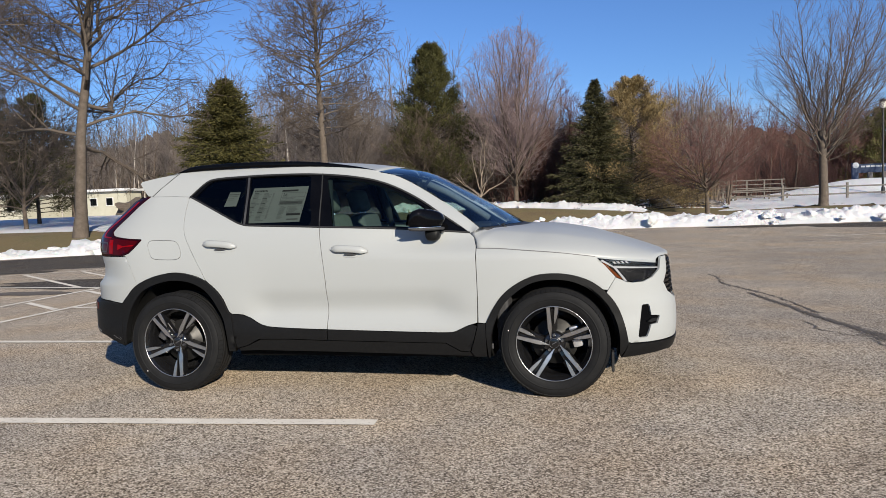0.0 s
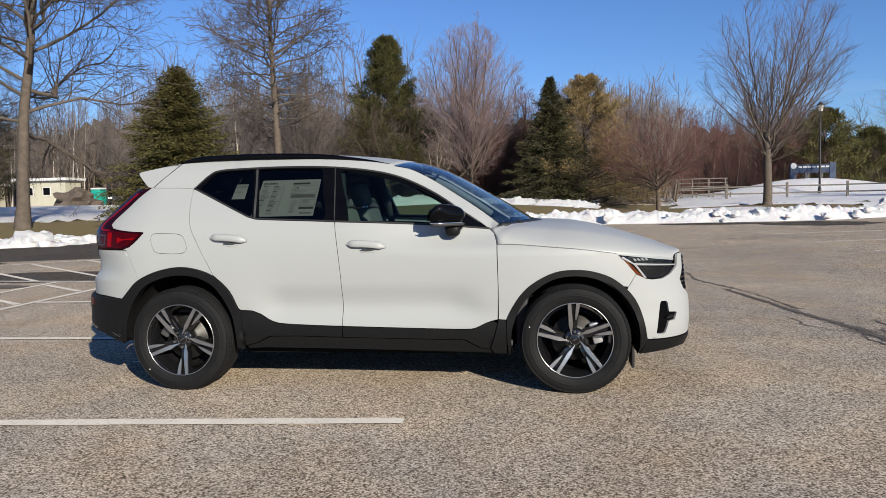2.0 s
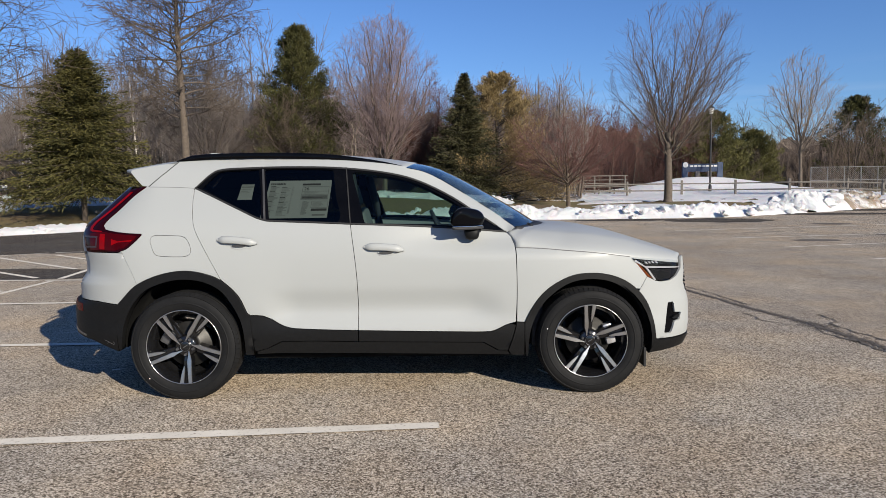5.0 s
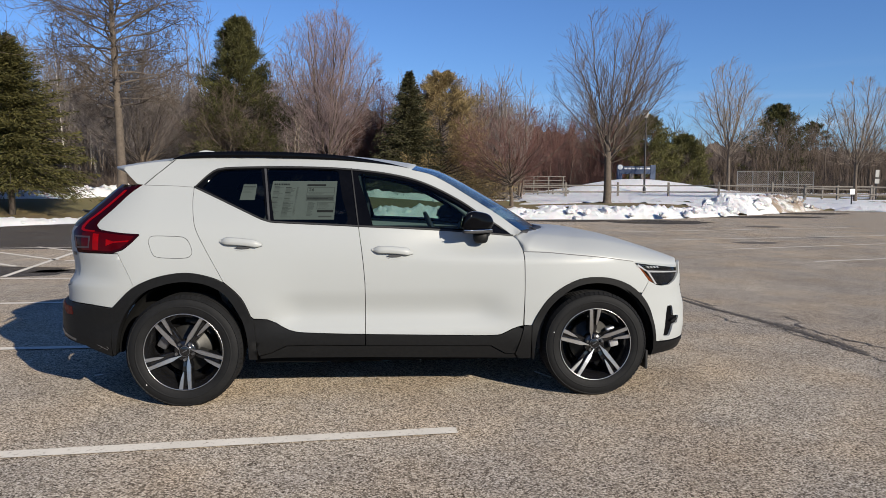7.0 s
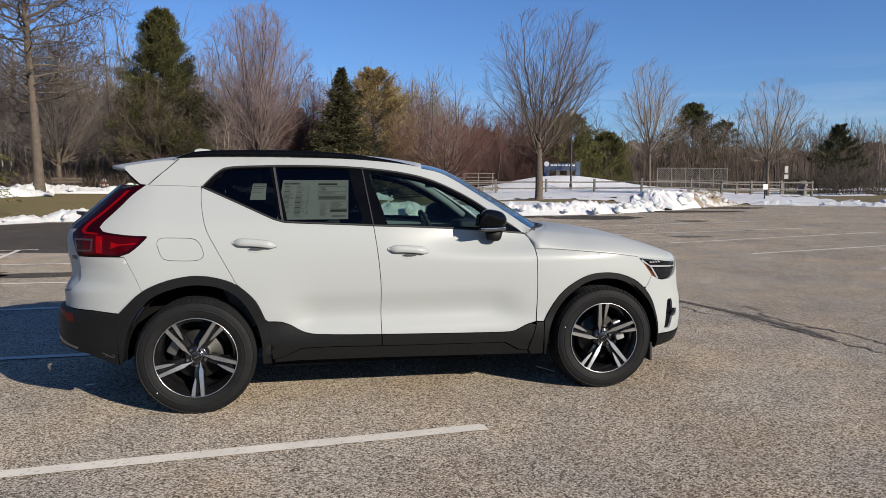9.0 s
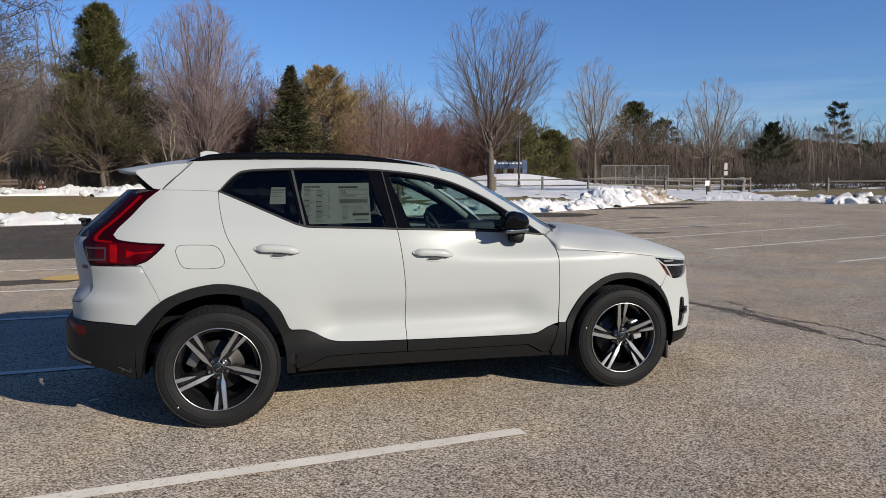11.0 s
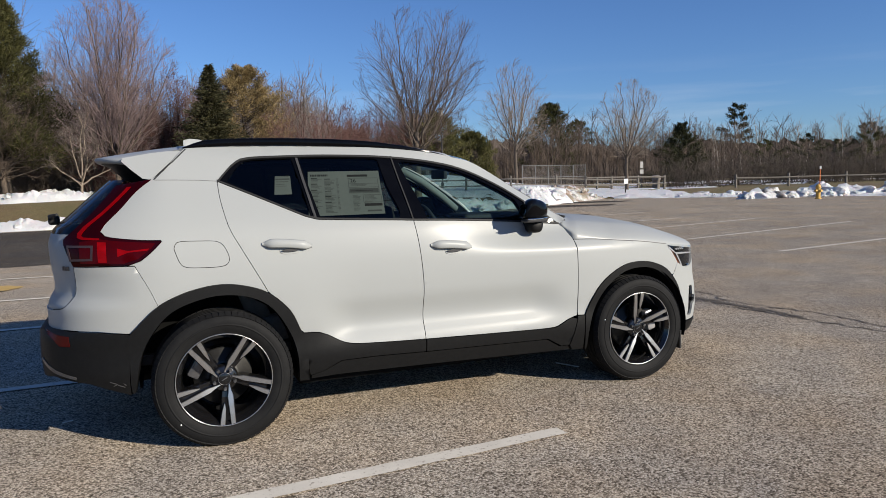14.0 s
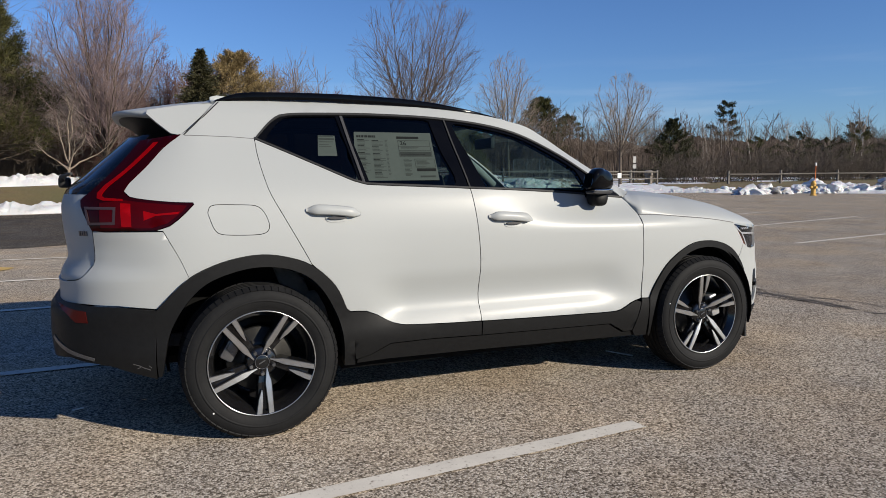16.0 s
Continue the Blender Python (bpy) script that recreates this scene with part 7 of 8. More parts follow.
def pine(at, height, reach, seed, label, material, bottom=0.25, tufts=330, per=44, name="pine_tree", top=0.25, shape=None, lumps=0.32):
    """A pine: boughs that end in upswept, needle-clad branchlets, with dark gaps between them."""
    r = random.Random(seed)
    x, y = at
    tree = thing(name, label, "tree", "evergreens", (x, y, float(lie(x, y))))
    _, segs = wander(r, Vector((0, 0, -0.1)), Vector((0, 0, 1)), height * 0.96, height * 0.017, 12, 0.012, 0.0, 0.12)
    places, dirs, limbs = [], [], []
    near = y < 45
    arms = max(18, tufts // 6)
    for k in range(arms):
        t = (k + r.random()) / arms
        z = height * (bottom + (0.985 - bottom) * t)
        wide = reach * (shape(t) if shape else (math.sin(math.pi * min(1, 0.30 + 0.70 * t)) ** 0.7 * (1 - top) + top * (1 - t)))
        a = k * 2.4 + r.gauss(0, 0.5)
        # lobes: some sides of the crown reach further than others
        lobe = 1 + lumps * noise.noise((1.6 * math.cos(a), 1.6 * math.sin(a), z * 0.75 + seed))
        length = max(0.25, wide * lobe * r.uniform(0.70, 1.12))
        d = Vector((math.cos(a), math.sin(a), 0.05 + 0.60 * t)).normalized()
        root = Vector((0, 0, z - 0.12 * wide))
        tip = root + d * length
        limbs.append((*root, *tip, 0.030 * (1 - t) + 0.012, 0.008))
        for m in range(7):
            s = 1.0 - 0.60 * (m / 6) ** 1.1
            p = root.lerp(tip, s)
            side = Vector((-d.y, d.x, 0)) * r.choice((-1, 1)) * r.uniform(0.1, 1.0)
            shoot = (d * 0.7 + side * (0.9 if m else 0.2) + Vector((0, 0, r.uniform(0.35, 0.9)))).normalized()
            run = (0.16 * wide + 0.028 * height) * r.uniform(0.6, 1.25) * (1.0 if m else 1.15)
            end = p + shoot * run
            limbs.append((*p, *end, 0.009, 0.004))
            for q in range(int(per * (2.0 if near else 1.0))):
                u = (q + r.random()) / (per * (2.0 if near else 1.0))
                c = p.lerp(end, 0.12 + 0.88 * u)
                o = Vector((r.gauss(0, 1), r.gauss(0, 1), r.gauss(0, 0.8)))
                places.append(c + o * (0.030 * wide + 0.006 * height) * (1.25 - 0.6 * u))
                dirs.append(shoot * 1.3 + o * 0.75)
    v, f = prisms(segs + limbs, 5)
    solid("trunk", v, f, DARK_BARK, tree)
    v, f = sprays(r, places, dirs, 0.015 * height + 0.06 if near else 0.030 * height + 0.04, 0.0011 * height + 0.006 if near else 0.0032 * height + 0.008)
    solid("needles", v, f, material, tree, smooth=False)
    return tree


spruce((-12.65, 22.9), 6.75, 2.95, 31, "dense green spruce on the grass", SPRUCE_NEEDLE, 62, 24, 42, 0.20, 0.72)
spruce((2.9, 34.6), 7.1, 3.1, 32, "dark green spruce beside a yellowed pine", FIR_NEEDLE, 60, 24, 34, 0.02, 1.0)
spruce((0.75, 40.2), 5.1, 1.75, 33, "small dark spruce at the wood's edge", DARK_NEEDLE, 34, 12, 18, 0.0, 0.75)
pine((5.0, 37.2), 7.3, 4.4, 34, "bushy yellowed pine with golden needles", GOLD_NEEDLE, 0.03, 900, 34, shape=lambda t: 0.98 * (1 - t) ** 0.80 + 0.04, lumps=0.48)
pine((-7.0, 38.0), 10.1, 3.0, 35, "tall dark green pine", PINE_NEEDLE, 0.20, 900, 34, shape=lambda t: 1.0 * (1 - t) ** 0.70 + 0.03, lumps=0.34)
pine((-38.2, 36.0), 10.2, 3.4, 36, "dark green pine beyond the field", PINE_NEEDLE, 0.12, 420, 40)
pine((-38.6, 41.0), 9.6, 3.0, 37, "dark green pine beyond the field", PINE_NEEDLE, 0.12, 420, 40)
pine((-39.5, 37.5), 9.8, 3.2, 38, "dark green pine beyond the field", DARK_NEEDLE, 0.10, 360, 40)
pine((30.6, 72.0), 8.4, 4.4, 39, "broad yellow-green pine behind the mound", OLIVE_NEEDLE, 0.06, 680, 48)
pine((36.0, 74.0), 6.6, 3.4, 40, "broad yellow-green pine behind the mound", OLIVE_NEEDLE, 0.06, 560, 48)
pine((56.5, 90.0), 12.0, 4.7, 41, "tall round dark pine in the wood", PINE_NEEDLE, 0.15, 480, 40, lumps=0.20)
pine((68.0, 100.0), 10.4, 2.4, 42, "flat-topped pine in the wood", PINE_NEEDLE, 0.66, 110, 36)
pine((59.3, 64.3), 6.9, 3.9, 43, "dark bushy evergreen at the wood's edge", DARK_NEEDLE, 0.0, 420, 40, shape=lambda t: 1.0 * (1 - t) ** 0.75 + 0.05, lumps=0.25)
pine((111.0, 108.0), 14.5, 4.2, 44, "tall ragged pine above the wood", DARK_NEEDLE, 0.42, 110, 36, shape=lambda t: (0.45 + 0.55 * abs(math.sin(13 * t))) * (1.05 - 0.75 * t))
pine((118.0, 84.0), 9.0, 4.0, 45, "dark evergreen in the wood", DARK_NEEDLE, 0.05, 200, 40)

for k, (x, y, tall, wide) in enumerate([(62.0, 54.0, 4.4, 2.6), (66.0, 52.0, 4.9, 2.8), (69.8, 51.6, 4.3, 2.8), (73.4, 50.5, 5.2, 2.8), (78.0, 49.2, 4.6, 3.0), (83.0, 47.6, 5.4, 3.0)]):
    pine((x, y), tall, wide, 80 + k, "low dark evergreen along the wood's edge", DARK_NEEDLE if k % 3 else PINE_NEEDLE, 0.03, 110, 30)


# ---- woods ----
def wood(name, spots, seed, label, bark, twig, height, limbs=(14, 21), fine=0.019, spread=0.30, forks=4):
    """Many thin bare trees that nobody could count."""
    r = random.Random(seed)
    trunks, twigs = [], []
    spots = np.asarray(spots)
    ground_z = lie(spots[:, 0], spots[:, 1])
    for (x, y), gz in zip(spots, ground_z):
        h = height * r.uniform(0.65, 1.15)
        j, s = wander(r, Vector((x, y, gz - 0.1)), Vector((r.gauss(0, 0.06), r.gauss(0, 0.06), 1)).normalized(), h, r.uniform(0.05, 0.11), 6, 0.04, 0.01, 0.15)
        trunks += s
        for k in range(r.randint(*limbs)):
            t = 0.22 + 0.70 * r.random()
            p, d, pr = along(j, min(t, 0.99))
            length = h * min(spread * (1.45 - t) * r.uniform(0.6, 1.3), 1.08 - t)
            j2, s2 = wander(r, p, aside(r, d, r.uniform(0.30, 0.85)), length, max(fine, pr * 0.4), 3, 0.11, 0.11, 0.35)
            twigs += s2
            for _ in range(forks):
                p3, d3, r3 = along(j2, r.uniform(0.15, 0.98))
                _, s3 = wander(r, p3, aside(r, d3, r.uniform(0.3, 0.8)), length * r.uniform(0.30, 0.65), fine * 0.8, 1, 0.10, 0.14, 0.4)
                twigs += s3
    wood_ob = thing(name, label, "trees", kind="stuff")
    v, f = prisms(trunks, 5)
    tagged(solid("trunks", v, f, bark, wood_ob), kind="stuff")
    v, f = prisms(twigs, 3)
    tagged(solid("branches", v, f, twig, wood_ob, smooth=False), kind="stuff")
    return wood_ob


def scatter(count, x0, x1, y0, y1, seed, skew=lambda x: 0.0):
    r = random.Random(seed)
    out = []
    for _ in range(count):
        x = r.uniform(x0, x1)
        y = r.uniform(y0, y1) + skew(x)
        if x > 14 and y < 71 and x < 38:  # the snowy mound and its sign
            continue
        if y > 66 or x > 2 - 0.60 * (y + 5.6):  # the open field in front of the low buildings
            out.append((x, y))
    return out


wood("birch_wood", scatter(130, -62, -20, 50, 70, 1), 51, "thin pale birches behind the field", BIRCH_BARK, GREY_TWIG, 9.5)
wood("birch_wood", scatter(46, -42, -27, 48, 56, 21), 59, "clump of slender white birches before a low building", BIRCH_BARK, GREY_TWIG, 8.2, (8, 14))
wood("bare_wood", scatter(480, -66, -6, 46, 76, 2), 52, "brown leafless wood behind the trees", BARK, GREY_TWIG, 11.2)
wood("bare_wood", scatter(170, -72, -18, 66, 75, 9), 58, "brown leafless wood behind the birches", BARK, GREY_TWIG, 12.6)
wood("bare_wood", scatter(190, -12, 14, 44, 70, 3), 53, "brown leafless wood behind the evergreens", BARK, GREY_TWIG, 8.0)
wood("red_wood", scatter(210, 4, 30, 58, 78, 4), 54, "reddish leafless thicket behind the field", BARK, RED_TWIG, 8.6, (24, 34), 0.014, spread=0.42, forks=7)
wood("bare_wood", scatter(200, 26, 84, 74, 104, 5), 55, "brown leafless wood beyond the ball field", DARK_BARK, TWIG, 8.7, fine=0.023)
wood("bare_wood", scatter(200, 72, 150, 60, 110, 6, lambda x: -0.25 * (x - 76)), 56, "brown leafless wood beyond the car park", DARK_BARK, TWIG, 8.3, fine=0.024)
wood("pale_wood", scatter(36, 78, 150, 62, 100, 8, lambda x: -0.25 * (x - 76)), 57, "pale birches along the wood's edge", BIRCH_BARK, PALE_BARK, 8.4, (10, 16), 0.015)


def thicket(name, spots, seed, label, material, tall, per=16, fine=0.010):
    r = random.Random(seed)
    segs = []
    spots = np.asarray(spots)
    gz = lie(spots[:, 0], spots[:, 1])
    for (x, y), z in zip(spots, gz):
        for _ in range(per):
            p = Vector((x + r.gauss(0, 0.5), y + r.gauss(0, 0.5), z))
            d = Vector((r.gauss(0, 0.4), r.gauss(0, 0.4), 1)).normalized()
            j, s = wander(r, p, d, tall * r.uniform(0.5, 1.2), fine * 1.6, 4, 0.12, 0.02, 0.4)
            segs += s
            for _ in range(3):
                p2, d2, _r = along(j, r.uniform(0.3, 0.95))
                segs += wander(r, p2, aside(r, d2, r.uniform(0.4, 1.0)), tall * 0.35, fine, 2, 0.15, 0.03, 0.5)[1]
    v, f = prisms(segs, 3)
    return tagged(solid(name, v, f, material, smooth=False), label, "shrubs", kind="stuff")


thicket("brush", scatter(190, -50, 12, 42, 56, 11), 61, "brown leafless brush at the wood's edge", TWIG, 2.6, 12, 0.012)
thicket("brush", scatter(70, -7, 9, 38.5, 44, 12), 62, "dry brown brush under the evergreens", BARK, 2.8)
thicket("red_brush", scatter(70, 4, 16, 56, 66, 16) + scatter(90, 16, 32, 69, 78, 17), 66, "reddish brown leafless brush behind the field", RED_TWIG, 4.2, 14)
thicket("brush", scatter(100, 8, 84, 66, 80, 13), 63, "brown leafless brush along the field", TWIG, 3.0, 10, 0.012)
thicket("brush", scatter(110, 70, 135, 56, 78, 14, lambda x: -0.25 * (x - 76)), 64, "dark leafless brush along the wood", DARK_BARK, 4.4, 11, 0.018)
thicket("brush", scatter(150, 46, 100, 44, 54, 19, lambda x: -0.28 * (x - 52)), 68, "dark leafless brush close behind a rail fence", DARK_BARK, 2.6, 12, 0.014)
thicket("dry_brush", scatter(60, -23, -8, 37.0, 41.0, 18), 67, "tan dry brush behind the snow bank", MAPLE_TWIG, 1.3, 16)
thicket("brown_shrub", scatter(26, -2.8, 1.2, 38.6, 41.0, 15), 65, "russet brown shrubs round a bare tree", RED_TWIG, 4.0, 20)


# deep wood far behind, closing the view
def far_wood(points, tall, seed):
    """A deep band of treetops, ragged at every scale."""
    r = random.Random(seed)
    line = spline(points, 0.8)
    rows = [[], [], [], []]
    for i, (x, y) in enumerate(line):
        low = float(np.interp(x, (-60, -20, 8, 40), (1.36, 1.32, 1.10, 0.98)))
        top = tall * low * (0.80 + 0.22 * noise.noise((i * 0.045, seed, 0)) + 0.16 * noise.noise((i * 0.23, seed, 2)))
        for k, t in enumerate((0.0, 0.5, 0.80, 1.0)):
            ragged = (0.0, 0.4, 0.7, 0.9)[k]
            rows[k].append((x + 0.3 * r.uniform(-1, 1), y + 1.5 * t + 0.9 * noise.noise((i * 0.9, k * 1.7, seed + 3)), 0.5 + top * t + ragged * r.uniform(-1.0, 0.75)))
    return rows


FAR_WOOD = plain("deep_leafless_wood", (0.0351, 0.0266, 0.0227), (0.0977, 0.0758, 0.0641), 0.9, 1.0, 0.25, fine=6.0)
EDGE = [(-140, 66), (-90, 78), (-50, 76), (-15, 70), (15, 78), (50, 100), (85, 110), (120, 94), (160, 62), (190, 26)]
for k, (back, tall) in enumerate(((0, 8.0), (5, 9.0), (10, 10.0), (16, 10.8))):
    rows = far_wood([(x * (1 + 0.06 * k), y + back) for x, y in EDGE], tall, 4 + k)
    tagged(sheet("backdrop", rows, FAR_WOOD, None, smooth=False), "dark brown distant leafless wood", "backdrop", kind="structure")


# ---- things round the car park ----
def gz(x, y):
    return float(lie(x, y))


lamp = thing("street_lamp", "black lamp post with a lantern, beside the fence", "street lamp", at=(23.85, 54.0, gz(23.85, 54.0)))
bm = bmesh.new()
tube(bm, [(0, 0, -0.1), (0, 0, 0.5), (0, 0, 0.55), (0, 0, 6.4)], [0.14, 0.13, 0.085, 0.06], 12)
part("pole", bm, BLACK_METAL, lamp, smooth=True, angle=40)
bm = bmesh.new()
bmesh.ops.create_cone(bm, cap_ends=True, segments=8, radius1=0.16, radius2=0.24, depth=0.45, matrix=Matrix.Translation((0, 0, 6.65)))
part("lantern", bm, LAMP_GLASS, lamp)
bm = bmesh.new()
bmesh.ops.create_cone(bm, cap_ends=True, segments=8, radius1=0.33, radius2=0.05, depth=0.24, matrix=Matrix.Translation((0, 0, 6.99)))
part("lantern_roof", bm, BLACK_METAL, lamp)

board = thing("park_sign", "blue sign board on posts behind the snow mound", "sign", at=(27.5, 66.0, gz(27.5, 66.0) + 0.30))
bm = bmesh.new()
box(bm, (-1.9, -0.06, 1.55), (1.9, 0.06, 2.35), 0.02)
part("panel", bm, BLUE_BOARD, board)
for x in (-1.75, 1.75):
    bm = bmesh.new()
    box(bm, (x - 0.28, -0.10, -0.1), (x + 0.28, 0.10, 2.5), 0.02)
    part("post", bm, BLUE_BOARD, board)
bm = bmesh.new()
bmesh.ops.create_cone(bm, cap_ends=True, segments=24, radius1=0.26, radius2=0.26, depth=0.03, matrix=Matrix.Translation((-1.72, -0.13, 2.25)) @ Matrix.Rotation(math.pi / 2, 4, "X"))
part("round_emblem", bm, WHITE_PAINT, board)
for k in range(7):
    bm = bmesh.new()
    box(bm, (-1.25 + 0.40 * k, -0.075, 2.05), (-0.95 + 0.40 * k, -0.062, 2.20))
    part("letter_bar", bm, WHITE_PAINT, board)
for x in (-0.55, 0.65):
    bm = bmesh.new()
    box(bm, (x - 0.2, -0.3, -0.1), (x + 0.2, 0.0, 1.6), 0.03)
    part("stone_pier", bm, STONE, board)


def rail_fence(points, tall, rails, label, spacing=3.1, seed=0):
    fence = thing("rail_fence", label, "fence", "rail fences")
    line = spline(points, 0.5)
    dist, last, posts = 0.0, line[0], [line[0]]
    for p in line[1:]:
        dist += math.hypot(p[0] - last[0], p[1] - last[1])
        last = p
        if dist >= spacing:
            posts.append(p)
            dist = 0.0
    r = random.Random(seed)
    for x, y in posts:
        bm = bmesh.new()
        z = gz(x, y)
        box(bm, (x - 0.075, y - 0.075, z - 0.2), (x + 0.075, y + 0.075, z + tall * r.uniform(0.97, 1.06)), 0.015, 1)
        part("post", bm, OLD_WOOD, fence)
    for (x0, y0), (x1, y1) in zip(posts, posts[1:]):
        for h in rails:
            bm = bmesh.new()
            tube(bm, [(x0, y0 - 0.09, gz(x0, y0) + h), (x1, y1 - 0.09, gz(x1, y1) + h + r.uniform(-0.02, 0.02))], 0.06, 6)
            part("rail", bm, OLD_WOOD, fence)
    return fence


rail_fence([(4.0, 50.0), (14.0, 50.0), (26.0, 49.6), (34.0, 49.0), (42.0, 48.0)], 1.15, (0.40, 0.90), "weathered two-rail wooden fence in the snow", 3.9, 1)
rail_fence([(-6.0, 47.5), (0.0, 48.5), (5.5, 49.0)], 1.1, (0.80,), "weathered wooden fence behind the evergreens", 3.0, 2)
rail_fence([(42.7, 38.8), (47.0, 37.6), (52.0, 35.8), (58.0, 33.0), (66.0, 28.0)], 1.05, (0.75,), "single-rail wooden fence along the car park", 4.3, 3)
rail_fence([(31.5, 43.0), (36.0, 43.0), (41.0, 42.6)], 1.15, (0.45, 1.0), "low wooden fence beside a young tree", 2.4, 4)

stand = thing("bleachers", "weathered wooden bleachers behind a small tree", "bleachers", at=(14.6, 54.0, gz(14.6, 54.0)))
for k in range(4):
    bm = bmesh.new()
    box(bm, (-2.6, 0.55 * k, 0.35 + 0.30 * k), (2.8, 0.55 * k + 0.28, 0.41 + 0.30 * k), 0.008, 1)
    part("seat_plank", bm, OLD_WOOD, stand)
for x in (-2.5, -1.2, 0.0, 1.3, 2.6):
    bm = bmesh.new()
    box(bm, (x - 0.05, 0.0, -0.1), (x + 0.05, 0.10, 0.50))
    box(bm, (x - 0.05, 1.6, -0.1), (x + 0.05, 1.70, 1.65))
    box(bm, (x - 0.04, 0.0, 0.30), (x + 0.04, 1.7, 0.36))
    part("support", bm, OLD_WOOD, stand)
bm = bmesh.new()
tube(bm, [(-2.6, 1.65, 1.62), (2.8, 1.65, 1.62)], 0.045, 6)
part("back_rail", bm, OLD_WOOD, stand)

cage = thing("ball_court_fence", "tall grey chain-link fence round a ball court", "fence", at=(36.8, 63.0, gz(36.8, 63.0) - 0.3))
for k in range(6):
    bm = bmesh.new()
    tube(bm, [(1.6 * k, 0, -0.2), (1.6 * k, 0, 2.6)], 0.045, 8)
    part("post", bm, MESH_WIRE, cage)
for z in (0.1, 1.3, 2.55):
    bm = bmesh.new()
    tube(bm, [(0, 0, z), (8.0, 0, z)], 0.03, 6)
    part("rail", bm, MESH_WIRE, cage)
segs = []
for k in range(-12, 40):
    for s in (1, -1):
        x0 = 0.2 * k
        a, b = (x0, 0.0), (x0 + 2.5, 2.5)
        lo, hi = max(0.0, -x0), min(2.5, 8.0 - x0)
        if hi > lo:
            z0, z1 = (lo, hi) if s > 0 else (2.5 - lo, 2.5 - hi)
            segs.append((x0 + lo, 0, z0 + 0.05, x0 + hi, 0, z1 + 0.05, 0.008, 0.008))
v, f = prisms(segs, 3)
tagged(solid("wire_mesh", v, f, MESH_WIRE, cage), kind="stuff")


def hydrant(at, tall, body, cap, label, flag):
    x, y = at
    h = thing("fire_hydrant", label, "hydrant", "hydrants", (x, y, gz(x, y)))
    bm = bmesh.new()
    tube(bm, [(0, 0, -0.05), (0, 0, 0.05), (0, 0, 0.06), (0, 0, tall * 0.72), (0, 0, tall * 0.74), (0, 0, tall * 0.78)], [0.17, 0.17, 0.12, 0.12, 0.16, 0.16], 14)
    part("barrel", bm, body, h, smooth=True, angle=40)
    bm = bmesh.new()
    bmesh.ops.create_uvsphere(bm, u_segments=14, v_segments=8, radius=0.14, matrix=Matrix.Translation((0, 0, tall * 0.80)) @ Matrix.Diagonal((1, 1, 1.1, 1)))
    tube(bm, [(0, 0, tall * 0.90), (0, 0, tall)], 0.035, 6)
    part("bonnet_cap", bm, cap, h, smooth=True, angle=40)
    for a in (0, math.pi, -math.pi / 2):
        bm = bmesh.new()
        tube(bm, [(0.10 * math.cos(a), 0.10 * math.sin(a), tall * 0.55), (0.22 * math.cos(a), 0.22 * math.sin(a), tall * 0.55)], 0.07, 10)
        part("outlet", bm, cap, h, smooth=True, angle=40)
    if flag:
        bm = bmesh.new()
        tube(bm, [(0.10, 0, tall * 0.7), (0.13, 0, flag)], 0.022, 6)
        part("marker_rod", bm, ORANGE, h)
        bm = bmesh.new()
        box(bm, (0.10, -0.03, flag), (0.17, 0.03, flag + 0.16))
        part("marker_tip", bm, WHITE_PAINT, h)


hydrant((33.1, 23.2), 0.80, HYDRANT_YELLOW, HYDRANT_YELLOW, "yellow fire hydrant with an orange marker rod in snow", 1.60)
hydrant((-10.3, 38.0), 0.85, HYDRANT_RED, WHITE_PAINT, "red and white fire hydrant behind the grass", 0)


def post_sign(at, tall, w, h, label, plate=WHITE_PAINT, second=False):
    x, y = at
    s = thing("post_sign", label, "sign", "post signs", (x, y, gz(x, y)))
    bm = bmesh.new()
    tube(bm, [(0, 0, -0.2), (0, 0, tall)], 0.045, 8)
    part("post", bm, BLACK_METAL, s, smooth=True, angle=40)
    bm = bmesh.new()
    box(bm, (-w / 2, -0.065, tall - h), (w / 2, -0.048, tall), 0.004, 1)
    part("plate", bm, plate, s)
    if second:
        bm = bmesh.new()
        box(bm, (-w * 0.6, -0.065, tall - h - 0.45), (w * 0.6, -0.048, tall - h - 0.1), 0.004, 1)
        part("lower_plate", bm, plate, s)


post_sign((31.7, 38.2), 1.05, 0.34, 0.36, "small white sign on a post beside a young tree")
post_sign((37.6, 44.0), 2.3, 0.30, 0.55, "tall post with two small plates beyond the fence", MESH_WIRE, True)
bin_ = thing("litter_bin", "round grey litter bin beside the fence", "bin", at=(38.8, 43.6, gz(38.8, 43.6)))
bm = bmesh.new()
tube(bm, [(0, 0, -0.05), (0, 0, 0.72), (0, 0, 0.74), (0, 0, 1.08), (0, 0, 1.18)], [0.30, 0.31, 0.36, 0.36, 0.18], 18)
part("drum", bm, STONE, bin_, smooth=True, angle=40)


def boulder(at, size, seed, label, flat=0.6, material=None):
    bm = bmesh.new()
    x, y = at
    lumpy(bm, (0, 0, size * 0.25), size, seed, flat, 3)
    ob = tagged(part("boulder", bm, material or STONE, smooth=True, angle=30), label, "boulder", "boulders")
    ob.location = (x, y, gz(x, y))


boulder((6.7, 39.0), 0.75, 3.1, "grey boulder in the snow")
boulder((9.4, 39.6), 0.62, 8.4, "grey boulder in the snow")
boulder((-42.4, 58.0), 1.75, 5.5, "large brown earth mound beyond the field", 0.7, MID_BARK)
boulder((1.8, 38.6), 0.5, 12.0, "grey boulder under the evergreens")

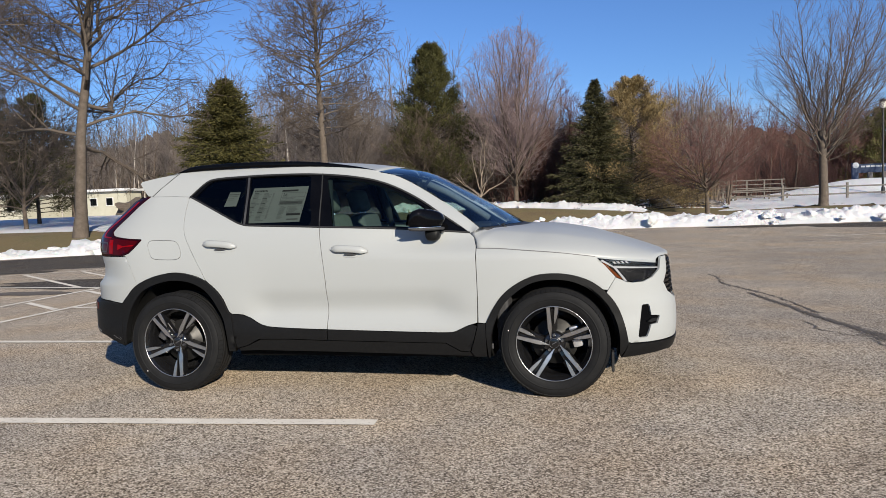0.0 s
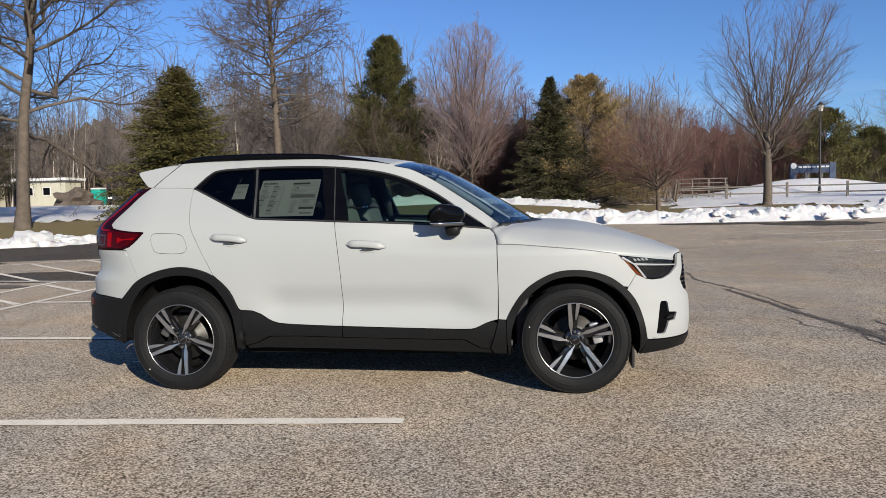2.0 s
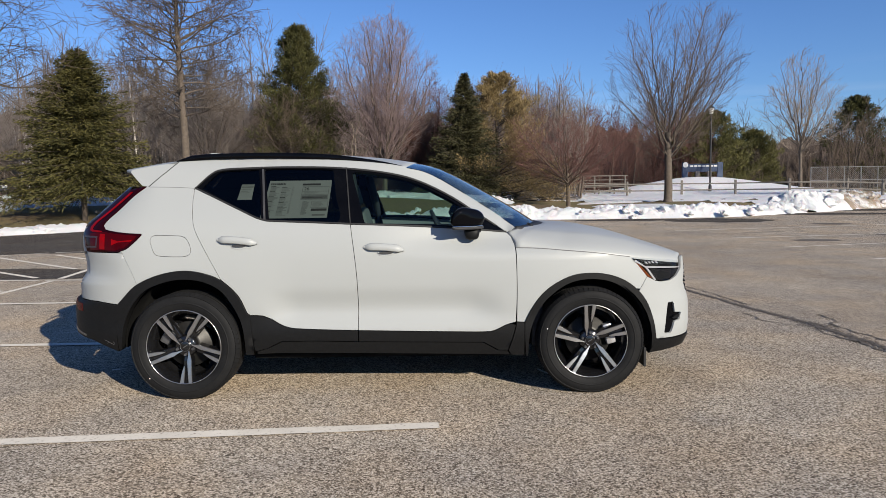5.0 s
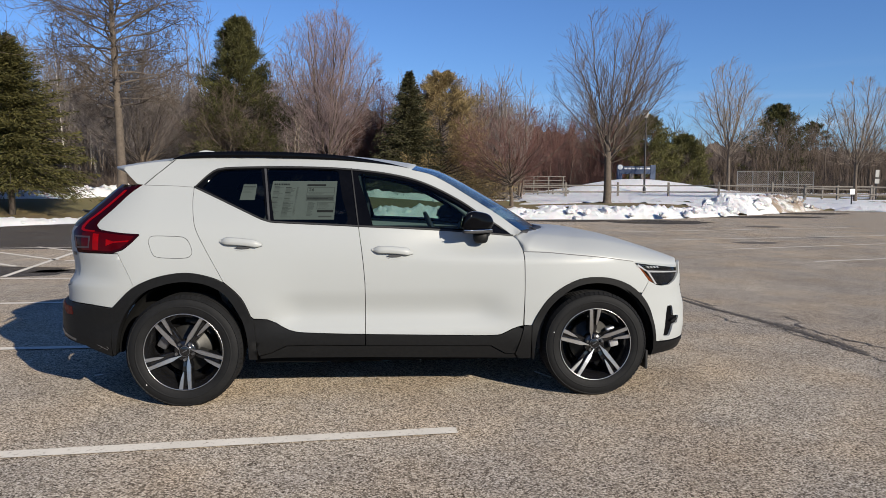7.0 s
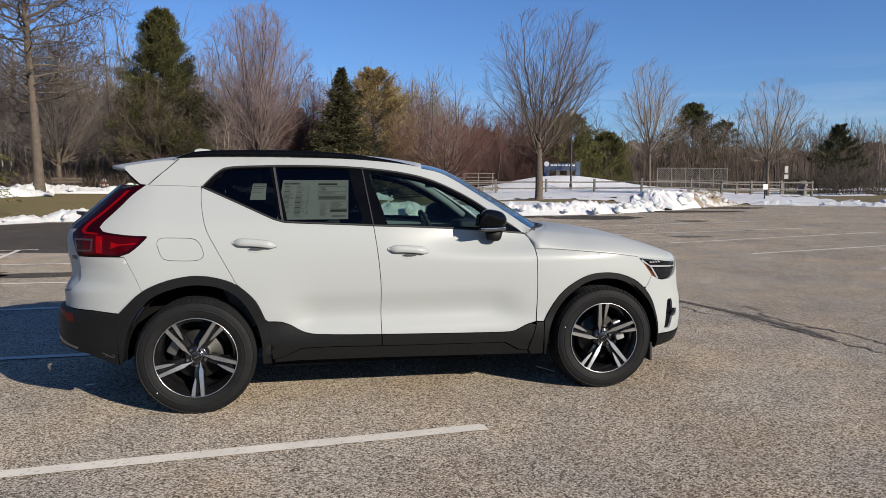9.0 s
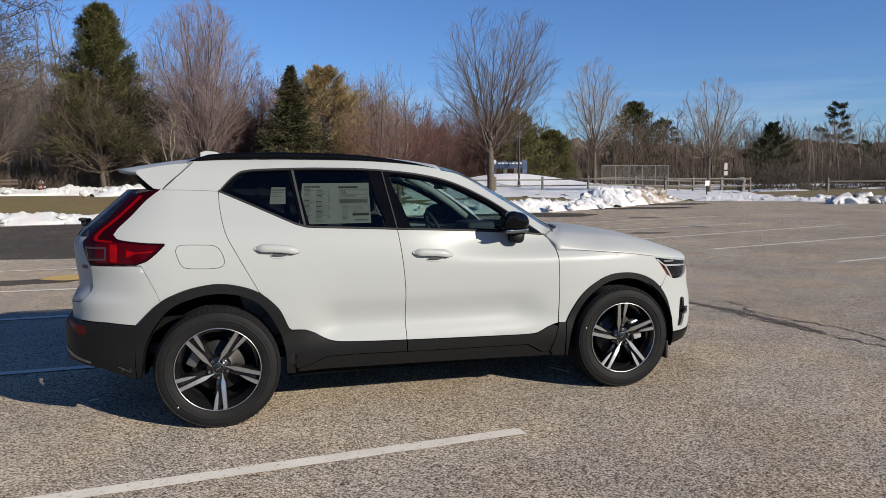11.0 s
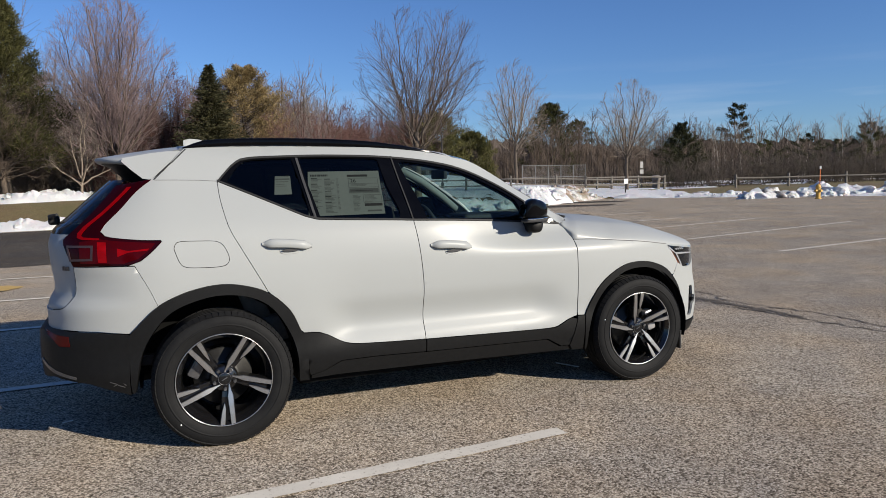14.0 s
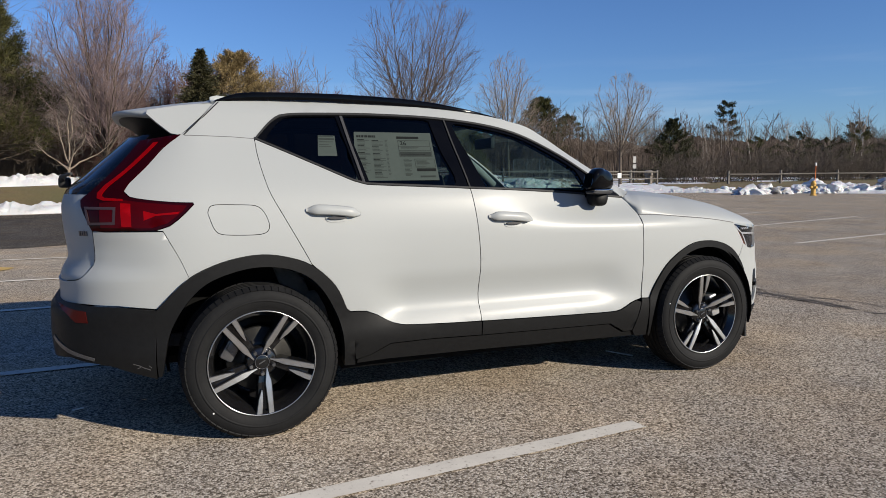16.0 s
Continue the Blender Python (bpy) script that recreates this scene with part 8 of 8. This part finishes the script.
hut = thing("portable_toilet", "teal portable toilet with a white roof beyond the field", "portable toilet", at=(-41.6, 60.5, gz(-41.6, 60.5)))
bm = bmesh.new()
box(bm, (-0.6, -0.6, -0.05), (0.6, 0.6, 2.0), 0.04)
part("cabin", bm, TEAL, hut, smooth=True, angle=40)
bm = bmesh.new()
box(bm, (-0.64, -0.64, 2.0), (0.64, 0.64, 2.22), 0.10)
part("roof", bm, WHITE_PAINT, hut, smooth=True, angle=40)
bm = bmesh.new()
box(bm, (-0.38, -0.63, 0.08), (0.38, -0.60, 1.85), 0.01, 1)
part("door", bm, TEAL, hut)
hut.scale = (0.85, 0.85, 0.80)


def far_building(at, size, label, wall_mat, roof_mat, windows, flat=True):
    x, y = at
    w, d, h = size
    b = thing("building", label, "building", at=(x, y, gz(x, y)))
    bm = bmesh.new()
    box(bm, (0, 0, -0.5), (w, d, h))
    wall = part("wall", bm, wall_mat, b)
    bm = bmesh.new()
    if flat:
        box(bm, (-0.4, -0.5, h), (w + 0.4, d + 0.4, h + 0.28), 0.03, 1)
    else:
        v = [bm.verts.new(p) for p in ((-0.5, -0.6, h), (w + 0.5, -0.6, h), (w + 0.5, d + 0.6, h), (-0.5, d + 0.6, h), (-0.5, d / 2, h + d * 0.4), (w + 0.5, d / 2, h + d * 0.4))]
        for f in ((0, 1, 5, 4), (2, 3, 4, 5), (0, 4, 3), (1, 2, 5), (0, 3, 2, 1)):
            bm.faces.new([v[i] for i in f])
    part("roof", bm, roof_mat, b)
    for wx, wz, ww, wh in windows:
        bm = bmesh.new()
        box(bm, (wx, -0.05, wz), (wx + ww, 0.05, wz + wh), 0.01, 1)
        win = part("window", bm, WHITE_PAINT, b)
        bm = bmesh.new()
        box(bm, (wx + 0.07, -0.07, wz + 0.07), (wx + ww - 0.07, -0.051, wz + wh - 0.07))
        part("pane", bm, GLOSS_BLACK, win)


far_building((-52.4, 63.0), (5.4, 2.5, 2.75), "low cream building with a white flat roof edge", CREAM_WALL, WHITE_PAINT, [(0.8, 1.2, 0.9, 0.9), (2.8, 1.2, 0.9, 0.9)])
far_building((-74.0, 62.0), (15.0, 7.0, 2.7), "low cream building with a grey roof and windows", CREAM_WALL, WHITE_PAINT, [(1 + 2.3 * k, 1.1, 1.2, 1.1) for k in range(6)])
far_building((-50.0, 74.0), (9.0, 7.0, 4.2), "grey shingled house beyond the birches", OLD_WOOD, ROOFING, [(2, 1.5, 0.9, 1.1), (5.5, 1.5, 0.9, 1.1)], False)


def far_car(at, turn, label):
    x, y = at
    c = thing("car", label, "car", "far cars", (x, y, gz(x, y)), turn)
    bm = bmesh.new()
    box(bm, (-2.2, -0.9, 0.30), (2.2, 0.9, 0.95), 0.12, 3)
    part("body", bm, DARK_CAR, c, smooth=True, angle=40)
    bm = bmesh.new()
    top = box(bm, (-1.5, -0.78, 0.92), (1.1, 0.78, 1.55), 0.18, 3)
    part("cabin", bm, GLOSS_BLACK, c, smooth=True, angle=40)
    for wx in (-1.35, 1.35):
        for wy in (-0.82, 0.82):
            bm = bmesh.new()
            bmesh.ops.create_cone(bm, cap_ends=True, segments=20, radius1=0.34, radius2=0.34, depth=0.22, matrix=Matrix.Translation((wx, wy, 0.34)) @ Matrix.Rotation(math.pi / 2, 4, "X"))
            part("wheel", bm, TYRE, c, smooth=True, angle=40)
    for wy in (-0.6, 0.6):
        bm = bmesh.new()
        box(bm, (2.17, wy - 0.2, 0.62), (2.23, wy + 0.2, 0.78), 0.02)
        part("headlight", bm, WHITE_PAINT, c)


far_car((-38.6, 59.0), -60, "dark car parked beyond the snowy field")

bench = thing("park_bench", "dark wooden bench behind the grass", "bench", at=(-11.6, 35.4, gz(-11.6, 35.4)))
for k in range(3):
    bm = bmesh.new()
    box(bm, (-0.75, 0.14 * k, 0.42), (0.75, 0.14 * k + 0.11, 0.46), 0.005, 1)
    part("seat_slat", bm, BARK, bench)
for z in (0.58, 0.74):
    bm = bmesh.new()
    box(bm, (-0.75, 0.44, z), (0.75, 0.48, z + 0.11), 0.005, 1)
    part("back_slat", bm, BARK, bench)
for x in (-0.65, 0.65):
    bm = bmesh.new()
    box(bm, (x - 0.04, 0.0, -0.05), (x + 0.04, 0.46, 0.42))
    box(bm, (x - 0.04, 0.46, -0.05), (x + 0.04, 0.52, 0.88))
    part("leg", bm, BLACK_METAL, bench)
spruce((-11.4, 40.0), 2.0, 0.6, 46, "small dark clipped evergreen behind the grass", DARK_NEEDLE, 22, 12, 10, 0.0, 0.4)

# on the asphalt beside the car: a scrap, then a white bar as a sliver of sunlight
for k, (x, y, a, s) in enumerate([(-0.84, -0.14, 0.4, 0.030), (2.47, -0.37, -1.15, 0.10)]):
    bm = bmesh.new()
    box(bm, (-s, -0.006, 0.0), (s, 0.006, 0.007), 0.002, 1)
    ob = tagged(part("scrap_and_sun_sliver", bm, WHITE_PAINT), "small pale litter and a painted sliver of sunlight on the asphalt", "litter", "scraps")
    ob.matrix_basis = pose(x, y, 0.004, 0, 0, math.degrees(a))
